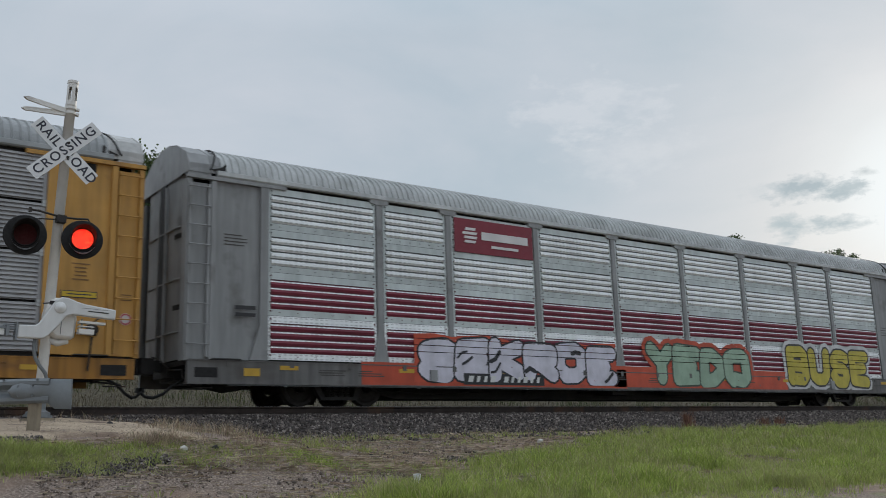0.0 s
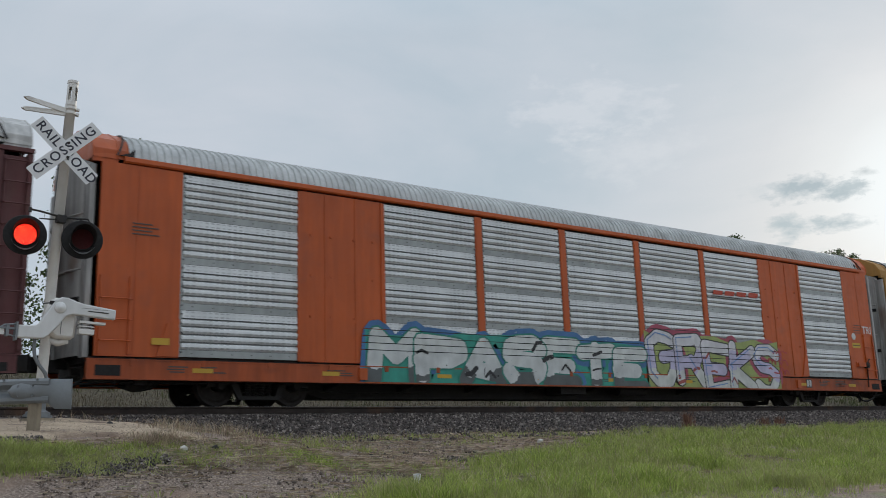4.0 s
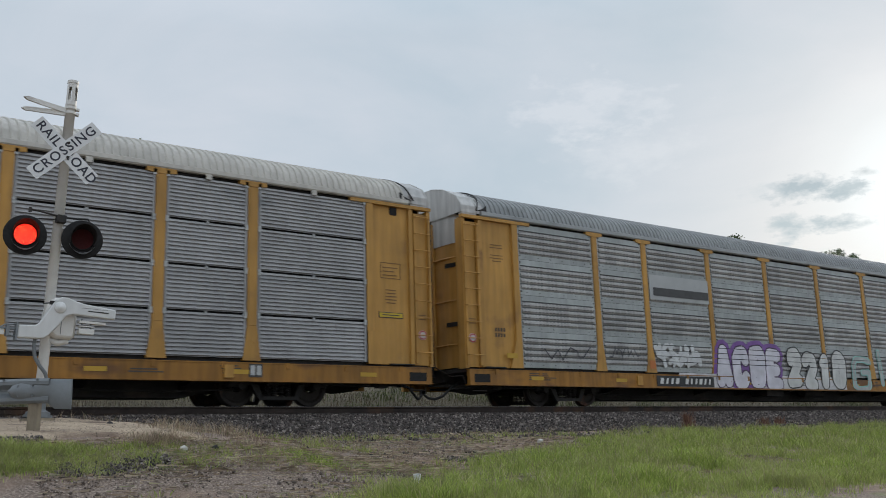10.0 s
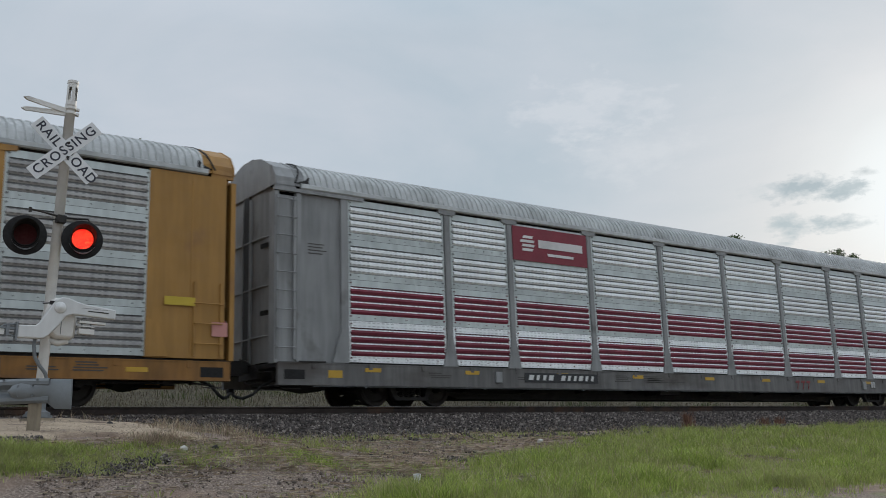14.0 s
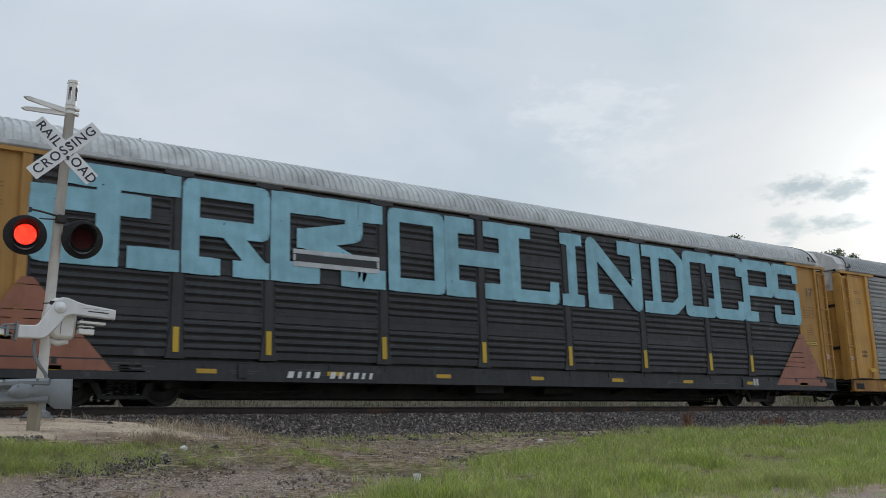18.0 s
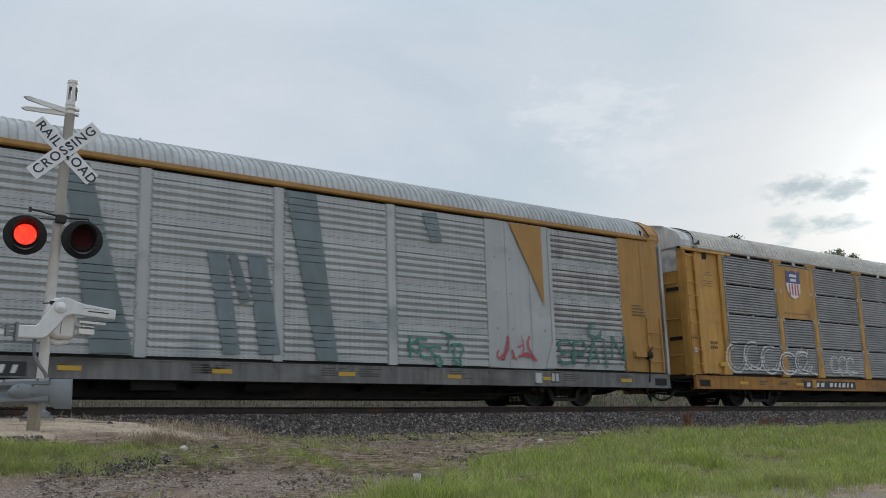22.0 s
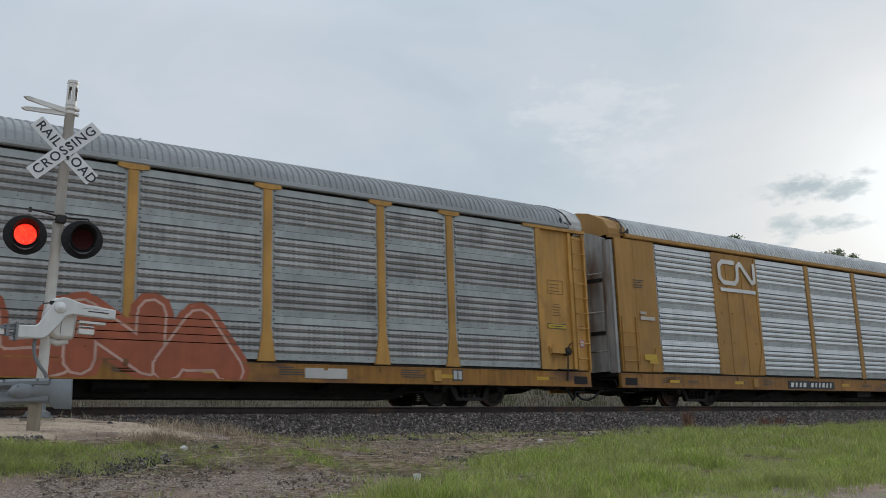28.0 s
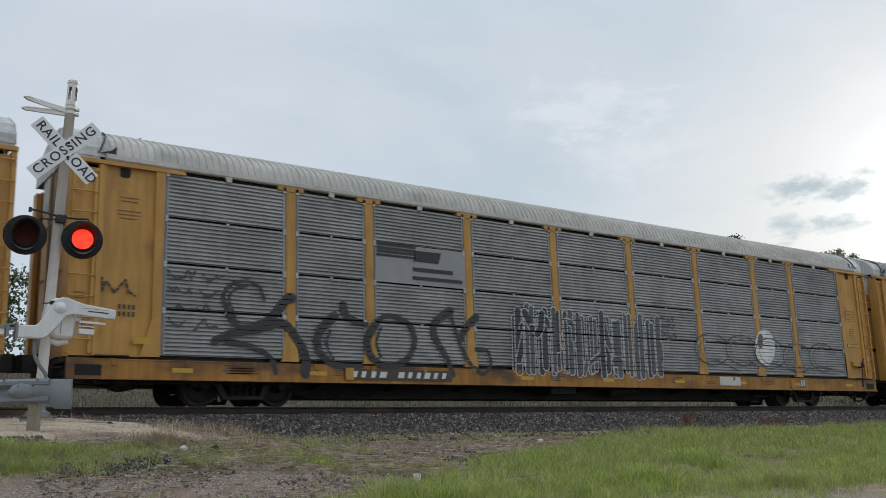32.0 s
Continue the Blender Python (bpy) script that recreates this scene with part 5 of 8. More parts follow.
    for sx in (-1, 1):
        lay(index, "end_pocket", Shape().box(sx * 13.36 - 0.24, sx * 13.36 + 0.24, SIDE - 0.056, SIDE - 0.05, 0.54, 0.74), BLACK)


def sweep(index, m, r0, r1, *pts):
    """A brush sweep through points, its width changing on the way."""
    g = Shape()
    q = [pts[0], *pts, pts[-1]]
    path = []
    for i in range(1, len(q) - 2):
        for k in range(6):
            t = k / 6
            path.append(tuple(0.5 * (2 * q[i][d] + (q[i + 1][d] - q[i - 1][d]) * t + (2 * q[i - 1][d] - 5 * q[i][d] + 4 * q[i + 1][d] - q[i + 2][d]) * t * t + (3 * q[i][d] - q[i - 1][d] - 3 * q[i + 1][d] + q[i + 2][d]) * t ** 3) for d in (0, 1)))
    path.append(pts[-1])
    for i in range(len(path) - 1):
        stroke(g, path[i:i + 2], mix(r0, r1, i / len(path)), SIDE - 0.061)
    lay(index, "brush_sweep", g, m, "broad sweep of black paint")
TWO = lambda slat, band: [(slat, band)] * 4
FERRO = [(SILVER_F, BAND_F), (SILVER_F, BAND_F), (STRIPE, BAND_F), (STRIPE, SILVER_F)]
autorack(-1, "autorack", "grey covered car carrier with slatted sheet sides", "F", GREY, FERRO, ROOF, door=GREY)
autorack(0, "autorack", "grey car carrier with dark red stripes and painted tags", "F", GREY, FERRO, ROOF, door=GREY)
autorack(1, "autorack", "yellow car carrier with ribbed sheet sides and teal tag", "Y", YEL, TWO(SILVER, BAND), ROOF_D)
autorack(2, "autorack", "tan car carrier with closed end bays and bright slats", "B", TAN, TWO(SILVER_B, BAND), ROOF)
autorack(3, "autorack", "orange car carrier with large colourful tags", "B", ORANGE, TWO(SILVER_B, BAND), ROOF)
autorack(4, "autorack", "maroon car carrier with whitened ribbed sides", "S", MAROON, TWO(SILVER_W, BAND), ROOF_W, door=MAROON)
autorack(5, "autorack", "bright yellow car carrier with whitened ribbed sides and shield", "Y", YEL2, TWO(SILVER_W, BAND), ROOF_W)
autorack(6, "autorack", "tan car carrier with closed bays and a dark number board", "B", TAN, TWO(SILVER_B, BAND), ROOF)
autorack(7, "autorack", "yellow car carrier with punched sides and white tags", "P", YEL, TWO(SILVER_P, BAND), ROOF_D)
autorack(8, "autorack", "yellow car carrier with ribbed sides and a white logo board", "Y", YEL, TWO(SILVER, BAND), ROOF_W)
autorack(9, "autorack", "yellow car carrier with patched sides and red scrawl", "P", YEL, TWO(SILVER_Q, BAND), ROOF_W, sill=SILL_P, hood=HOOD)
autorack(10, "autorack", "grey car carrier with dark red stripes", "F", GREY, FERRO, ROOF, door=GREY)
autorack(11, "autorack", "tan car carrier with pale slats and a blue outlined tag", "P", TAN, TWO(SILVER_P, BAND_F), ROOF, ends="B")
autorack(12, "autorack", "yellow car carrier with dull sides and white lettering tags", "P", YEL, TWO(SILVER_D, BAND_D), ROOF_D)
autorack(13, "autorack", "blacked-out car carrier with giant pale blue lettering", "P", BLACKED, TWO(BLACKED, BLACKED), ROOF, end_bay=TAN)
autorack(14, "autorack", "yellow car carrier with dull ribbed sides and long painted tags", "Y", YEL, TWO(SILVER_D, BAND), ROOF_W)
autorack(15, "autorack", "yellow car carrier with dull ribbed sides and striped shield", "Y", YEL, TWO(SILVER_D, BAND), ROOF_W)
autorack(16, "autorack", "car carrier painted over in pale grey with dark smears", "B", PALE_S, TWO(PALE, PALE), ROOF, sill=SILL_G, end_bay=TAN, plain=PALE_S, odd=(6, TWO(SILVER_P, BAND)), eave=TAN)
autorack(17, "autorack", "grey car carrier with dark red stripes and black scrawl", "F", GREY, FERRO, ROOF, door=GREY)
autorack(18, "autorack", "yellow car carrier with punched sides and bubble tags", "P", YEL, TWO(SILVER_P, BAND), ROOF_D)
autorack(19, "autorack", "tan car carrier with closed bays and a white swoosh", "B", TAN, TWO(SILVER_B, BAND), ROOF)
autorack(20, "autorack", "yellow car carrier with punched sides and a rust-red tag", "P", YEL, TWO(SILVER_P, BAND), ROOF_D)
autorack(21, "autorack", "ochre car carrier with dull sides and a teal tag", "P", YEL, TWO(SILVER_D, BAND_D), ROOF_D)
autorack(22, "autorack", "yellow car carrier with dull ribbed sides and black tags", "Y", YEL, TWO(SILVER_D, BAND), ROOF_W)
autorack(23, "autorack", "ochre car carrier end with a pale hood", "P", YEL, TWO(SILVER_P, BAND), ROOF)


def ferro_board(index, x0, x1, z0, z1):
    """Dark red board with a pale disc and bars for its lettering."""
    board(index, x0, x1, z0, z1, solid(0.20, 0.02, 0.035), 0.047, "sign_board", "dark red sign board with white marks")
    white, w, h = solid(0.66, 0.64, 0.63), x1 - x0, z1 - z0
    cx, cz, r = x0 + 0.19 * w, mix(z0, z1, 0.52), 0.30 * h
    for k in range(4):
        a = 0.62 - k * 0.42
        half = r * math.sqrt(max(1 - a * a, 0.1))
        bars(index, cx - half * (1.0 if k % 2 else 0.8), cx + half * 0.9, cz + (a - 0.13) * r, cz + (a + 0.13) * r, white, 0.062, 0.5)
    bars(index, x0 + 0.33 * w, x0 + 0.93 * w, z0 + 0.42 * h, z0 + 0.66 * h, white)
    bars(index, x0 + 0.45 * w, x0 + 0.80 * w, z0 + 0.20 * h, z0 + 0.28 * h, white)


def triple(index, x0, x1, z0, z1, m):
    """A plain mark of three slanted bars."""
    w = (x1 - x0) / 3
    for i in range(3):
        bars(index, x0 + (i + 0.12) * w, x0 + (i + 0.88) * w, mix(z0, z1, 0.72), z1, m, 0.064, 0.3)
        bars(index, x0 + (i + 0.34) * w, x0 + (i + 0.66) * w, z0, mix(z0, z1, 0.72), m, 0.064, 0.3)


def text_on(index, words, x0, x1, z0, z1, m):
    """Readable lettering in the built-in font, stretched to its place."""
    me = text_mesh(words, 1.0, 0.0)
    co = np.empty(len(me.vertices) * 3)
    me.vertices.foreach_get("co", co)
    co = co.reshape(-1, 3)
    lo, hi = co.min(0), co.max(0)
    co[:, 0] = x0 + (co[:, 0] - lo[0]) / (hi[0] - lo[0]) * (x1 - x0)
    co[:, 2] = z0 + (co[:, 1] - lo[1]) / (hi[1] - lo[1]) * (z1 - z0)
    co[:, 1] = SIDE - 0.064
    me.vertices.foreach_set("co", co.ravel())
    put("lettering", me, m, CARS[index], (PAINT_AT.get(index, 0.0), 0, 0))


def patched_sill(index):
    rng = random.Random(77)
    x = -7.0
    while x < 12:
        w = rng.uniform(0.3, 1.4)
        c = rng.choice(((0.30, 0.30, 0.28), (0.36, 0.35, 0.33), (0.12, 0.16, 0.20), (0.22, 0.11, 0.06), (0.05, 0.04, 0.04)))
        lay(index, "sill_patch", Shape().box(x, x + w, SIDE - 0.058, SIDE - 0.05, 0.585, 0.80), solid(*c))
        x += w + 0.02


def black_car_extras(index):
    yellow, rust = solid(0.50, 0.33, 0.02), spray(0.26, 0.10, 0.06, "P")
    for x in (-9.21, -7.215, -4.35, -1.45, 1.45, 4.35, 7.215, 9.21):
        board(index, x - 0.06, x + 0.06, 1.02, 1.52, yellow, 0.062, "reflector")
    for s_ in (-1, 1):
        smear(index, rust, (s_ * 10.4, LOW - 0.3), (s_ * 13.2, LOW - 0.3), (s_ * 12.1, 2.3), (s_ * 11.9, 2.3))


def swoosh(index, x0, x1, z0, z1):
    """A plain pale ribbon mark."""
    g = Shape()
    w = x1 - x0
    stroke(g, [(x0 + 0.42 * w, z1), (x0 + 0.10 * w, z1), (x0, mix(z0, z1, 0.8)), (x0, mix(z0, z1, 0.25)), (x0 + 0.10 * w, z0), (x0 + 0.42 * w, z0), (x0 + 0.50 * w, mix(z0, z1, 0.2)), (x0 + 0.52 * w, mix(z0, z1, 0.85)), (x0 + 0.60 * w, z1), (x0 + 0.92 * w, mix(z0, z1, 0.12)), (x1, mix(z0, z1, 0.2)), (x1, z1)], 0.07, SIDE - 0.06)
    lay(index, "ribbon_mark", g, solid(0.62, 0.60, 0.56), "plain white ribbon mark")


def white_blob(index, x, z):
    g = Shape()
    stroke(g, [(x - 0.06, z - 0.08), (x + 0.04, z + 0.08)], 0.50, SIDE - 0.058, 0, 16)
    b = lay(index, "painted_blob", g, spray(0.60, 0.60, 0.58, "Y"), "white painted egg shape")
    e = Shape()
    stroke(e, [(x - 0.26, z + 0.1), (x - 0.2, z + 0.3)], 0.13, SIDE - 0.064, 0, 12)
    lay(index, "painted_eye", e, spray(0.10, 0.10, 0.10, "Y"), "", b)


for number, one in CARS.items():
    sill_details(number, STYLES[number][0], STYLES[number][1])
PAINT_AT.update({number: -slack for number, slack in SLACK.items()})
ferro_board(0, -7.04, -4.48, 3.73, 4.59)
number_board(0, -6.91, -4.33, 0.48, 0.75, solid(0.02, 0.02, 0.022))
board(0, -9.75, -1.28, 0.41, 0.95, spray(0.48, 0.07, 0.03, "P"), 0.0552, "paint_patch")
board(0, -1.77, 6.18, 0.48, 1.05, spray(0.48, 0.07, 0.03, "P"), 0.0552, "paint_patch")
word(0, "SEKROE", -8.23, -1.75, 0.53, 1.65, spray(0.62, 0.6, 0.68, "P"), spray(0.02, 0.02, 0.025, "P"), None, 0.19, 0.05, None, 0.05, 4, False, spray(.48, .07, .03, "P"), None, spray(.02, .02, .025, "P"), 0.75)
word(0, "YEDO", -0.45, 4.19, 0.53, 1.76, spray(0.3, 0.42, 0.31, "P"), spray(0.05, 0.07, 0.05, "P"), spray(.48, .07, .03, "P"), 0.20, 0.05, None, 0.04, 5, False, None, None, None, 0.8)
word(0, "BUSE", 6.22, 11.05, 0.53, 1.90, spray(0.46, 0.38, 0.05, "P"), spray(0.03, 0.03, 0.03, "P"), spray(0.5, 0.5, 0.5, "P"), 0.19, 0.06, None, 0.04, 6)
bars(0, -12.77, -12.31, 1.95, 2.03, solid(0.02, 0.02, 0.022))
bars(0, -12.76, -12.31, 1.80, 1.88, solid(0.02, 0.02, 0.022))
board(1, -6.96, -4.44, 2.79, 3.72, solid(0.5, 0.5, 0.5))
bars(1, -6.93, -5.91, 3.68, 3.62, solid(0.02, 0.02, 0.022))
bars(1, -6.93, -5.92, 3.60, 3.54, solid(0.02, 0.02, 0.022))
bars(1, -6.93, -5.92, 3.52, 3.47, solid(0.02, 0.02, 0.022))
bars(1, -6.93, -5.92, 3.44, 3.39, solid(0.02, 0.02, 0.022))
bars(1, -5.94, -5.10, 3.34, 3.67, solid(0.02, 0.02, 0.022), 0.062, 0.35)
bars(1, -5.97, -4.79, 3.04, 3.14, solid(0.02, 0.02, 0.022))
bars(1, -5.97, -4.60, 2.83, 2.93, solid(0.02, 0.02, 0.022))
number_board(1, -7.97, -5.97, 0.55, 0.79, solid(0.02, 0.02, 0.022))
word(1, "CSWKE", -4.86, 1.54, 0.44, 1.85, [spray(0.02, 0.24, 0.26, "Y"), spray(0.015, 0.15, 0.17, "Y")], spray(0.012, 0.012, 0.015, "Y"), spray(0.14, 0.07, 0.18, "Y"), 0.19, 0.06, None, 0.07, 8, False, spray(0.025, 0.03, 0.04, "Y"), spray(0.35, 0.5, 0.52, "Y"), spray(0.012, 0.012, 0.015, "Y"), 0.6)
wild(1, -3.14, 1.12, 1.77, 2.01, [spray(0.02, 0.3, 0.28, "Y"), spray(0.26, 0.13, 0.33, "Y")], spray(0.015, 0.015, 0.02, "Y"), None, 81, 0.06, 0.02)
scribble(1, 1.08, 3.25, 0.52, 1.31, spray(0.26, 0.13, 0.33, "Y"), 3, 0.05, 82)
scribble(1, -5.62, -4.78, 0.87, 1.49, spray(0.26, 0.1, 0.2, "Y"), 2, 0.03, 83)
wild(1, -6.16, -4.79, 0.45, 0.96, [spray(0.5, 0.15, 0.35, "Y"), spray(0.25, 0.4, 0.1, "Y")], spray(0.3, 0.1, 0.3, "Y"), None, 9, 0.05, 0.02)
triple(1, 5.53, 6.14, 0.63, 0.79, solid(0.4, 0.05, 0.03))
bars(2, 4.87, 5.36, 3.30, 3.49, solid(0.5, 0.06, 0.02), 0.062, 0.35)
bars(2, 5.44, 5.94, 3.33, 3.52, solid(0.5, 0.06, 0.02), 0.062, 0.35)
bars(2, 6.04, 6.55, 3.35, 3.55, solid(0.5, 0.06, 0.02), 0.062, 0.35)
bars(2, 6.64, 7.17, 3.38, 3.57, solid(0.5, 0.06, 0.02), 0.062, 0.35)
bars(2, 4.74, 7.24, 3.27, 3.17, solid(0.02, 0.02, 0.022))
number_board(2, -6.00, -3.47, 0.49, 0.74, solid(0.02, 0.02, 0.022))
bars(6, 4.46, 5.00, 3.27, 3.47, solid(0.5, 0.06, 0.02), 0.062, 0.35)
bars(6, 5.09, 5.65, 3.29, 3.50, solid(0.5, 0.06, 0.02), 0.062, 0.35)
bars(6, 5.75, 6.32, 3.32, 3.53, solid(0.5, 0.06, 0.02), 0.062, 0.35)
bars(6, 6.42, 7.01, 3.35, 3.56, solid(0.5, 0.06, 0.02), 0.062, 0.35)
bars(6, 4.35, 7.04, 3.23, 3.14, solid(0.02, 0.02, 0.022))
number_board(6, -6.23, -3.67, 0.47, 0.75, solid(0.02, 0.02, 0.022))
bars(2, -12.65, -12.28, 2.65, 2.69, solid(0.09, 0.06, 0.03))
bars(2, -12.64, -12.27, 2.50, 2.56, solid(0.09, 0.06, 0.03))
scribble(6, -8.93, -7.49, 0.93, 1.75, spray(0.04, 0.03, 0.03, "P"), 3, 0.02, 3)
bars(3, 4.83, 5.32, 3.35, 3.48, solid(0.42, 0.05, 0.02), 0.062, 0.35)
bars(3, 5.39, 5.89, 3.35, 3.49, solid(0.42, 0.05, 0.02), 0.062, 0.35)
bars(3, 5.97, 6.49, 3.36, 3.50, solid(0.42, 0.05, 0.02), 0.062, 0.35)
bars(3, 6.57, 7.10, 3.37, 3.52, solid(0.42, 0.05, 0.02), 0.062, 0.35)
bars(3, 4.76, 7.28, 3.28, 3.31, solid(0.02, 0.02, 0.02), 0.058, 0.2)
word(3, "MPASETE", -7.52, 1.56, 0.32, 1.71, [spray(0.6, 0.62, 0.6, "P"), spray(0.58, 0.6, 0.59, "P"), spray(0.1, 0.11, 0.11, "P")], spray(0.02, 0.2, 0.15, "P"), spray(0.05, 0.14, 0.3, "P"), 0.2, 0.045, None, 0.08, 13, False, spray(0.03, 0.26, 0.2, "P"), None, spray(0.02, 0.02, 0.022, "P"), 0.55)
board(3, -7.43, 1.16, 0.53, 0.72, spray(0.5, 0.52, 0.52, "P"), 0.0552, "paint_patch")
word(3, "GREKS", 1.68, 7.76, 0.43, 2.06, [spray(0.56, 0.55, 0.57, "P"), spray(0.45, 0.42, 0.56, "P"), spray(0.52, 0.53, 0.5, "P")], spray(0.03, 0.03, 0.03, "P"), spray(0.36, 0.07, 0.11, "P"), 0.17, 0.035, None, 0.08, 14, False, spray(0.27, 0.32, 0.1, "P"), spray(0.14, 0.26, 0.5, "P"), spray(0.3, 0.07, 0.06, "P"), 0.6)
for number in (2, 3, 6):
    text_on(number, "TRI", 13.0, 13.56, 2.50, 2.76, solid(0.62, 0.62, 0.6))
for number in (2, 3, 6):
    lay(number, "round_sticker", Shape().lathe([(0.0, SIDE - 0.030), (0.12, SIDE - 0.030), (0.12, SIDE - 0.02)], "y", 20, 0, (12.47, 0, 2.38)), solid(0.62, 0.62, 0.6), "round white sticker")
    bars(number, 12.33, 12.83, 1.98, 2.15, solid(0.5, 0.33, 0.03), 0.03)
    bars(number, 12.36, 12.80, 2.05, 2.08, solid(0.10, 0.06, 0.02), 0.034)
scribble(3, 7.28, 8.38, 0.94, 1.75, spray(0.4, 0.04, 0.05, "P"), 3, 0.022, 5)
board(4, 1.69, 7.39, 3.76, 4.59, MAROON, 0.052)
bars(4, 2.38, 4.32, 4.41, 4.50, solid(0.62, 0.62, 0.6))
bars(4, 2.36, 4.41, 4.27, 4.18, solid(0.62, 0.62, 0.6))
bars(4, 4.68, 7.03, 3.99, 4.42, solid(0.62, 0.62, 0.6))
bars(4, 4.72, 6.75, 3.83, 3.75, solid(0.3, 0.26, 0.25))
bars(4, -12.85, -12.42, 1.26, 1.42, solid(0.5, 0.33, 0.03))
bars(4, -13.66, -13.39, 1.95, 2.03, solid(0.45, 0.42, 0.42))
bars(4, -13.65, -13.38, 1.84, 1.89, solid(0.45, 0.42, 0.42))
bars(4, -12.87, -12.39, 1.50, 1.58, solid(0.45, 0.42, 0.42))
bars(4, 2.01, 2.76, 0.40, 0.61, solid(0.4, 0.38, 0.38))
bars(4, 2.88, 3.93, 0.38, 0.63, solid(0.62, 0.62, 0.6))
patched_sill(4)
board(5, -9.22, -7.50, 2.81, 4.59, YEL2, 0.046)
shield(5, -8.37, 3.87, 1.15, 1.42, solid(0.045, 0.05, 0.1), solid(0.66, 0.65, 0.62), solid(0.5, 0.35, 0.08))
number_board(5, -8.37, -5.55, 0.57, 0.84, solid(0.05, 0.03, 0.025))
scribble(5, 10.80, 11.92, 1.07, 1.76, spray(0.42, 0.05, 0.06, "Y"), 3, 0.018, 7)
scribble(5, -0.29, 6.73, 0.63, 0.90, spray(0.5, 0.5, 0.48, "Y"), 1, 0.016, 8)
bars(5, -7.45, -7.26, 1.30, 1.49, solid(0.6, 0.16, 0.03))
scribble(5, 4.71, 6.62, 0.63, 0.81, spray(0.03, 0.03, 0.03, "Y"), 1, 0.022, 9)
scribble(5, 10.52, 11.84, 0.95, 1.72, spray(0.42, 0.05, 0.06, "Y"), 3, 0.02, 10)
board(7, -7.19, -4.55, 3.01, 3.73, solid(0.4, 0.41, 0.41))
bars(7, -7.05, -4.58, 3.12, 3.36, solid(0.05, 0.05, 0.05))
number_board(7, -7.19, -4.67, 0.52, 0.82, solid(0.02, 0.02, 0.022))
word(7, "ACBE", -4.58, -1.25, 0.48, 1.85, spray(0.62, 0.6, 0.66, "P"), spray(0.04, 0.02, 0.05, "P"), spray(0.19, 0.08, 0.3, "P"), 0.20, 0.04, None, 0.03, 11)
board(7, -6.2, 2.45, 0.51, 0.92, spray(0.58, 0.57, 0.58, "P"), 0.0552, "paint_patch")
word(7, "2210", -0.95, 2.46, 0.51, 1.87, spray(0.6, 0.6, 0.58, "P"), spray(0.02, 0.02, 0.02, "P"), None, 0.20, 0.045, None, 0.05, 12)
word(7, "GIDEO", 2.84, 9.01, 0.48, 1.82, spray(0.36, 0.38, 0.37, "P"), spray(0.26, 0.5, 0.45, "P"), None, 0.075, 0.05, None, 0.08, 13)
scribble(7, -11.37, -9.55, 0.97, 1.67, spray(0.06, 0.06, 0.07, "P"), 1, 0.018, 14)
scribble(7, -9.06, -7.76, 1.26, 1.59, spray(0.06, 0.06, 0.07, "P"), 1, 0.016, 15)
bars(7, -7.42, -7.19, 1.01, 1.24, solid(0.5, 0.16, 0.04))
wild(7, -7.10, -5.25, 1.06, 1.75, [spray(0.55, 0.56, 0.56, "P")], spray(0.5, 0.5, 0.5, "P"), None, 16, 0.06, 0.01)
scribble(7, 9.51, 12.11, 1.18, 2.04, spray(0.12, 0.38, 0.34, "P"), 2, 0.02, 17)
board(8, -7.20, -4.65, 2.80, 3.72, solid(0.58, 0.58, 0.57))
bars(8, -6.43, -5.47, 3.26, 3.47, solid(0.05, 0.05, 0.05), 0.062, 0.2)
bars(8, -6.71, -6.64, 3.04, 3.64, solid(0.02, 0.02, 0.022))
bars(8, -6.71, -6.46, 3.60, 3.64, solid(0.02, 0.02, 0.022))
bars(8, -6.72, -6.48, 3.04, 3.09, solid(0.02, 0.02, 0.022))
bars(8, -5.19, -5.13, 2.99, 3.62, solid(0.02, 0.02, 0.022))
bars(8, -5.37, -5.10, 3.55, 3.60, solid(0.02, 0.02, 0.022))
bars(8, -5.39, -5.13, 2.99, 3.04, solid(0.02, 0.02, 0.022))
number_board(8, -7.15, -5.12, 0.46, 0.73)
text_on(8, "R1", -8.03, -7.67, 0.52, 0.71, solid(0.62, 0.62, 0.6))
bars(8, -13.96, -13.72, 1.43, 1.70, solid(0.55, 0.35, 0.33))
bars(9, -6.90, -6.12, 3.51, 3.48, solid(0.02, 0.02, 0.022))
bars(9, -6.82, -6.16, 3.42, 3.40, solid(0.02, 0.02, 0.022))
bars(9, -6.74, -6.20, 3.33, 3.32, solid(0.02, 0.02, 0.022))
bars(9, -6.66, -6.24, 3.23, 3.24, solid(0.02, 0.02, 0.022))
bars(9, -5.85, -4.70, 3.14, 3.46, solid(0.02, 0.02, 0.022), 0.062, 0.4)
bars(9, -6.97, -5.99, 3.07, 3.13, solid(0.02, 0.02, 0.022))
bars(9, -5.92, -4.87, 3.03, 3.13, solid(0.02, 0.02, 0.022))
number_board(9, -7.91, -5.42, 0.37, 0.63, solid(0.12, 0.12, 0.125))
board(9, -1.42, 1.33, 1.80, 1.98, spray(0.62, 0.63, 0.63, "P"), 0.056, "paint_patch")
board(9, 1.52, 4.14, 1.77, 1.99, spray(0.62, 0.63, 0.63, "P"), 0.056, "paint_patch")
board(9, 4.27, 7.06, 1.77, 1.97, spray(0.62, 0.63, 0.63, "P"), 0.056, "paint_patch")
board(9, 9.26, 11.93, 1.83, 2.02, spray(0.62, 0.63, 0.63, "P"), 0.056, "paint_patch")
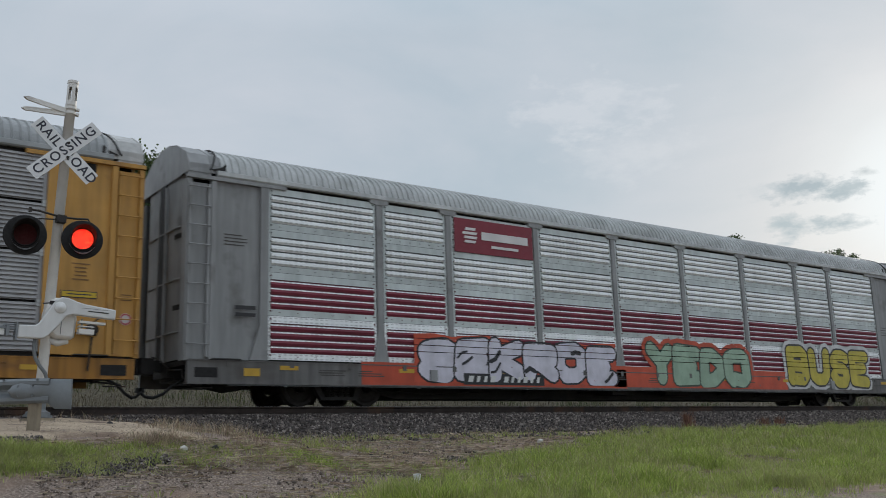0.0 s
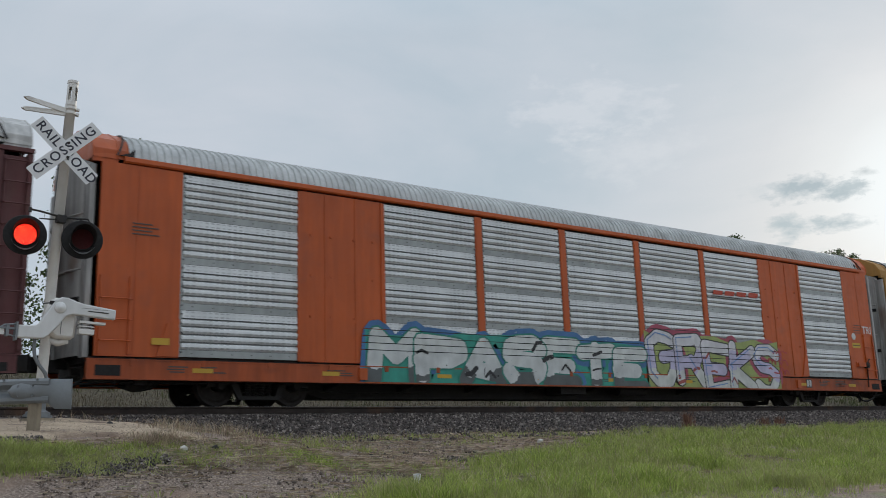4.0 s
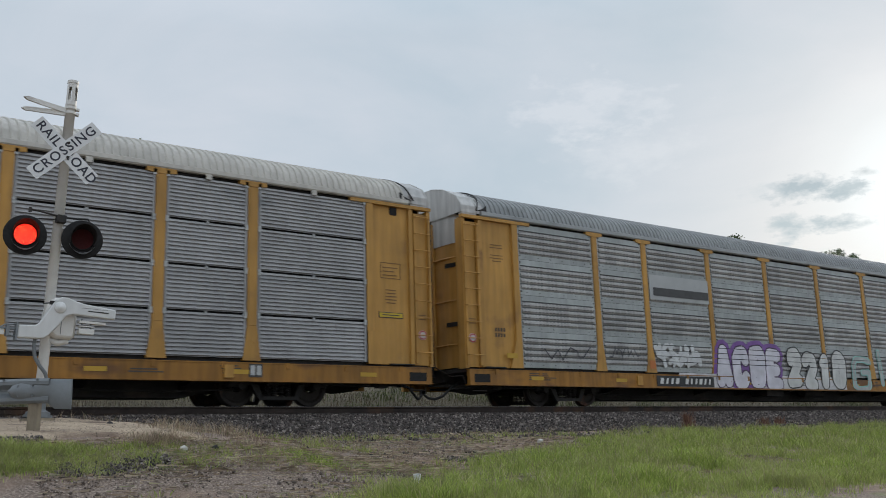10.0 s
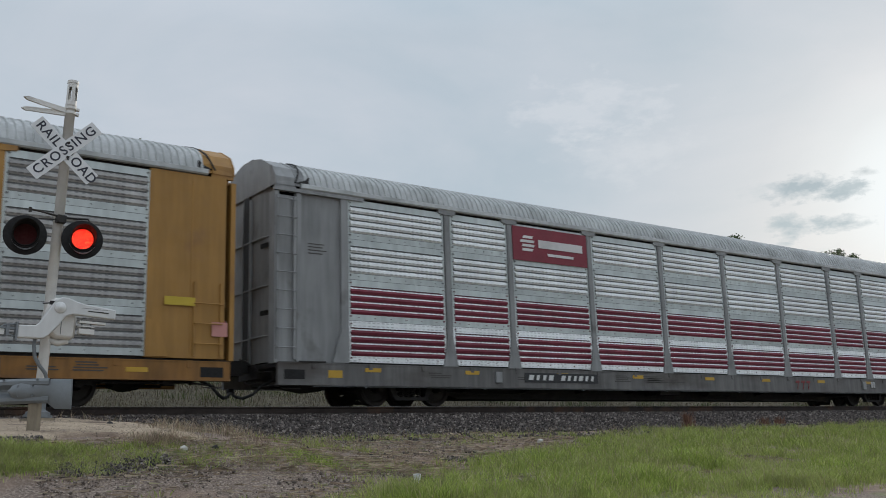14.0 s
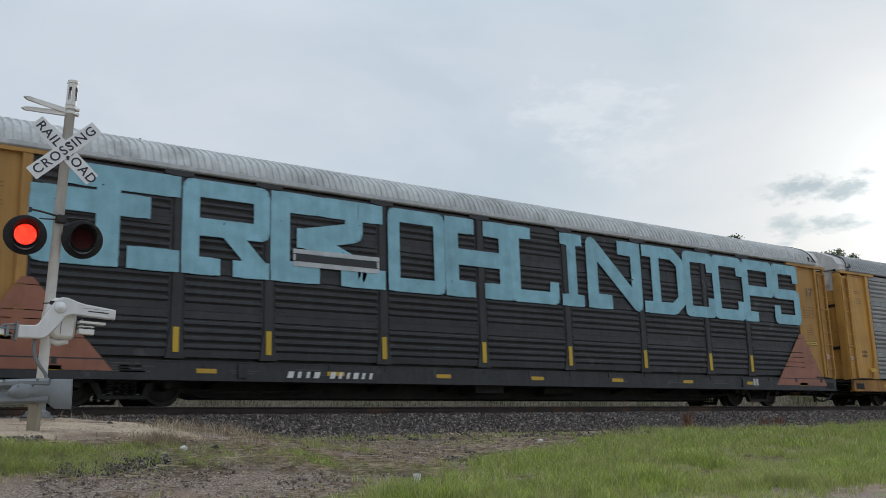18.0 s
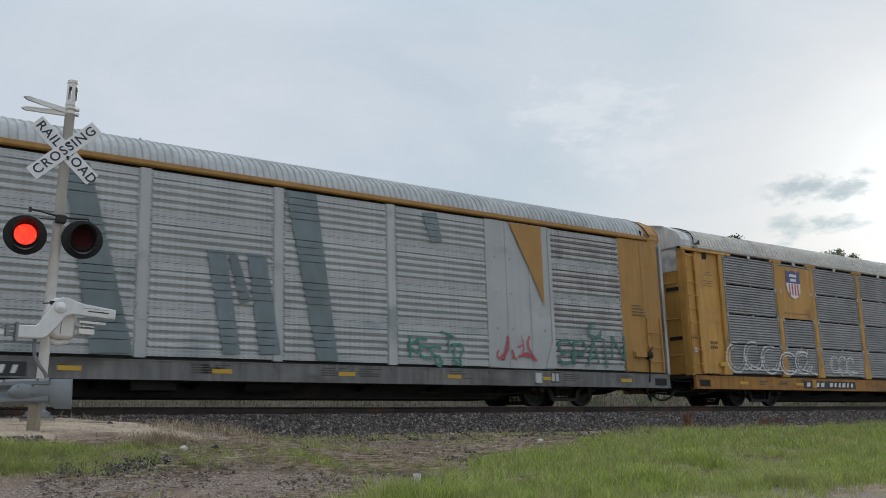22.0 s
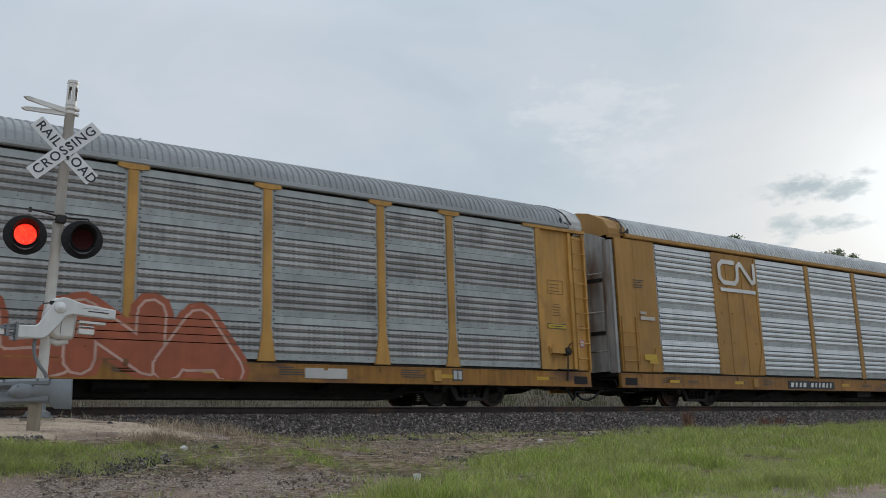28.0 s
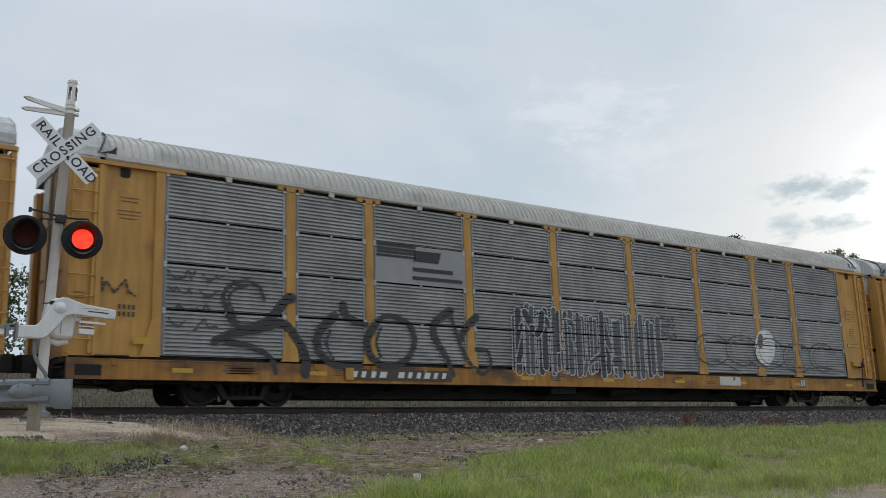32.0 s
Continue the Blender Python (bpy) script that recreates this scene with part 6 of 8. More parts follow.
board(9, -4.32, -1.66, 3.68, 3.84, spray(0.62, 0.63, 0.63, "P"), 0.056, "paint_patch")
smear(9, spray(0.06, 0.13, 0.28, "P"), (-10.79, 1.58), (-10.53, 1.59), (-10.17, 0.79), (-10.47, 0.78))
smear(9, spray(0.55, 0.57, 0.6, "P"), (-10.31, 1.60), (-10.04, 1.62), (-9.68, 0.80), (-9.99, 0.80))
smear(9, spray(0.06, 0.13, 0.28, "P"), (-9.82, 1.63), (-9.54, 1.65), (-9.16, 0.82), (-9.49, 0.81))
smear(9, spray(0.55, 0.57, 0.6, "P"), (-9.30, 1.66), (-9.02, 1.68), (-8.63, 0.83), (-8.97, 0.82))
smear(9, spray(0.06, 0.13, 0.28, "P"), (-8.77, 1.69), (-8.48, 1.71), (-8.09, 0.85), (-8.43, 0.84))
smear(9, spray(0.55, 0.57, 0.6, "P"), (-8.23, 1.72), (-7.92, 1.74), (-7.52, 0.86), (-7.88, 0.85))
smear(9, spray(0.06, 0.13, 0.28, "P"), (-7.66, 1.75), (-7.34, 1.77), (-6.93, 0.88), (-7.30, 0.87))
smear(9, spray(0.55, 0.57, 0.6, "P"), (-7.07, 1.78), (-6.74, 1.80), (-6.32, 0.90), (-6.70, 0.89))
smear(9, spray(0.06, 0.13, 0.28, "P"), (-6.46, 1.82), (-6.12, 1.84), (-5.69, 0.91), (-6.08, 0.90))
smear(9, spray(0.55, 0.57, 0.6, "P"), (-5.82, 1.85), (-5.47, 1.87), (-5.03, 0.93), (-5.44, 0.92))
smear(9, spray(0.4, 0.05, 0.06, "P"), (-5.91, 1.51), (-5.73, 1.52), (-5.40, 0.86), (-5.67, 0.85))
smear(9, spray(0.4, 0.05, 0.06, "P"), (-5.37, 1.53), (-5.18, 1.54), (-4.84, 0.87), (-5.13, 0.87))
smear(9, spray(0.4, 0.05, 0.06, "P"), (-4.81, 1.56), (-4.61, 1.57), (-4.27, 0.89), (-4.56, 0.88))
word(9, "SOBLO", -3.63, -1.65, 1.02, 1.55, spray(0.42, 0.05, 0.08, "P"), spray(0.42, 0.05, 0.08, "P"), None, 0.022, 0.004, None, 0.04, 18)
word(9, "VNOVONTAS", -1.63, 4.10, 0.95, 1.50, spray(0.42, 0.05, 0.08, "P"), spray(0.42, 0.05, 0.08, "P"), None, 0.024, 0.004, None, 0.05, 19)
board(9, -5.37, 7.91, 0.45, 0.62, solid(0.45, 0.45, 0.45), 0.0535, "sill_patch")
ferro_board(10, -7.16, -4.50, 3.70, 4.60)
number_board(10, -6.98, -4.40, 0.56, 0.80, solid(0.02, 0.02, 0.022))
triple(10, 4.58, 5.48, 0.50, 0.78, solid(0.22, 0.03, 0.03))
word(11, "MYD", 1.77, 6.56, 0.60, 1.90, spray(0.64, 0.66, 0.67, "P"), spray(0.02, 0.02, 0.025, "P"), spray(0.16, 0.40, 0.58, "P"), 0.27, 0.09, None, 0.03, 20, True)
scribble(11, -1.68, 1.28, 0.70, 2.19, spray(0.4, 0.05, 0.05, "P"), 3, 0.03, 21)
bars(11, 12.35, 12.98, 1.95, 2.12, solid(0.5, 0.36, 0.03))
bars(11, 13.34, 13.67, 1.36, 1.65, solid(0.55, 0.25, 0.22))
board(11, -12.47, -9.27, 0.52, 2.05, spray(0.04, 0.40, 0.38, "P"), 0.056, "paint_patch")
board(12, -6.94, -4.69, 3.04, 3.42, solid(0.06, 0.06, 0.06))
text_on(13, "17", 12.55, 12.93, 3.62, 3.90, solid(0.05, 0.035, 0.025))
bars(12, -6.75, -6.19, 3.04, 3.38, solid(0.55, 0.55, 0.53), 0.062, 0.4)
bars(12, -6.13, -5.56, 3.05, 3.38, solid(0.55, 0.55, 0.53), 0.062, 0.4)
bars(12, -5.49, -4.90, 3.06, 3.39, solid(0.55, 0.55, 0.53), 0.062, 0.4)
number_board(12, -7.69, -4.65, 0.47, 0.74, solid(0.02, 0.02, 0.022))
bars(12, 5.22, 6.26, 0.57, 0.80, solid(0.5, 0.48, 0.45))
bars(12, -7.37, -7.19, 1.12, 1.36, solid(0.5, 0.15, 0.05))
word(12, "ABOOKA", -4.71, 0.40, 0.91, 1.71, spray(0.6, 0.6, 0.6, "P"), spray(0.45, 0.45, 0.45, "P"), None, 0.11, 0.02, None, 0.03, 22)
bars(12, -5.61, -4.68, 1.28, 1.43, spray(0.6, 0.6, 0.6, "P"))
bars(12, 0.25, 1.24, 1.32, 1.51, spray(0.6, 0.6, 0.6, "P"))
word(12, "ELEKT", 1.55, 6.06, 0.87, 1.87, spray(0.1, 0.26, 0.4, "P"), spray(0.55, 0.58, 0.6, "P"), None, 0.10, 0.045, None, 0.05, 23)
wild(12, -11.40, -9.09, 0.52, 1.56, [spray(0.38, 0.37, 0.35, "P"), spray(0.36, 0.25, 0.06, "P"), spray(0.3, 0.33, 0.34, "P")], spray(0.05, 0.05, 0.05, "P"), None, 24, 0.09, 0.02)
loops(12, -8.58, -6.07, 0.66, 1.72, spray(0.05, 0.05, 0.05, "P"), 0.025, 3, 25)
wild(12, -8.52, -6.33, 0.78, 1.50, [spray(0.45, 0.44, 0.42, "P")], spray(0.4, 0.4, 0.38, "P"), None, 26, 0.05, 0.01)
scribble(12, 7.50, 12.06, 1.12, 1.80, spray(0.42, 0.42, 0.42, "P"), 1, 0.02, 27)
word(13, "E", -12.03, -9.25, 2.60, 4.60, spray(0.22, 0.43, 0.51, "S"), spray(0.17, 0.36, 0.43, "S"), None, 0.220, 0.012, None, 0.0, 28, True, None, None, None, 0.85)
word(13, "R", -9.13, -7.27, 2.60, 4.60, spray(0.22, 0.43, 0.51, "S"), spray(0.17, 0.36, 0.43, "S"), None, 0.176, 0.012, None, 0.0, 28, True, None, None, None, 0.85)
word(13, "K", -7.17, -4.35, 2.60, 4.60, spray(0.22, 0.43, 0.51, "S"), spray(0.17, 0.36, 0.43, "S"), None, 0.220, 0.012, None, 0.0, 28, True, None, None, None, 0.85)
word(13, "O", -4.19, -2.62, 2.60, 4.60, spray(0.22, 0.43, 0.51, "S"), spray(0.17, 0.36, 0.43, "S"), None, 0.155, 0.012, None, 0.0, 28, True, None, None, None, 0.85)
word(13, "H", -2.54, -0.51, 2.60, 4.60, spray(0.22, 0.43, 0.51, "S"), spray(0.17, 0.36, 0.43, "S"), None, 0.194, 0.012, None, 0.0, 28, True, None, None, None, 0.85)
word(13, "L", -0.48, 1.12, 2.60, 4.60, spray(0.22, 0.43, 0.51, "S"), spray(0.17, 0.36, 0.43, "S"), None, 0.155, 0.012, None, 0.0, 28, True, None, None, None, 0.85)
word(13, "I", 1.12, 2.21, 2.60, 4.60, spray(0.22, 0.43, 0.51, "S"), spray(0.17, 0.36, 0.43, "S"), None, 0.155, 0.012, None, 0.0, 28, True, None, None, None, 0.85)
word(13, "N", 2.26, 4.35, 2.60, 4.60, spray(0.22, 0.43, 0.51, "S"), spray(0.17, 0.36, 0.43, "S"), None, 0.198, 0.012, None, 0.0, 28, True, None, None, None, 0.85)
word(13, "D", 4.50, 6.26, 2.60, 4.60, spray(0.22, 0.43, 0.51, "S"), spray(0.17, 0.36, 0.43, "S"), None, 0.167, 0.012, None, 0.0, 28, True, None, None, None, 0.85)
word(13, "C", 6.29, 7.62, 2.60, 4.60, spray(0.22, 0.43, 0.51, "S"), spray(0.17, 0.36, 0.43, "S"), None, 0.155, 0.012, None, 0.0, 28, True, None, None, None, 0.85)
word(13, "C", 7.65, 9.07, 2.60, 4.60, spray(0.22, 0.43, 0.51, "S"), spray(0.17, 0.36, 0.43, "S"), None, 0.155, 0.012, None, 0.0, 28, True, None, None, None, 0.85)
word(13, "P", 9.11, 10.67, 2.60, 4.60, spray(0.22, 0.43, 0.51, "S"), spray(0.17, 0.36, 0.43, "S"), None, 0.155, 0.012, None, 0.0, 28, True, None, None, None, 0.85)
word(13, "S", 10.71, 12.08, 2.60, 4.60, spray(0.22, 0.43, 0.51, "S"), spray(0.17, 0.36, 0.43, "S"), None, 0.155, 0.012, None, 0.0, 28, True, None, None, None, 0.85)
number_board(13, -6.91, -4.54, 0.50, 0.75)
board(13, -6.66, -4.46, 2.97, 3.35, spray(0.5, 0.52, 0.53, "P"), 0.072, "paint_patch")
bars(13, -6.60, -4.53, 3.08, 3.24, solid(0.02, 0.02, 0.022), 0.078)
black_car_extras(13)
board(14, -9.00, -7.22, 2.77, 4.57, YEL, 0.046)
shield(14, -8.10, 3.86, 0.66, 0.80, solid(0.06, 0.07, 0.2), solid(0.66, 0.66, 0.66), solid(0.42, 0.06, 0.07))
text_on(14, "BUILDING AMERICA", -8.95, -7.31, 3.08, 3.20, solid(0.1, 0.05, 0.02))
number_board(14, -8.12, -5.17, 0.32, 0.63, solid(0.02, 0.02, 0.022))
word(14, "JEP", -11.90, -8.84, 0.30, 1.73, [spray(0.34, 0.46, 0.1, "Y"), spray(0.4, 0.52, 0.56, "Y"), spray(0.12, 0.4, 0.5, "Y")], spray(0.18, 0.12, 0.36, "Y"), spray(0.28, 0.4, 0.56, "Y"), 0.27, 0.06, None, 0.06, 30, False, spray(0.24, 0.12, 0.34, "Y"), spray(0.25, 0.5, 0.6, "Y"), spray(0.2, 0.1, 0.32, "Y"), 0.6)
loops(14, -8.90, -7.71, 0.89, 1.72, spray(0.06, 0.06, 0.07, "Y"), 0.018, 4, 31)
word(14, "SBR", -8.04, -3.44, 0.35, 1.85, [spray(0.22, 0.22, 0.225, "Y"), spray(0.1, 0.1, 0.105, "Y"), spray(0.05, 0.04, 0.04, "Y")], spray(0.4, 0.4, 0.41, "Y"), None, 0.2, 0.022, None, 0.06, 32, False, None, None, spray(0.025, 0.025, 0.03, "Y"), 0.7)
loops(14, -7.84, -3.67, 0.74, 1.83, spray(0.03, 0.03, 0.035, "Y"), 0.022, 3, 84)
word(14, "SENERE", -2.37, 4.69, 0.35, 1.89, [spray(0.2, 0.2, 0.2, "Y"), spray(0.16, 0.16, 0.165, "Y"), spray(0.03, 0.03, 0.03, "Y")], spray(0.58, 0.58, 0.58, "Y"), spray(0.26, 0.2, 0.2, "Y"), 0.14, 0.03, None, 0.08, 33, False, None, spray(0.55, 0.55, 0.55, "Y"), spray(0.03, 0.03, 0.03, "Y"), 0.6)
wild(14, -2.46, 4.82, 0.43, 1.79, [spray(0.13, 0.13, 0.135, "Y"), spray(0.22, 0.22, 0.22, "Y"), spray(0.04, 0.04, 0.04, "Y")], spray(0.56, 0.56, 0.56, "Y"), None, 85, 0.045, 0.016)
word(14, "AZULEP", 5.47, 12.07, 0.35, 2.04, [spray(0.34, 0.5, 0.16, "Y"), spray(0.56, 0.6, 0.58, "Y"), spray(0.1, 0.36, 0.46, "Y")], spray(0.02, 0.02, 0.025, "Y"), spray(0.2, 0.09, 0.32, "Y"), 0.21, 0.06, None, 0.06, 35, False, spray(0.26, 0.1, 0.05, "Y"), None, None, 0.7)
board(15, -8.95, -7.05, 2.81, 4.55, YEL, 0.046)
shield(15, -8.04, 3.96, 0.78, 0.95, solid(0.06, 0.07, 0.2), solid(0.66, 0.66, 0.66), solid(0.42, 0.06, 0.07))
text_on(15, "BUILDING AMERICA", -8.72, -7.25, 2.97, 3.00, solid(0.1, 0.05, 0.02))
number_board(15, -8.06, -4.99, 0.53, 0.78, solid(0.02, 0.02, 0.022))
loops(15, -11.9, -9.3, 0.97, 1.95, spray(0.58, 0.58, 0.58, "Y"), 0.030, 3, 36)
loops(15, -9.2, -7.5, 0.97, 1.75, spray(0.58, 0.58, 0.58, "Y"), 0.028, 2, 39)
scribble(15, -8.3, -7.6, 1.05, 1.95, spray(0.58, 0.58, 0.58, "Y"), 2, 0.022, 37)
loops(15, -6.34, -4.90, 1.02, 1.65, spray(0.58, 0.58, 0.58, "Y"), 0.026, 3, 38)
bars(15, -2.75, -2.65, 1.08, 1.52, spray(0.55, 0.55, 0.55, "Y"))
bars(15, -2.82, -2.57, 0.94, 1.10, spray(0.55, 0.55, 0.55, "Y"))
triple(15, 5.59, 6.48, 0.55, 0.85, solid(0.25, 0.04, 0.02))
smear(16, spray(0.15, 0.19, 0.2, "P"), (-5.04, 4.37), (-4.17, 4.49), (-3.78, 1.14), (-4.30, 1.36))
smear(16, spray(0.15, 0.19, 0.2, "P"), (-2.81, 4.58), (-2.32, 4.61), (-1.35, 0.97), (-2.15, 0.95))
smear(16, spray(0.15, 0.19, 0.2, "P"), (1.85, 4.64), (2.60, 4.65), (3.13, 0.95), (2.62, 0.94))
smear(16, spray(0.15, 0.19, 0.2, "P"), (-7.96, 4.65), (-6.97, 4.75), (-6.20, 0.84), (-7.05, 0.81))
smear(16, spray(0.15, 0.19, 0.2, "P"), (0.08, 3.14), (0.49, 3.15), (0.84, 1.03), (0.47, 1.02))
smear(16, spray(0.15, 0.19, 0.2, "P"), (0.54, 3.13), (0.73, 3.13), (1.06, 2.13), (0.82, 2.04))
smear(16, spray(0.15, 0.19, 0.2, "P"), (0.97, 3.15), (1.39, 3.14), (1.75, 1.05), (1.26, 1.04))
smear(16, spray(0.15, 0.19, 0.2, "P"), (5.46, 4.58), (5.90, 4.63), (6.06, 3.92), (5.72, 3.89))
smear(16, spray(0.15, 0.19, 0.2, "P"), (-11.90, 4.61), (-11.57, 4.62), (-10.85, 1.28), (-11.26, 2.19))
smear(16, spray(0.15, 0.19, 0.2, "P"), (-8.22, 4.67), (-7.72, 4.67), (-7.23, 2.41), (-7.81, 0.85))
number_board(16, -5.82, -3.23, 0.49, 0.76, solid(0.02, 0.02, 0.022))
smear(16, solid(0.36, 0.19, 0.045), (8.20, 4.66), (9.30, 4.66), (9.30, 2.55), (9.05, 3.10))
word(16, "SPAIN", 9.72, 12.18, 1.12, 1.78, spray(0.05, 0.16, 0.13, "S"), spray(0.05, 0.16, 0.13, "S"), None, 0.030, 0.004, None, 0.06, 39)
loops(16, 10.85, 11.29, 1.74, 2.19, spray(0.05, 0.16, 0.13, "S"), 0.028, 1, 40)
word(16, "KESTO", 4.97, 6.57, 1.09, 1.57, spray(0.05, 0.20, 0.15, "S"), spray(0.05, 0.20, 0.15, "S"), None, 0.024, 0.004, None, 0.08, 38)
wild(16, 7.54, 8.79, 1.06, 1.78, [spray(0.42, 0.06, 0.08, "S")], spray(0.42, 0.06, 0.08, "S"), None, 37, 0.018, 0.004)
scribble(16, -6.17, -4.99, 0.99, 1.62, spray(0.06, 0.06, 0.06, "P"), 2, 0.016, 40)
scribble(16, -8.25, -7.10, 0.76, 1.20, spray(0.06, 0.06, 0.06, "P"), 1, 0.016, 41)
scribble(16, -13.29, -12.55, 3.09, 3.47, spray(0.5, 0.42, 0.3, "P"), 1, 0.014, 42)
scribble(16, -12.81, -12.18, 2.41, 2.86, spray(0.05, 0.05, 0.04, "P"), 2, 0.014, 43)
ferro_board(17, -7.17, -4.48, 3.79, 4.61)
number_board(17, -7.17, -4.62, 0.53, 0.77, solid(0.02, 0.02, 0.022))
scribble(17, -11.06, -8.99, 1.21, 1.47, spray(0.1, 0.07, 0.1, "P"), 1, 0.022, 44)
scribble(17, -8.92, -7.09, 0.96, 1.57, spray(0.1, 0.07, 0.1, "P"), 2, 0.018, 45)
bars(17, -6.85, -6.21, 1.67, 1.78, spray(0.05, 0.05, 0.06, "P"))
scribble(17, 10.46, 11.94, 1.28, 1.81, spray(0.08, 0.05, 0.08, "P"), 2, 0.018, 46)
bars(17, -7.41, -7.19, 1.13, 1.38, solid(0.6, 0.16, 0.04))
scribble(17, 10.44, 11.86, 1.18, 1.77, spray(0.04, 0.03, 0.05, "P"), 2, 0.024, 47)
bars(18, -6.56, -6.07, 3.14, 3.54, solid(0.5, 0.3, 0.03), 0.064, 0.12)
bars(18, -6.60, -6.03, 3.11, 3.58, solid(0.04, 0.05, 0.1), 0.058, 0.12)
bars(18, -6.01, -5.50, 3.13, 3.54, solid(0.5, 0.3, 0.03), 0.064, 0.12)
bars(18, -6.05, -5.46, 3.09, 3.57, solid(0.04, 0.05, 0.1), 0.058, 0.12)
bars(18, -5.44, -4.92, 3.12, 3.53, solid(0.5, 0.3, 0.03), 0.064, 0.12)
bars(18, -5.49, -4.88, 3.08, 3.57, solid(0.04, 0.05, 0.1), 0.058, 0.12)
bars(18, -6.59, -4.88, 2.94, 2.94, solid(0.5, 0.3, 0.03))
number_board(18, -6.98, -4.79, 0.60, 0.78, solid(0.16, 0.04, 0.04))
word(18, "PAOKE", -11.69, -7.11, 0.40, 1.73, [spray(0.55, 0.47, 0.34, "P"), spray(0.5, 0.44, 0.36, "P"), spray(0.44, 0.36, 0.26, "P")], spray(0.03, 0.06, 0.045, "P"), spray(0.05, 0.2, 0.14, "P"), 0.2, 0.05, None, 0.07, 48, False, spray(0.04, 0.14, 0.1, "P"), spray(0.6, 0.6, 0.55, "P"), spray(0.05, 0.12, 0.08, "P"), 0.6)
word(18, "SOWSO", -4.55, 0.86, 0.47, 1.85, [spray(0.44, 0.43, 0.45, "P"), spray(0.4, 0.38, 0.42, "P")], spray(0.16, 0.14, 0.17, "P"), None, 0.19, 0.03, None, 0.06, 49, False, None, spray(0.55, 0.55, 0.56, "P"), spray(0.2, 0.18, 0.2, "P"), 0.6)
for letters, xa, xb, tone in (("E", 1.53, 2.85, (0.40, 0.47, 0.26)), ("3", 2.80, 3.95, (0.52, 0.26, 0.30)), ("ER", 3.90, 6.16, (0.40, 0.50, 0.34))):
    word(18, letters, xa, xb, 0.47, 1.87, spray(*tone, "P"), spray(0.03, 0.05, 0.03, "P"), spray(0.14, 0.22, 0.11, "P"), 0.20, 0.05, spray(0.46, 0.50, 0.42, "P"), 0.06, 50, False, None, spray(0.6, 0.6, 0.55, "P"), None, 0.6)
word(18, "RUE", 6.23, 9.51, 0.47, 1.95, [spray(0.42, 0.20, 0.34, "P"), spray(0.46, 0.14, 0.18, "P")], spray(0.12, 0.16, 0.40, "P"), spray(0.42, 0.46, 0.58, "P"), 0.19, 0.04, None, 0.06, 51, False, None, spray(0.6, 0.6, 0.62, "P"), None, 0.5)
loops(18, 10.09, 10.67, 1.44, 1.89, spray(0.05, 0.25, 0.15, "P"), 0.02, 1, 52)
wild(18, -12.08, -11.44, 0.77, 1.91, [spray(0.06, 0.32, 0.22, "P")], spray(0.05, 0.2, 0.15, "P"), None, 53, 0.08, 0.02)
bars(18, 0.95, 1.24, 0.95, 1.31, spray(0.05, 0.05, 0.05, "P"))
swoosh(19, -9.07, -7.32, 3.76, 4.42)
bars(19, -9.07, -7.30, 3.48, 3.59, solid(0.62, 0.62, 0.6))
number_board(19, -6.07, -3.47, 0.51, 0.77, solid(0.02, 0.02, 0.022))
bars(19, -12.79, -12.55, 2.54, 2.62, solid(0.5, 0.45, 0.4))
bars(19, -12.79, -12.21, 2.38, 2.48, solid(0.5, 0.45, 0.4))
bars(19, -12.75, -12.24, 1.24, 1.41, solid(0.5, 0.33, 0.03))
bars(20, -7.09, -4.55, 3.10, 3.32, solid(0.05, 0.05, 0.05))
word(20, "HOUMS", -7.55, -1.57, 0.46, 2.05, spray(0.10, 0.095, 0.10, "P"), spray(0.6, 0.6, 0.6, "P"), spray(0.07, 0.07, 0.075, "P"), 0.20, 0.05, None, 0.05, 54, False, None, None, None, 0.6)
word(20, "UNA", -1.34, 3.62, 0.47, 1.98, spray(0.34, 0.085, 0.035, "P"), spray(0.55, 0.35, 0.28, "P"), spray(0.34, 0.085, 0.035, "P"), 0.26, 0.05, None, 0.05, 55, False, None, None, None, 0.6)
wild(20, -11.79, -9.42, 1.00, 1.70, [spray(0.16, 0.34, 0.42, "P"), spray(0.3, 0.42, 0.46, "P")], spray(0.2, 0.36, 0.42, "P"), None, 56, 0.05, 0.01)
number_board(20, -7.07, -4.69, 0.52, 0.78)
bars(20, 5.17, 6.20, 0.56, 0.78, solid(0.5, 0.48, 0.45))
board(21, -7.23, -4.56, 2.87, 3.62, solid(0.52, 0.2, 0.22))
bars(21, -6.97, -4.78, 3.36, 3.38, solid(0.62, 0.5, 0.5))
bars(21, -6.97, -5.38, 2.97, 3.07, solid(0.62, 0.5, 0.5))
number_board(21, -7.30, -4.65, 0.54, 0.78, solid(0.02, 0.02, 0.022))
for letters, xa, xb, tones in (("ES", -4.38, -2.25, ((0.07, 0.42, 0.35), (0.05, 0.34, 0.30), (0.03, 0.20, 0.22))), ("U", -2.35, -1.25, ((0.40, 0.13, 0.12), (0.36, 0.10, 0.09), (0.30, 0.08, 0.08))), ("RS", -1.35, 0.58, ((0.07, 0.42, 0.35), (0.05, 0.34, 0.30), (0.03, 0.20, 0.22)))):
    word(21, letters, xa, xb, 0.87, 2.22, [spray(*tone, "P") for tone in tones], spray(0.015, 0.02, 0.02, "P"), spray(0.015, 0.02, 0.02, "P") if letters != "U" else None, 0.22, 0.05, None, 0.08, 57 + len(letters), False, None, spray(0.55, 0.6, 0.58, "P"), spray(0.02, 0.03, 0.03, "P"), 0.5)
board(21, -4.44, 1.13, 0.47, 0.85, spray(0.5, 0.44, 0.42, "P"), 0.0555, "paint_patch")
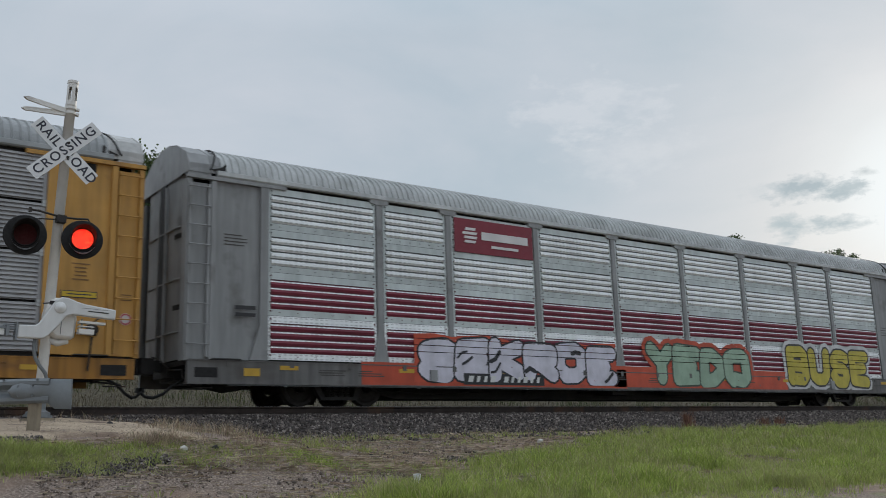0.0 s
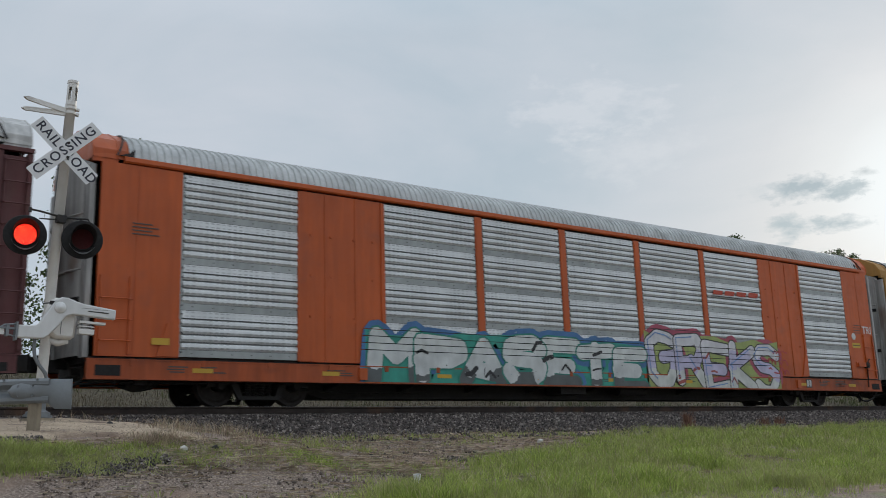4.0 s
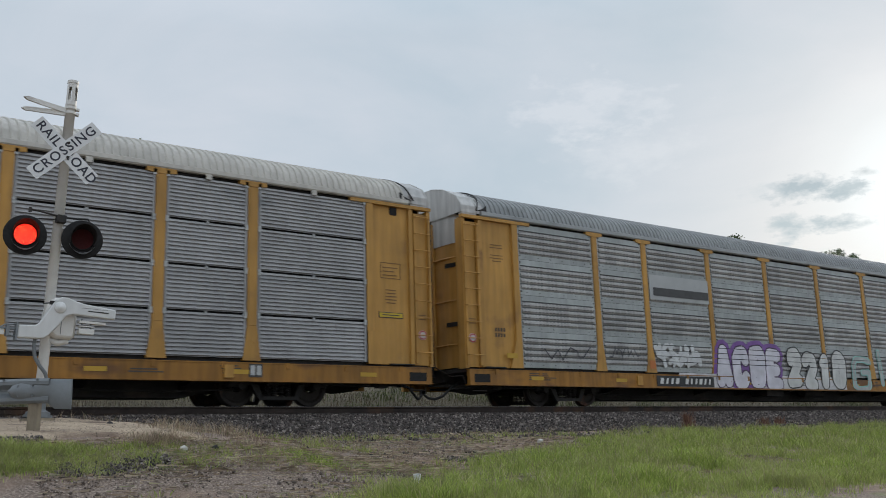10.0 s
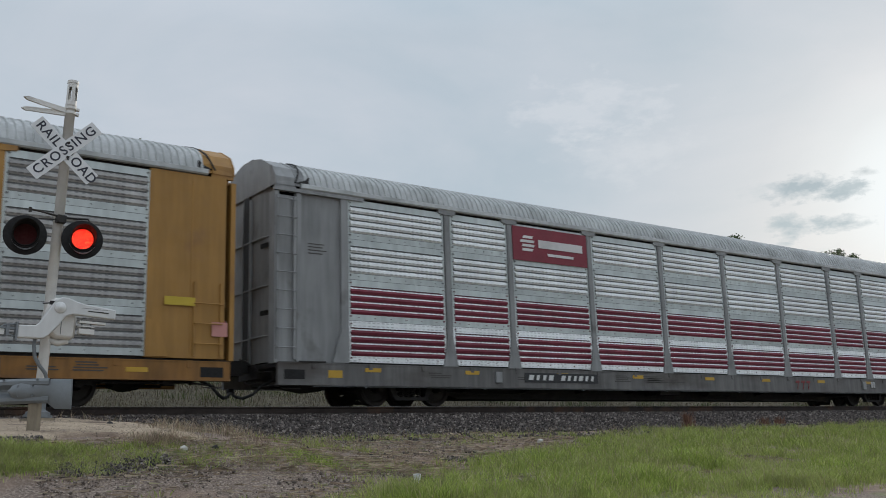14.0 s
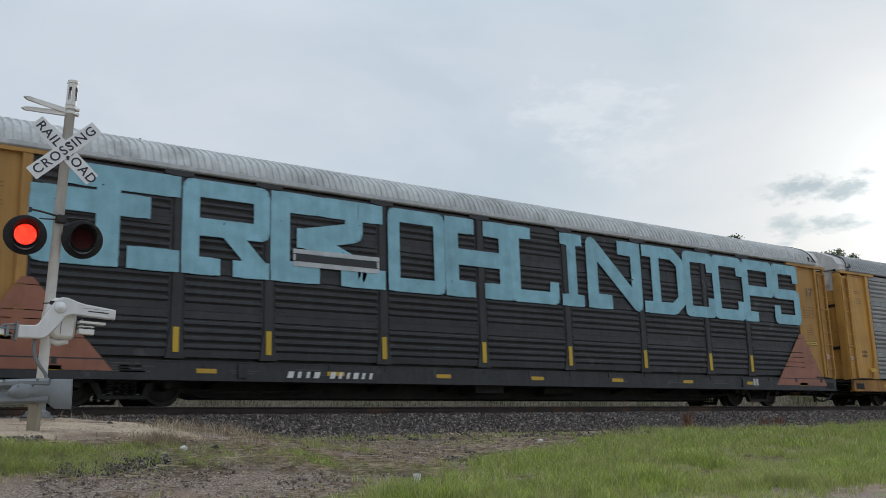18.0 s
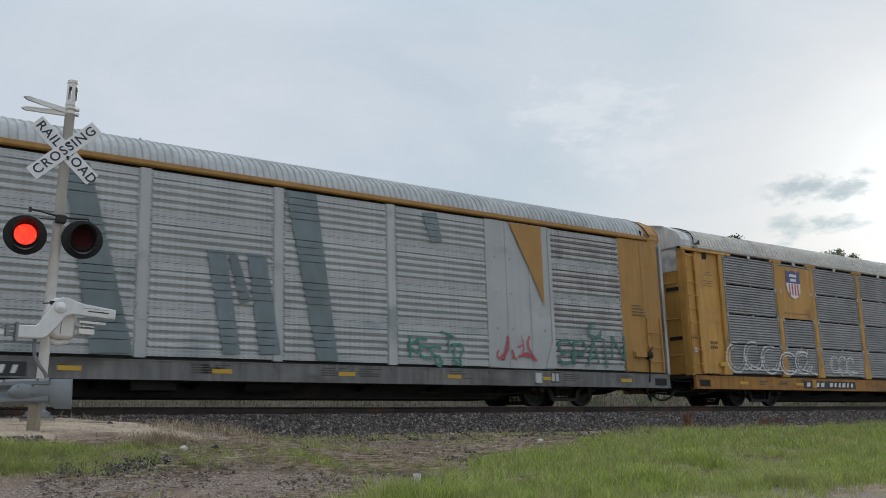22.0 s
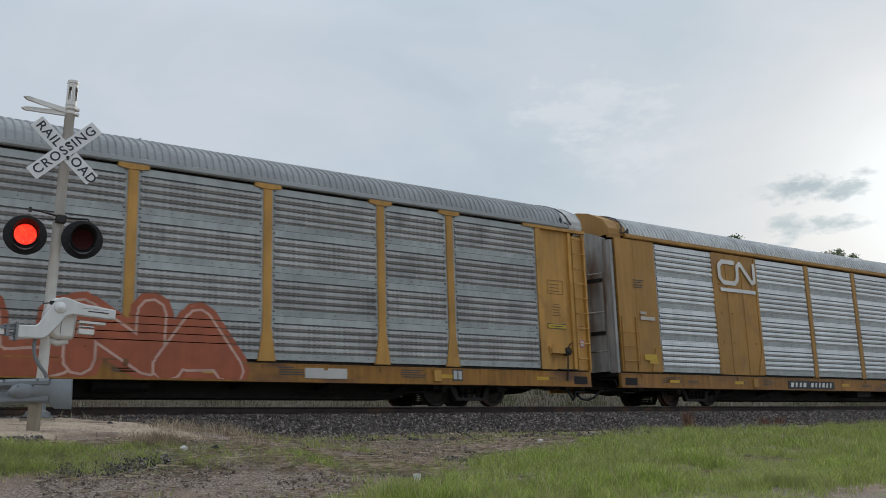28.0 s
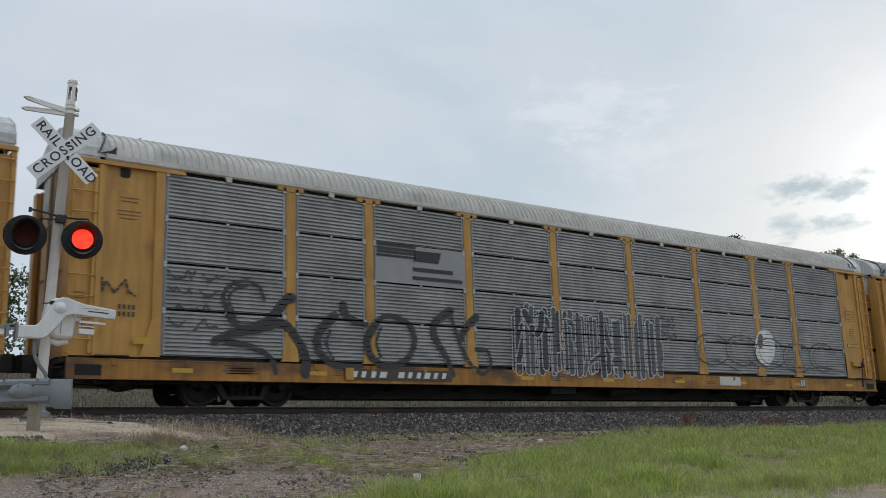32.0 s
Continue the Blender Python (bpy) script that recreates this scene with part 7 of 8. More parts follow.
scribble(21, -3.96, -0.09, 0.51, 0.77, spray(0.04, 0.03, 0.03, "P"), 1, 0.016, 58, 0.066)
board(21, -3.07, -1.92, 0.92, 1.35, spray(0.55, 0.55, 0.53, "P"), 0.075, "paint_patch")
scribble(21, -2.98, -1.98, 0.99, 1.25, spray(0.03, 0.03, 0.03, "P"), 1, 0.014, 59, 0.080)
word(21, "WREK", 1.11, 5.58, 0.46, 2.09, [spray(0.25, 0.35, 0.4, "P"), spray(0.07, 0.32, 0.32, "P"), spray(0.04, 0.18, 0.28, "P")], spray(0.04, 0.03, 0.05, "P"), spray(0.42, 0.08, 0.12, "P"), 0.17, 0.05, None, 0.06, 60, False, spray(0.1, 0.05, 0.09, "P"), spray(0.55, 0.5, 0.5, "P"), spray(0.04, 0.04, 0.06, "P"), 0.6)
scribble(21, -5.77, -5.01, 1.28, 1.88, spray(0.05, 0.05, 0.06, "P"), 1, 0.016, 61)
scribble(21, -5.37, -4.69, 0.94, 1.23, spray(0.05, 0.05, 0.06, "P"), 1, 0.014, 62)
scribble(21, -11.80, -9.88, 0.96, 2.00, spray(0.3, 0.1, 0.18, "P"), 2, 0.02, 63)
scribble(21, 9.91, 11.88, 1.48, 1.87, spray(0.42, 0.35, 0.36, "P"), 1, 0.012, 64)
scribble(21, -13.0, -12.55, 1.35, 3.3, spray(0.30, 0.04, 0.05, "P"), 6, 0.018, 65, 0.02)
board(22, -7.03, -4.44, 2.80, 3.72, solid(0.27, 0.27, 0.27))
bars(22, -7.00, -5.91, 3.72, 3.66, solid(0.02, 0.02, 0.022))
bars(22, -7.00, -5.91, 3.63, 3.57, solid(0.02, 0.02, 0.022))
bars(22, -7.00, -5.91, 3.55, 3.49, solid(0.02, 0.02, 0.022))
bars(22, -7.01, -5.92, 3.46, 3.41, solid(0.02, 0.02, 0.022))
bars(22, -5.99, -5.16, 3.36, 3.62, solid(0.02, 0.02, 0.022), 0.062, 0.35)
bars(22, -6.00, -4.82, 3.12, 3.21, solid(0.02, 0.02, 0.022))
bars(22, -6.01, -4.54, 2.92, 3.00, solid(0.02, 0.02, 0.022))
number_board(22, -7.90, -4.95, 0.54, 0.79, solid(0.07, 0.045, 0.03))
sweep(22, spray(0.03, 0.03, 0.033, "Y"), 0.05, 0.03, (-10.59, 1.85), (-10.72, 2.19), (-10.54, 2.46), (-10.20, 2.56), (-9.90, 2.42), (-9.81, 2.19))
sweep(22, spray(0.03, 0.03, 0.033, "Y"), 0.03, 0.03, (-10.46, 1.80), (-10.59, 2.14), (-10.47, 2.36), (-10.20, 2.46))
sweep(22, spray(0.03, 0.03, 0.033, "Y"), 0.07, 0.12, (-10.59, 1.85), (-10.34, 1.59), (-9.77, 1.71), (-9.31, 2.20), (-9.17, 2.26))
sweep(22, spray(0.03, 0.03, 0.033, "Y"), 0.08, 0.11, (-10.90, 1.26), (-10.52, 1.44), (-9.89, 1.57), (-9.38, 1.71), (-9.04, 1.39), (-8.84, 1.03), (-8.84, 0.65))
sweep(22, spray(0.03, 0.03, 0.033, "Y"), 0.06, 0.05, (-10.64, 1.29), (-10.02, 1.17), (-9.63, 0.95), (-9.53, 0.66))
sweep(22, spray(0.03, 0.03, 0.033, "Y"), 0.11, 0.05, (-8.12, 1.93), (-8.48, 1.60), (-8.54, 1.26), (-8.29, 0.93), (-7.84, 0.82), (-7.44, 0.85))
sweep(22, spray(0.03, 0.03, 0.033, "Y"), 0.03, 0.03, (-8.22, 1.61), (-8.32, 1.30), (-8.15, 0.99))
sweep(22, spray(0.03, 0.03, 0.033, "Y"), 0.1, 0.06, (-7.91, 2.19), (-7.77, 1.92), (-7.31, 1.79))
sweep(22, spray(0.03, 0.03, 0.033, "Y"), 0.1, 0.05, (-7.05, 1.83), (-7.28, 1.46), (-7.20, 1.09), (-6.84, 0.87), (-6.30, 0.98), (-6.01, 1.38), (-6.08, 1.78), (-6.43, 1.98), (-6.82, 2.00), (-7.05, 1.83))
sweep(22, spray(0.03, 0.03, 0.033, "Y"), 0.03, 0.03, (-6.90, 1.74), (-7.04, 1.41), (-6.93, 1.07))
sweep(22, spray(0.03, 0.03, 0.033, "Y"), 0.11, 0.06, (-4.93, 2.24), (-5.43, 1.89), (-5.37, 1.51), (-5.09, 1.12), (-4.92, 0.70))
sweep(22, spray(0.03, 0.03, 0.033, "Y"), 0.05, 0.05, (-4.93, 2.24), (-4.80, 1.77), (-4.45, 1.06), (-4.12, 0.77))
sweep(22, spray(0.03, 0.03, 0.033, "Y"), 0.11, 0.07, (-4.16, 2.12), (-4.52, 1.80), (-4.65, 1.54))
sweep(22, spray(0.03, 0.03, 0.033, "Y"), 0.05, 0.04, (-4.19, 1.34), (-3.84, 1.30), (-3.75, 0.98), (-4.00, 0.74), (-4.25, 0.90))
wild(22, -2.99, 2.46, 0.77, 2.50, [spray(0.035, 0.035, 0.04, "Y"), spray(0.08, 0.08, 0.085, "Y")], spray(0.52, 0.52, 0.52, "Y"), None, 67, 0.075, 0.028, None, None, True)
scribble(22, -11.86, -10.74, 1.41, 2.74, spray(0.05, 0.05, 0.055, "Y"), 4, 0.02, 68)
scribble(22, 2.55, 3.25, 1.90, 2.60, spray(0.04, 0.04, 0.045, "Y"), 3, 0.016, 69)
white_blob(22, 7.49, 1.80)
loops(22, 4.11, 11.36, 1.08, 2.10, spray(0.05, 0.05, 0.05, "Y"), 0.02, 5, 70)
scribble(22, -13.21, -12.47, 2.05, 2.43, spray(0.03, 0.03, 0.03, "Y"), 1, 0.022, 71, 0.02)
bars(22, 5.06, 6.06, 0.58, 0.84, solid(0.5, 0.48, 0.45))


# ---- the crossing signal ----
LENS_LIT = material("lit_red_lamp", (0.6, 0.02, 0.01), 0.4, emit=(1.0, 0.022, 0.012), power=0.95)
LENS_CORE = material("lit_lamp_dots", (0.8, 0.2, 0.05), 0.4, emit=(1.0, 0.13, 0.04), power=1.6)
LENS_DIM = material("unlit_red_lamp", (0.05, 0.003, 0.004), 0.9, vary=0.2, scale=8)


# grey base paints the crescent of reflected sky on the black lip
LIP = material("lip_reflection_grey", (0.17, 0.17, 0.17), 0.3, vary=0.2, scale=6)
MAST_X, MAST_Y = 3.335, -4.83
LAMPS = []


def puffed(ring, front, back, edge):
    """A prism along y whose edges are rounded off by two steps; the ring runs round in x and z."""
    n, g = len(ring), Shape()
    area = sum(ring[i][0] * ring[(i + 1) % n][1] - ring[(i + 1) % n][0] * ring[i][1] for i in range(n))
    turn = 1 if area > 0 else -1

    def inset(d):
        out = []
        for i in range(n):
            p, q, r = Vector(ring[i - 1]), Vector(ring[i]), Vector(ring[(i + 1) % n])
            u, w = (q - p).normalized(), (r - q).normalized()
            m = (Vector((-u.y, u.x)) + Vector((-w.y, w.x))) * turn
            m = m.normalized() * min(1 / max(m.length / 2, 0.4), 1.6)
            out.append(q + m * d)
        return out
    rows = []
    for d, y in ((edge, front), (edge * 0.3, front + edge * 0.3), (0.0, front + edge), (0.0, back - edge), (edge * 0.3, back - edge * 0.3), (edge, back)):
        pts = [(p.x, y, p.y) for p in inset(d)]
        rows.append(pts + pts[:1])
    g.strip(rows)
    g.face(rows[0][:-1])
    g.face(rows[-1][:-1])
    return g


def build_signal():
    sig = tagged(empty("crossing_signal", (MAST_X, MAST_Y, -0.34)), "weathered aluminium crossing mast with signs and red flashing lamps", "signal")
    lean = Matrix.Rotation(radians(2.7), 4, "Y")

    def on(x, y, z):
        return Matrix.Translation((0, 0, 0)) @ lean @ Matrix.Translation((x, y, z))
    # mast and its slotted head
    put("mast", Shape().lathe([(0.075, 0.0), (0.075, 4.78), (0.083, 4.78), (0.083, 4.82)], "z", 20).mesh("mast", True), ALU, sig, lean)
    head = Shape()
    for a in range(20):
        t0, t1 = 2 * math.pi * a / 20, 2 * math.pi * (a + 1) / 20
        for z0, z1 in ((4.82, 4.88), (4.88, 5.10), (5.10, 5.21)):
            if z0 == 4.88 and a in (12, 13, 16, 17, 3, 4, 7, 8):
                continue
            head.face([(0.08 * math.cos(t), 0.08 * math.sin(t), z) for t, z in ((t0, z0), (t1, z0), (t1, z1), (t0, z1))])
            head.face([(0.068 * math.cos(t), 0.068 * math.sin(t), z) for t, z in ((t0, z1), (t1, z1), (t1, z0), (t0, z0))])
    head.lathe([(0.0, 5.22), (0.086, 5.215), (0.086, 5.17), (0.08, 5.17)], "z", 20)
    put("mast_head", head.mesh("mast_head"), ALU, sig, lean, "slotted tube head of the mast")
    for z in (4.68, 4.76, 3.90, 4.16):
        put("clamp", kept("clamp", lambda: Shape().lathe([(0.075, -0.02), (0.09, -0.02), (0.09, 0.02), (0.075, 0.02)], "z", 18).box(0.07, 0.13, -0.03, 0.03, -0.02, 0.02).mesh("clamp")), ALU, sig, on(0, 0, z))
    # two boards of the sign for the other side, seen on edge
    for ang, dz, yaw in ((4.0, 4.70, 188), (-6.0, 4.67, 182)):
        put("edge_board", kept("edge_board", lambda: Shape().prism([(0.05, -0.04), (0.05, 0.04), (0.66, 0.03), (0.72, 0.0), (0.66, -0.03)], 1, -0.02, 0.02).prism([(0.06, -0.010), (0.06, 0.010), (0.64, 0.006), (0.64, -0.006)], 1, -0.028, -0.02).mesh("edge_board")), ALU, sig, on(0, 0, dz) @ pose(0, 0, 0, 0, 0, yaw) @ pose(0, 0, 0, 0, -ang, 0), "grey board seen edge-on")
    # the crossed boards
    for ang, words, shift in ((45.0, ("CROSSING",), (0.0,)), (-44.0, ("RAIL", "ROAD"), (-0.34, 0.34))):
        at = on(-0.045, -0.10 - (0.014 if ang > 0 else 0.0), 4.03) @ pose(0, 0, 0, 0, 0, -14) @ pose(0, 0, 0, 0, -ang, 0)
        board = put("crossbuck_board", kept("buck", lambda: Shape().prism([(-0.61, -0.105), (-0.60, -0.115), (0.60, -0.115), (0.61, -0.105), (0.61, 0.105), (0.60, 0.115), (-0.60, 0.115), (-0.61, 0.105)], 1, -0.006, 0.006).mesh("board")), SIGN, sig, at, "white sign board with black letters")
        for w, sx in zip(words, shift):
            put("lettering", text_mesh(w, 0.205, 0.002, 1.18 if len(w) > 4 else 1.12), INK, board, pose(sx, -0.009, 0.0, 90, 0, 0))
    for dx, z in ((-0.005, 4.15), (0.0, 3.92)):
        put("bolt", kept("bolt", lambda: Shape().tube([(0, 0.0, 0), (0, -0.03, 0)], 0.02, 8).mesh("bolt")), DARK, sig, on(dx, -0.13, z))
    # lamp arm
    arm = Shape().tube([(-0.44, -0.12, 3.02), (-0.30, -0.13, 3.01), (0.02, -0.12, 2.97), (0.20, -0.12, 2.98), (0.40, -0.12, 3.00), (0.42, -0.12, 2.96)], 0.016, 8)
    arm.tube([(-0.30, -0.12, 2.90), (0.02, -0.12, 2.93)], 0.011, 6)
    arm.box(-0.06, 0.07, -0.19, -0.05, 2.88, 2.99)
    arm.tube([(-0.44, -0.12, 2.98), (-0.44, -0.12, 3.05)], 0.024, 8)
    put("lamp_arm", arm.mesh("lamp_arm"), DARK, sig, lean, "dark lamp bracket with junction box")
    for k, (x, z) in enumerate(((-0.49, 2.60), (0.32, 2.65))):
        at = on(x, -0.22, z) @ pose(0, 0, 0, 0, 0, -8)
        lamp = put("flashing_lamp", kept("disc", lambda: Shape().lathe([(0.0, -0.01), (0.165, -0.01), (0.29, 0.0), (0.30, 0.012), (0.29, 0.02), (0.14, 0.03), (0.13, 0.12), (0.0, 0.13)], "y", 40).mesh("disc")), BLACK, sig, at, "round black lamp backing")
        hood = Shape()
        rows = []
        for i in range(25):
            a = mix(-35, 215, i / 24)
            ca, sa = math.cos(radians(a)), math.sin(radians(a))
            out = 0.06 + 0.24 * max(math.sin(radians(min(max((a + 35) / 250 * 180, 0), 180))), 0) ** 0.6
            rows.append([(0.175 * ca, -0.0, 0.175 * sa), (0.185 * ca, -out, 0.185 * sa), (0.178 * ca, -out, 0.178 * sa), (0.168 * ca, -0.0, 0.168 * sa)])
        put("hood", hood.strip(rows).mesh("hood"), BLACK, lamp)
        put("lens_ring", kept("lens_ring", lambda: Shape().lathe([(0.156, -0.030), (0.168, -0.034), (0.178, -0.010)], "y", 32).mesh("lens_ring")), BLACK, lamp)
        low = Shape()
        rows = [[(0.205 * math.cos(radians(a)), -0.02, 0.205 * math.sin(radians(a))), (mix(0.21, 0.245, ease(1 - abs(a - 270) / 62)) * math.cos(radians(a)), -0.09, mix(0.21, 0.245, ease(1 - abs(a - 270) / 62)) * math.sin(radians(a)))] for a in range(208, 333, 6)]
        put("lower_lip", low.strip(rows).mesh("lower_lip", True), LIP, lamp)
        # a turning lamp core: one face glows, the other is dark red
        core = Shape()
        core.lathe([(0.0, -0.006), (0.160, -0.004)], "y", 32, 0)
        core.lathe([(0.160, 0.004), (0.0, 0.006)], "y", 32, 1)
        rng = random.Random(3 + k)
        for i in range(150):
            r, a = 0.148 * math.sqrt(rng.random()), rng.uniform(0, 6.283)
            core.lathe([(0.0, -0.0095), (0.0062, -0.0085)], "y", 5, 2, (r * math.cos(a), 0, r * math.sin(a)))
        LAMPS.append((k, put("lamp_core", core.mesh("lamp_core"), (LENS_LIT, LENS_DIM, LENS_CORE), lamp, (0, -0.016, 0), "red lamp behind its lens")))
    # gate machine: a rounded housing on the mast and the cast bracket in front of it
    bracket = puffed([(-0.45, 1.085), (-0.10, 1.10), (-0.03, 1.15), (0.10, 1.31), (0.19, 1.455), (0.28, 1.495), (0.90, 1.475), (0.91, 1.48), (0.91, 1.615), (0.90, 1.625), (0.45, 1.665), (0.32, 1.695), (0.20, 1.735), (0.11, 1.735), (0.035, 1.69), (-0.02, 1.60), (-0.165, 1.325), (-0.22, 1.285), (-0.45, 1.27)], -0.26, -0.15, 0.018)
    put("gate_arm_bracket", bracket.mesh("gate_arm_bracket"), WHITE, sig, lean, "white cast bracket of the gate arm")
    put("pivot_cap", Shape().lathe([(0.0, -0.305), (0.035, -0.30), (0.045, -0.285), (0.075, -0.28), (0.085, -0.265), (0.085, -0.25)], "y", 24, 0, (0.095, 0, 1.575)).mesh("pivot_cap", True), WHITE, sig, lean, "round pivot cap")
    put("slot", Shape().box(0.50, 0.80, -0.264, -0.258, 1.553, 1.568).box(0.40, 0.82, -0.262, -0.258, 1.60, 1.604).mesh("slot"), DARK, sig, lean)
    house = puffed([(-0.06, 1.30), (0.05, 1.16), (0.12, 1.135), (0.33, 1.14), (0.375, 1.18), (0.385, 1.45), (0.36, 1.62), (0.30, 1.70), (0.17, 1.755), (0.06, 1.74), (-0.03, 1.68), (-0.07, 1.5)], -0.14, 0.16, 0.05)
    put("gate_machine", house.mesh("gate_machine", True), ALU, sig, lean, "aluminium gate machine housing")
    put("housing_seam", Shape().box(0.155, 0.165, -0.146, -0.14, 1.20, 1.66).mesh("housing_seam"), GALV, sig, lean)
    put("machine_foot", Shape().tube([(0.02, -0.02, 1.12), (0.16, -0.02, 1.08), (0.30, -0.02, 1.13)], 0.05, 8).mesh("machine_foot", True), ALU, sig, lean)
    for z0, z1, x1 in ((1.385, 1.42, 0.78), (1.33, 1.345, 0.62), (1.225, 1.30, 0.625)):
        put("counterweight_plate", Shape().box(0.40, x1, -0.22, -0.10, z0, z1).mesh("weight"), ALU, sig, lean)
    put("weight_bolt", Shape().tube([(0.45, -0.16, 1.22), (0.45, -0.16, 1.45)], 0.014, 6).tube([(0.58, -0.16, 1.22), (0.58, -0.16, 1.40)], 0.012, 6).mesh("weight_bolt"), GALV, sig, lean)
    clampo = Shape().box(-0.475, -0.45, -0.27, -0.12, 1.05, 1.31)
    clampo.tube([(-0.45, -0.2, 1.285), (-0.62, -0.2, 1.26), (-0.70, -0.2, 1.20)], 0.014, 6).tube([(-0.45, -0.2, 1.10), (-0.60, -0.2, 1.13), (-0.70, -0.2, 1.17)], 0.014, 6)
    clampo.box(-0.68, -0.47, -0.23, -0.17, 1.20, 1.23).box(-0.60, -0.56, -0.25, -0.15, 1.10, 1.26)
    put("arm_clamp", clampo.mesh("arm_clamp"), GALV, sig, lean, "steel clamp that holds the gate arm")
    tip = put("gate_arm", Shape().box(-2.9, -0.62, -0.215, -0.175, 1.12, 1.22).mesh("gate_arm"), WHITE, sig, lean, "lowered white gate arm with red bands")
    for i in range(4):
        put("red_band", kept("red_band", lambda: Shape().box(0, 0.16, -0.219, -0.171, 1.116, 1.224).mesh("red_band")), STRIPE, tip, (-1.0 - i * 0.6, 0, 0))
    put("lock_bolt", Shape().tube([(-0.14, -0.2, 1.62), (0.02, -0.2, 1.65)], 0.010, 6).box(-0.04, 0.02, -0.23, -0.17, 1.62, 1.67).mesh("lock_bolt"), DARK, sig, lean)
    pts = [(-0.185, -0.16, 1.12), (-0.19, -0.17, 0.98), (-0.165, -0.17, 0.84), (-0.09, -0.17, 0.72), (0.0, -0.16, 0.62), (0.045, -0.14, 0.52), (0.06, -0.12, 0.3)]
    put("cable_conduit", Shape().tube(pts, 0.026, 10).mesh("cable_conduit", True), GALV, sig, lean, "grey flexible conduit down the mast")
    base = Shape().lathe([(0.085, 0.52), (0.10, 0.50), (0.10, 0.10), (0.12, 0.08), (0.17, 0.06), (0.17, 0.02), (0.20, 0.02), (0.20, -0.02)], "z", 20)
    put("mast_base", base.mesh("mast_base"), GALV, sig, lean, "grey mast base casting")
    put("foundation", Shape().box(-0.20, 0.20, -0.20, 0.20, -0.35, -0.03).mesh("foundation"), POSTWOOD, sig)


build_signal()


# ---- guardrail ----
def build_guardrail():
    gr = tagged(empty("guardrail", (2.56, -8.13, -0.62)), "galvanised steel guardrail with a flared end on a wooden post", "guardrail")
    ahead = Vector((-0.67, 0.52, 0)).normalized()
    out = Vector((-ahead.y, ahead.x, 0))
    prof = [(0.0, 0.140), (0.05, 0.138), (0.075, 0.110), (0.075, 0.070), (0.015, 0.025), (0.010, 0.0), (0.015, -0.025), (0.075, -0.070), (0.075, -0.110), (0.05, -0.138), (0.0, -0.140)]
    mid = 0.43

    def at(d, y, z):
        return tuple(ahead * d + out * y + Vector((0, 0, mid + z)))
    beam = Shape()
    beam.strip([[at(d, y * k - 0.02, z) for y, z in prof] for d, k in ((5.0, 1.0), (2.0, 1.0), (0.10, 1.0), (-0.04, 0.9), (-0.14, 0.6))])
    put("beam", beam.mesh("beam"), GALV, gr, label="corrugated steel beam")
    # the end shoe: a lobed plate folded over the beam, flat and taller at its free end
    shoe = Shape()
    edge = [(0.30, 0.012, 0.012), (0.26, 0.066, 0.075), (0.16, 0.090, 0.095), (-0.04, 0.085, 0.105), (-0.10, 0.100, 0.120), (-0.15, 0.130, 0.165), (-0.20, 0.130, 0.205), (-0.39, 0.122, 0.215)]
    rows = []
    for d, up, dn in edge:
        k = ease((d + 0.22) / 0.3)
        rows.append([at(d, mix(0.03, 0.084, k) - 0.02 * (1 - k) - 0.03 * f * f, mix(-dn, up, (f + 1) / 2)) for f in (-1, -0.8, -0.4, 0.0, 0.4, 0.8, 1)])
    shoe.strip(rows)
    put("end_shoe", shoe.mesh("end_shoe", True), GALV, gr, label="flat flared end shoe")
    put("rolled_edge", Shape().tube([at(-0.39, 0.0, -0.215), at(-0.395, 0.0, -0.05), at(-0.39, 0.0, 0.122)], 0.006, 6).mesh("rolled_edge"), GALV, gr)
    post = Shape().prism([(-0.045, -0.055), (0.045, -0.055), (0.05, -0.05), (0.05, 0.05), (0.045, 0.055), (-0.045, 0.055), (-0.05, 0.05), (-0.05, -0.05)], 2, -0.35, 0.47)
    put("post", post.mesh("post"), POSTWOOD, gr, pose(-0.01, 0.05, 0.0, 0, 2, 38), "weathered wooden post")
    for d, z in ((0.18, 0.05), (0.18, -0.05), (0.02, 0.05), (0.02, -0.05), (-0.03, 0.12), (0.35, 0.12)):
        put("bolt", kept("gbolt", lambda: Shape().lathe([(0.0, 0.012), (0.012, 0.008), (0.015, 0.0)], "y", 8).mesh("bolt")), GALV, gr, at(d, 0.075, z))


build_guardrail()


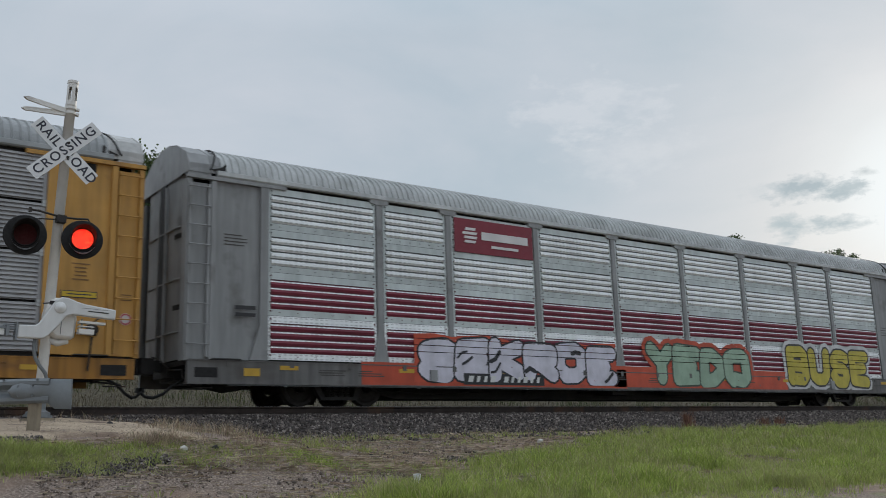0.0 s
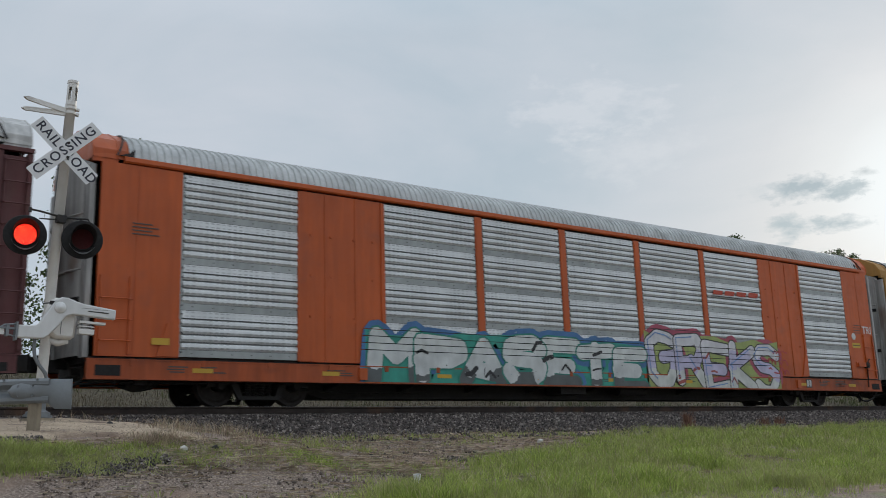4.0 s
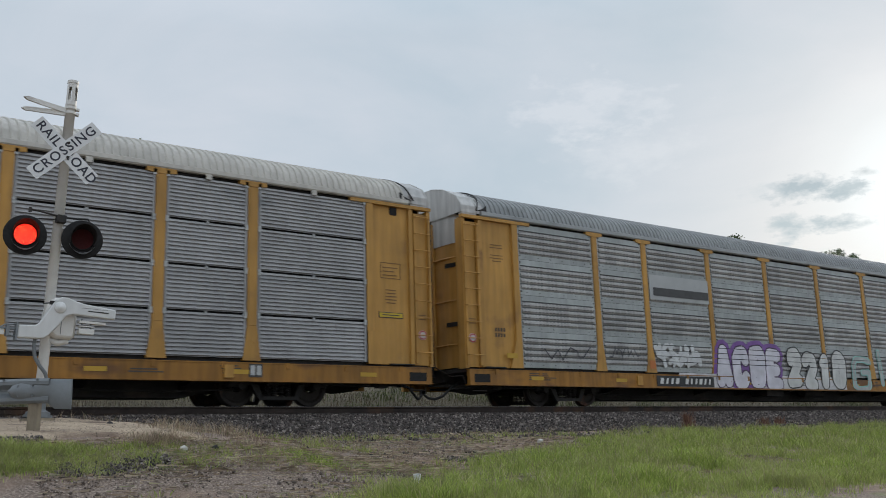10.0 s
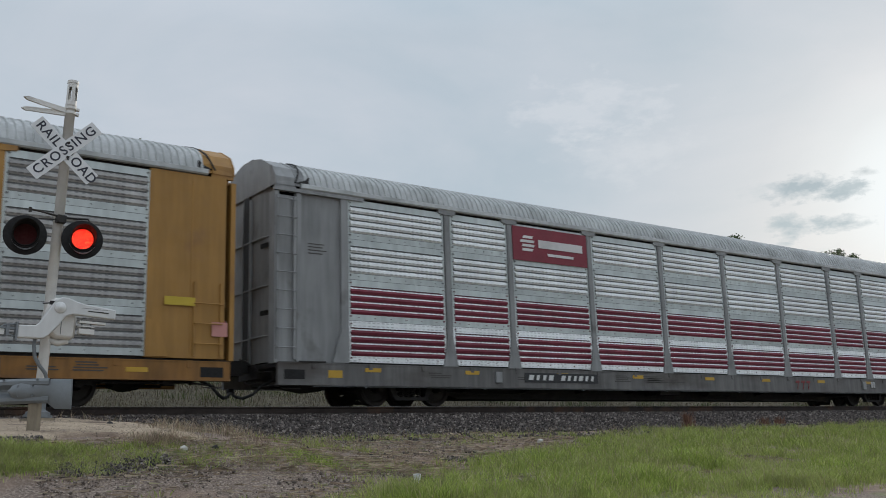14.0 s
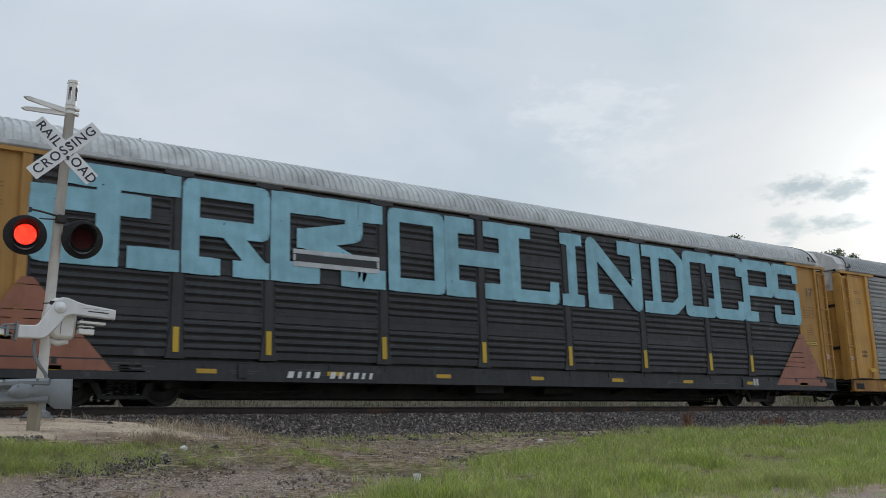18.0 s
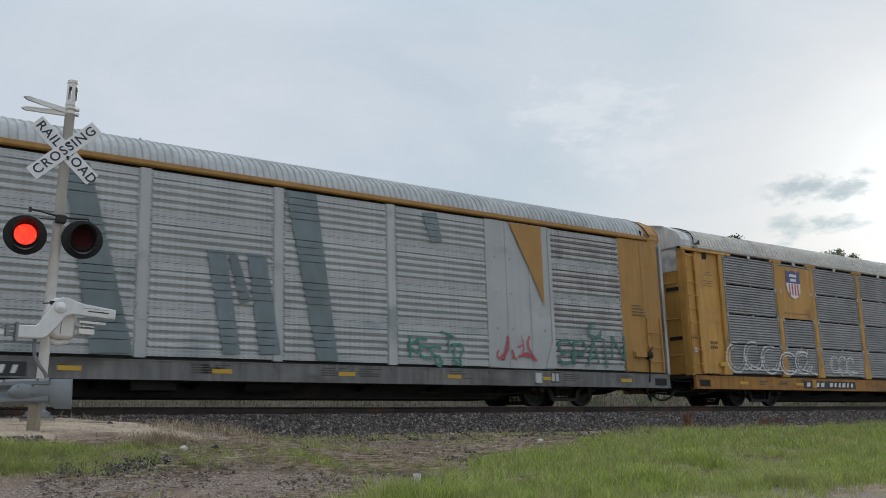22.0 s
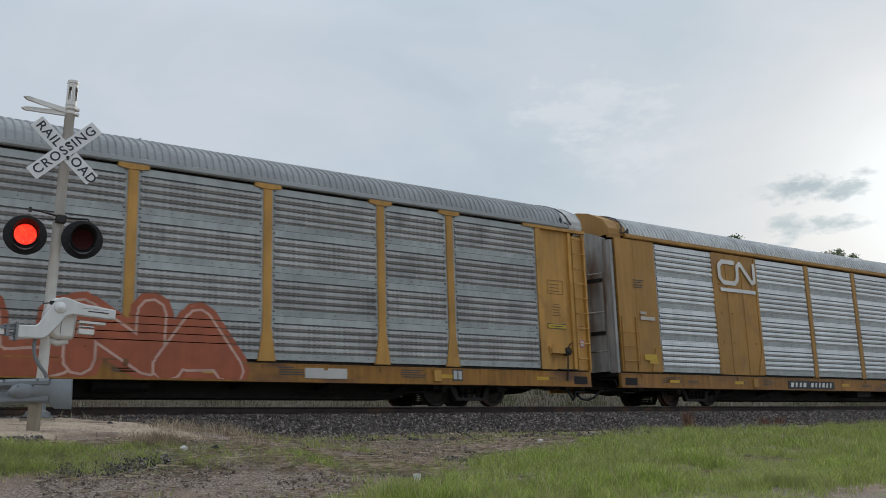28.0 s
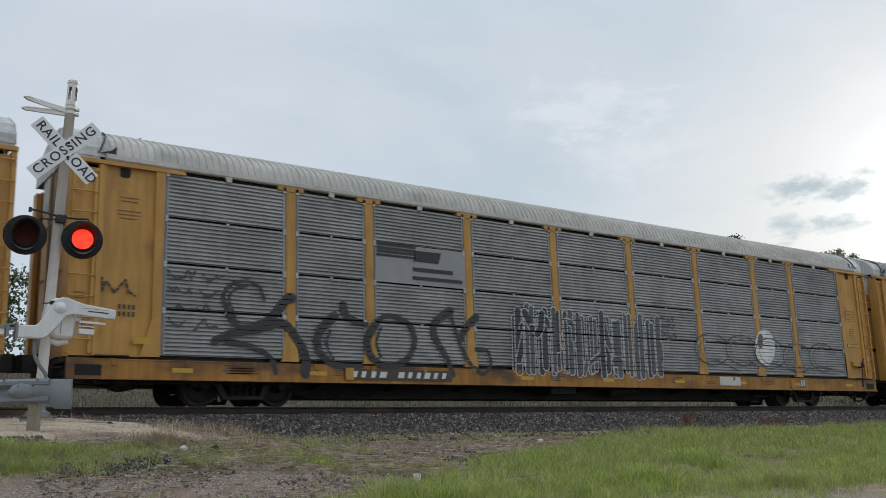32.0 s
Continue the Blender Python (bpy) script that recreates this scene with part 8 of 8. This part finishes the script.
# ---- plants ----
def leaf_matter(name, stops, rough=0.7, drift=0.0):
    m = bpy.data.materials.new(name)
    m.use_nodes = True
    t = m.node_tree
    b = t.nodes["Principled BSDF"]
    b.inputs["Roughness"].default_value = rough
    geo = t.nodes.new("ShaderNodeNewGeometry")
    rp = t.nodes.new("ShaderNodeValToRGB")
    for i, (p, c) in enumerate(stops):
        e = rp.color_ramp.elements[i] if i < 2 else rp.color_ramp.elements.new(p)
        e.position, e.color = p, (*c, 1)
    t.links.new(geo.outputs["Random Per Island"], rp.inputs["Fac"])
    co = t.nodes.new("ShaderNodeTexCoord")
    nz = t.nodes.new("ShaderNodeTexNoise")
    nz.inputs["Scale"].default_value, nz.inputs["Detail"].default_value = 0.9, 5.0
    t.links.new(co.outputs["Object"], nz.inputs["Vector"])
    mr = t.nodes.new("ShaderNodeMapRange")
    for k, v in (("From Min", 0.35), ("From Max", 0.68), ("To Min", 0.0), ("To Max", drift)):
        mr.inputs[k].default_value = v
    t.links.new(nz.outputs["Fac"], mr.inputs["Value"])
    nz2 = t.nodes.new("ShaderNodeTexNoise")
    nz2.inputs["Scale"].default_value, nz2.inputs["Detail"].default_value = 5.0, 3.0
    t.links.new(co.outputs["Object"], nz2.inputs["Vector"])
    mr2 = t.nodes.new("ShaderNodeMapRange")
    for k, v in (("From Min", 0.32), ("From Max", 0.68), ("To Min", 0.62), ("To Max", 1.25)):
        mr2.inputs[k].default_value = v
    t.links.new(nz2.outputs["Fac"], mr2.inputs["Value"])
    shade = t.nodes.new("ShaderNodeVectorMath")
    shade.operation = "SCALE"
    t.links.new(rp.outputs[0], shade.inputs[0])
    t.links.new(mr2.outputs[0], shade.inputs["Scale"])
    dx = t.nodes.new("ShaderNodeMix")
    dx.data_type = "RGBA"
    dx.inputs["B"].default_value = (0.44, 0.40, 0.21, 1)
    t.links.new(mr.outputs[0], dx.inputs["Factor"])
    t.links.new(shade.outputs[0], dx.inputs["A"])
    t.links.new(dx.outputs["Result"], b.inputs["Base Color"])
    tr = t.nodes.new("ShaderNodeBsdfTranslucent")
    t.links.new(dx.outputs["Result"], tr.inputs["Color"])
    mx = t.nodes.new("ShaderNodeMixShader")
    mx.inputs[0].default_value = 0.35
    t.links.new(b.outputs[0], mx.inputs[1])
    t.links.new(tr.outputs[0], mx.inputs[2])
    t.links.new(mx.outputs[0], t.nodes["Material Output"].inputs["Surface"])
    return m


GREEN = leaf_matter("green_blades", ((0.0, (0.17, 0.24, 0.03)), (0.55, (0.31, 0.42, 0.06)), (0.90, (0.47, 0.55, 0.13)), (1.0, (0.64, 0.54, 0.34))), drift=0.45)
STRAW = leaf_matter("dry_blades", ((0.0, (0.20, 0.145, 0.095)), (0.5, (0.38, 0.285, 0.20)), (0.85, (0.56, 0.46, 0.34)), (1.0, (0.18, 0.21, 0.08))))
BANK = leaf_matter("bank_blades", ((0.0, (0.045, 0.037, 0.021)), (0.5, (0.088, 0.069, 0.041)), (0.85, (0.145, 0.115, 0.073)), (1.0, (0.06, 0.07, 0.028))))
SHRUB = leaf_matter("shrub_blades", ((0.0, (0.04, 0.055, 0.02)), (0.6, (0.085, 0.105, 0.04)), (1.0, (0.15, 0.15, 0.07))))
LEAF = leaf_matter("tree_leaves", ((0.0, (0.03, 0.05, 0.016)), (0.6, (0.06, 0.095, 0.03)), (1.0, (0.12, 0.16, 0.05))))
RED_WEED = leaf_matter("rusty_blades", ((0.0, (0.16, 0.07, 0.045)), (1.0, (0.30, 0.17, 0.11))))
BARK = material("grey_bark", (0.10, 0.08, 0.06), 0.9, vary=0.25, scale=6, streak=0.25, bump=0.6, bump_scale=14)


def blade(g, rng, x, y, z, h, w, bend=0.5):
    a = rng.uniform(0, 6.283)
    dx, dy = math.cos(a), math.sin(a)
    lean = rng.uniform(0.1, bend) * h
    b = rng.uniform(0, 6.283)
    lx, ly = math.cos(b) * lean, math.sin(b) * lean
    k = len(g.v)
    g.v += [(x - dx * w, y - dy * w, z), (x + dx * w, y + dy * w, z), (x + lx * 0.35 + dx * w * 0.8, y + ly * 0.35 + dy * w * 0.8, z + h * 0.55), (x + lx * 0.35 - dx * w * 0.8, y + ly * 0.35 - dy * w * 0.8, z + h * 0.55), (x + lx, y + ly, z + h * rng.uniform(0.85, 1.0))]
    g.f += [(k, k + 1, k + 2, k + 3), (k + 3, k + 2, k + 4)]
    g.s += [0, 0]


def green_at(x, y):
    """How thickly green grass grows here: a lush verge beyond the bare strip, thin patches elsewhere."""
    edge = 9.1 + (y + 8.0) * 1.6
    wob = noise.noise(Vector((x * 0.5, y * 0.7, 2.0))) * 1.1 + noise.noise(Vector((x * 1.7, y * 2.0, 6.0))) * 0.6
    lush = ease((x - edge + wob * 0.7) / 0.9)
    far = ease((-4.0 - y + noise.noise(Vector((x * 0.4, 3.0, y * 0.3))) * 0.45) / 0.35)
    patch = ease((noise.noise(Vector((x * 0.6 + 9, y * 1.1, 5.0))) - 0.05) / 0.25) * 0.40
    # a green strip at the foot of the gravel heap, thinning out away from the road
    strip = ease((y + 9.86 + 0.12 * wob) / 0.2) * ease((-9.02 - y + 0.07 * wob) / 0.14) * mix(0.95, 0.10, ease((x - 2.4) / 2.2)) * ease((6.6 - x) / 1.0)
    # a thin line of green along the foot of the ballast
    foot = ease((y + 5.0 + 0.2 * wob) / 0.3) * ease((x - 6.2) / 1.0) * 0.55
    if x < 7.0 and y > -9.0:
        patch *= ease((x - 4.8) / 1.2)
    if y < -9.7 and x < 5.2:
        patch *= 0.15
    bare = ease((noise.noise(Vector((x * 0.55, y * 0.9, 11.0))) - 0.16) / 0.2) * 0.75
    bare = max(bare, ease((-12.3 + 0.35 * wob - y) / 0.4) * 0.9)
    return max(lush * (1 - bare), patch, strip, foot) * far


def build_grass():
    rng = random.Random(11)
    g, dry = Shape(), Shape()
    for n in range(26000):
        # tufts of short blades, thickest where the ground is green
        u = rng.random()
        if n < 4200:
            x, y = rng.uniform(1.5, 6.6), rng.uniform(-9.85, -8.8)
        else:
            y = -3.9 - 9.2 * u ** 0.85
            x = rng.uniform(3.0, 13.0 + 2.6 * (y + 13.5)) if rng.random() < 0.95 else rng.uniform(20, 70)
        d = green_at(x, y)
        if rng.random() > d:
            if rng.random() < 0.35:
                for j in range(3):
                    blade(dry, rng, x + rng.gauss(0, 0.05), y + rng.gauss(0, 0.05), ground_height(x, y) - 0.005, rng.uniform(0.012, 0.05), rng.uniform(0.0015, 0.003), 4.0)
            continue
        tall = 0.55 + 0.9 * noise.noise(Vector((x * 0.9, y * 1.1, 8.0))) + 0.5 * noise.noise(Vector((x * 3.0, y * 3.0, 1.0)))
        h = mix(0.05, 0.23, min(max(tall, 0), 1.1)) * (0.45 + 0.55 * d) * (0.62 if n < 4200 else 1.0)
        for j in range(9 if n >= 4200 else 12):
            bx, by = x + rng.gauss(0, 0.055), y + rng.gauss(0, 0.045)
            blade(g, rng, bx, by, ground_height(bx, by) - 0.01, h * rng.uniform(0.5, 1.35), rng.uniform(0.0025, 0.0055), 1.1)
        if rng.random() < 0.35:
            blade(dry, rng, x, y, ground_height(x, y) - 0.01, h * rng.uniform(1.0, 1.8), 0.0025, 1.0)
    # fallen straw lying flat on the bare strips
    for i in range(12000):
        x = rng.uniform(2.2, 14.0)
        y = rng.uniform(-11.4, -4.0) if rng.random() < 0.7 else rng.uniform(-9.9, -8.9)
        if green_at(x, y) > 0.45 or (x < 4.6 and -8.9 < y):
            continue
        a, ln, w = rng.uniform(0, 3.14), rng.uniform(0.03, 0.15) * rng.uniform(0.4, 1.3), rng.uniform(0.0014, 0.0034)
        z, c, q = ground_height(x, y) + rng.uniform(0.008, 0.03), math.cos(a), math.sin(a)
        dry.face([(x - c * ln + q * w, y - q * ln - c * w, z), (x + c * ln + q * w, y + q * ln - c * w, z + rng.uniform(-0.01, 0.03)), (x + c * ln - q * w, y + q * ln + c * w, z + 0.005), (x - c * ln - q * w, y - q * ln + c * w, z + 0.004)])
    # dry tufts on the edge of the ballast and on the shoulder
    for i in range(330):
        cx, cy = (rng.uniform(3, 40), rng.uniform(-4.4, -3.2)) if i < 170 else ((rng.uniform(4.0, 9.0), rng.uniform(-9.4, -4.0)) if i < 260 else (rng.uniform(3.9, 5.2), rng.uniform(-9.0, -7.6)))
        for j in range(rng.randint(5, 16)):
            x, y = cx + rng.gauss(0, 0.09), cy + rng.gauss(0, 0.07)
            blade(dry, rng, x, y, ground_height(x, y) - 0.01, rng.uniform(0.05, 0.22), 0.003, 1.0)
    for i in range(60):
        cx, cy = rng.gauss(3.62, 0.20), rng.gauss(-9.02, 0.07)
        for j in range(14):
            x, y = cx + rng.gauss(0, 0.05), cy + rng.gauss(0, 0.04)
            blade(dry, rng, x, y, ground_height(x, y), rng.uniform(0.05, 0.17), 0.0022, 1.2)
    tagged(put("grass", g.mesh("grass"), GREEN), "lush bright green verge grass", "grass", kind="stuff")
    tagged(put("dry_grass", dry.mesh("dry_grass"), STRAW), "dry straw and stalks on the bare ground", "grass", kind="stuff")
    far, shrubs = Shape(), Shape()
    for i in range(85000):
        y = 3.9 + 15 * rng.random() ** 0.8
        x = rng.uniform(-2, 34 + 3.4 * y)
        h = rng.uniform(0.14, 0.45) * (0.7 + 0.5 * noise.noise(Vector((x * 0.3, y * 0.4, 1.0))))
        green = noise.noise(Vector((x * 0.45, y * 0.9, 21.0))) > rng.uniform(0.08, 0.24)
        blade(shrubs if green else far, rng, x, y, ground_height(x, y) - 0.02, h * (1.25 if green else 1.0), rng.uniform(0.004, 0.008) * (1.9 if green else 1.0), 0.9)
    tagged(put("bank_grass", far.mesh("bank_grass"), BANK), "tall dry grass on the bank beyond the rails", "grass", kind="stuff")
    tagged(put("bank_shrubs", shrubs.mesh("bank_shrubs"), SHRUB), "dull green low growth on the bank beyond the rails", "shrubs", kind="stuff")
    for cx, cy, h in ((19.5, -3.35, 0.55), (22.6, -3.45, 0.32), (23.3, -3.45, 0.34)):
        w = Shape()
        for j in range(150):
            x, y = cx + rng.gauss(0, 0.09), cy + rng.gauss(0, 0.06)
            blade(w, rng, x, y, -0.66, rng.uniform(0.5, 1.0) * h, 0.004, 0.45)
        tagged(put("weed", w.mesh("weed"), RED_WEED), "rusty dry weed at the foot of the ballast", "weed", group="weeds by the track")


def build_shoulder():
    """Pale crushed gravel heaped beside the mast, thinning out at its rim."""
    sand = material("pale_gravel", (0.37, 0.288, 0.205), 0.95, vary=0.22, grain=0.6, scale=2.5, stain=(0.17, 0.115, 0.082), stain_at=0.56, stain_soft=0.12, stain_scale=(1.5, 1.5, 1.5), bump=0.9, bump_scale=40)
    g, rows = Shape(), []
    for j in range(80):
        y = mix(-9.3, -3.1, j / 79)
        row = []
        for i in range(110):
            x = mix(-2, 7.6, i / 109)
            wob = noise.noise(Vector((x * 0.9, y * 1.2, 6.0))) * 0.5
            inside = min((4.5 + 0.12 * (y + 9) + wob - x) / 0.7, (y + 9.0 + wob * 0.3) / 0.25, (-3.2 - y) / 0.3)
            row.append((x, y, ground_height(x, y) + 0.045 * ease(inside) - 0.02))
        rows.append(row)
    g.strip(rows)
    tagged(put("gravel_shoulder", g.mesh("gravel_shoulder", True), sand), "heap of pale gravel beside the crossing mast", "gravel", kind="structure")


build_shoulder()
build_grass()


def tree(name, label, x, y, base, top, spread, clumps, seed, leaf=0.075, bottom=0.25):
    """A tapered trunk with limbs and an uneven crown of many small leaves in clumps."""
    rng = random.Random(seed)
    h = top - base
    t = tagged(empty(name, (x, y, base)), label, "tree")
    put("trunk", Shape().tube([(0, 0, -0.4), (0.1, 0.05, h * 0.3), (-0.1, 0.1, h * 0.6), (0.05, 0, h * 0.9)], [0.02 * h, 0.017 * h, 0.011 * h, 0.004 * h], 10).mesh("trunk", True), BARK, t)
    crown = Shape()
    for i in range(clumps):
        u = i / clumps
        zc = mix(bottom, 0.97, rng.random() ** 0.8) * h
        r = spread * math.sin(math.pi * min(max((zc / h - bottom * 0.6) / (1.03 - bottom * 0.6), 0), 1)) ** 0.7
        a = rng.uniform(0, 6.283)
        q = r * math.sqrt(rng.random())
        c = Vector((q * math.cos(a), q * math.sin(a), zc))
        if i % 6 == 0:
            put("limb", Shape().tube([(0, 0, zc * 0.72), (c.x * 0.5, c.y * 0.5, zc * 0.85), tuple(c)], [0.006 * h, 0.004 * h, 0.0015 * h], 6).mesh("limb"), BARK, t)
        size = spread * rng.uniform(0.10, 0.20)
        for j in range(70):
            o = c + Vector((rng.gauss(0, size), rng.gauss(0, size), rng.gauss(0, size * 0.7)))
            p, w = Vector((rng.gauss(0, 1), rng.gauss(0, 1), rng.gauss(0, 1))).normalized(), Vector((rng.gauss(0, 1), rng.gauss(0, 1), rng.gauss(0, 1))).normalized()
            p, w = p * leaf * rng.uniform(0.6, 1.3), p.cross(w).normalized() * leaf * 0.55
            crown.face([tuple(o - p), tuple(o + w), tuple(o + p), tuple(o - w)])
    tagged(put("crown", crown.mesh("crown"), LEAF, t), kind="stuff")
    return t


tree("tree", "dark leafy tree beyond the rails", 14.2, 22.6, 1.6, 12.85, 3.2, 430, 21, leaf=0.10, bottom=0.06)
tree("tree", "tall leafy tree with thin twigs beyond the rails", 11.6, 24.6, 1.6, 13.1, 1.6, 130, 29, leaf=0.10, bottom=0.10)
tree("tree", "low bushy tree beyond the rails", 9.7, 31.5, 0.8, 8.6, 2.4, 80, 22, leaf=0.11, bottom=0.05)
tree("tree", "slim tree with sparse top", 51.3, 18.0, 0.9, 12.6, 1.1, 30, 23, bottom=0.3)
tree("tree", "slim tree with sparse top", 49.6, 19.2, 0.9, 12.3, 0.9, 20, 24, bottom=0.35)
tree("tree", "slim tree with sparse top", 53.4, 16.8, 0.9, 11.6, 0.9, 22, 25, bottom=0.35)
tree("tree", "slim tree with pointed top", 55.1, 15.4, 0.9, 11.9, 0.8, 24, 26, bottom=0.3)
tree("tree", "leafy tree top behind the train", 57.0, 14.1, 0.9, 11.45, 1.1, 34, 27, bottom=0.3)
tree("tree", "leafy tree top behind the train", 58.2, 13.4, 0.9, 10.95, 0.9, 24, 28, bottom=0.3)


# ---- litter ----
def build_litter():
    x, y = 6.20, -10.33
    cup = Shape().lathe([(0.0, 0.0), (0.034, 0.0), (0.038, 0.05), (0.044, 0.115), (0.047, 0.12), (0.040, 0.118), (0.034, 0.01)], "z", 14)
    tagged(put("paper_cup", cup.mesh("paper_cup"), WHITE, at=pose(x, y, ground_height(x, y) + 0.0, 6, -4, 0)), "dirty white paper cup standing in the grass", "cup")
    rng = random.Random(31)
    for x, y, r, m in ((3.85, -9.26, 0.045, CONCRETE), (4.23, -9.22, 0.04, DARK), (3.9, -6.4, 0.05, DARK), (12.0, -6.0, 0.07, CONCRETE)):
        g = Shape()
        pts = [[(r * math.cos(a) * math.cos(b) * rng.uniform(0.75, 1.15), r * math.sin(a) * math.cos(b) * rng.uniform(0.75, 1.15), r * math.sin(b) * 0.8) for a in [6.2832 * i / 9 for i in range(10)]] for b in (-1.3, -0.6, 0.1, 0.7, 1.35)]
        for row in pts:
            row[9] = row[0]
        g.strip(pts)
        tagged(put("stone", g.mesh("stone"), m, at=(x, y, ground_height(x, y) + r * 0.35)), "loose stone on the bare ground", "stone", group="stones on the ground")
    for i in range(34):
        x, y = (rng.uniform(4.2, 9.5), rng.uniform(-9.6, -4.4)) if i < 26 else (rng.uniform(7.2, 11.0), rng.uniform(-12.4, -11.3))
        a = rng.uniform(0, 3.14)
        ln = rng.uniform(0.15, 0.45)
        z = ground_height(x, y) + 0.015
        s_ = Shape().tube([(-ln / 2, 0, 0.0), (0, 0.02, 0.02), (ln / 2, 0, 0.005)], [0.005, 0.006, 0.003], 5)
        tagged(put("stick", s_.mesh("stick"), POSTWOOD, at=pose(x, y, z, 0, 0, math.degrees(a))), "dry broken stick on the bare ground", "stick", group="sticks on the ground")


build_litter()


# ---- what moves ----
def motions():
    for index, car in CARS.items():
        walk(car, [(float(t), Matrix.Translation((train_way(t) - index * PITCH + SLACK.get(index, 0), 0, 0))) for t in range(33)])
    for index, x, ws, dx in WHEELSETS:
        # turned from just before the wheels come into view until they have left it
        turn, rows, last = 0.0, [], None
        for f in range(0, 961):
            here = train_way(f / 30) - index * PITCH + SLACK.get(index, 0) + x
            if -2.0 < here < 48.0:
                if last is not None:
                    turn += min((here - last) / 0.42, radians(89))
                last = here
                rows.append((f / 30, Matrix.Translation((dx, 0, 0.42)) @ Matrix.Rotation(turn, 4, "Y")))
        if rows:
            if rows[0][0] > 0:
                rows.insert(0, (0.0, rows[0][1]))
            if rows[-1][0] < 32:
                rows.append((32.0, rows[-1][1]))
            walk(ws, rows)
    # the lamps flash by turns: each core shows its glowing face for a little less than half of every beat
    beat, start = 1.192, 0.15
    for k, core in LAMPS:
        home, rows, lit = Matrix.Translation((0, -0.016, 0)), [], None
        for f in range(0, 961):
            ph = ((f / 30 - start) / beat) % 1.0
            now = (ph >= 0.945 or ph < 0.42) if k == 0 else (0.46 <= ph < 0.878)
            if lit is None:
                ang = 0.0 if now else math.pi
                rows.append((0.0, home @ Matrix.Rotation(ang, 4, "Z")))
            elif now != lit:
                t0 = max(f - 2, 0)
                if t0:
                    rows.append((t0 / 30, home @ Matrix.Rotation(ang, 4, "Z")))
                for step in (1, 2, 3):
                    rows.append(((t0 + step) / 30, home @ Matrix.Rotation(ang + step * math.pi / 3, 4, "Z")))
                ang += math.pi
            lit = now
        if rows[-1][0] < 32:
            rows.append((32.0, home @ Matrix.Rotation(ang, 4, "Z")))
        walk(core, rows)


motions()
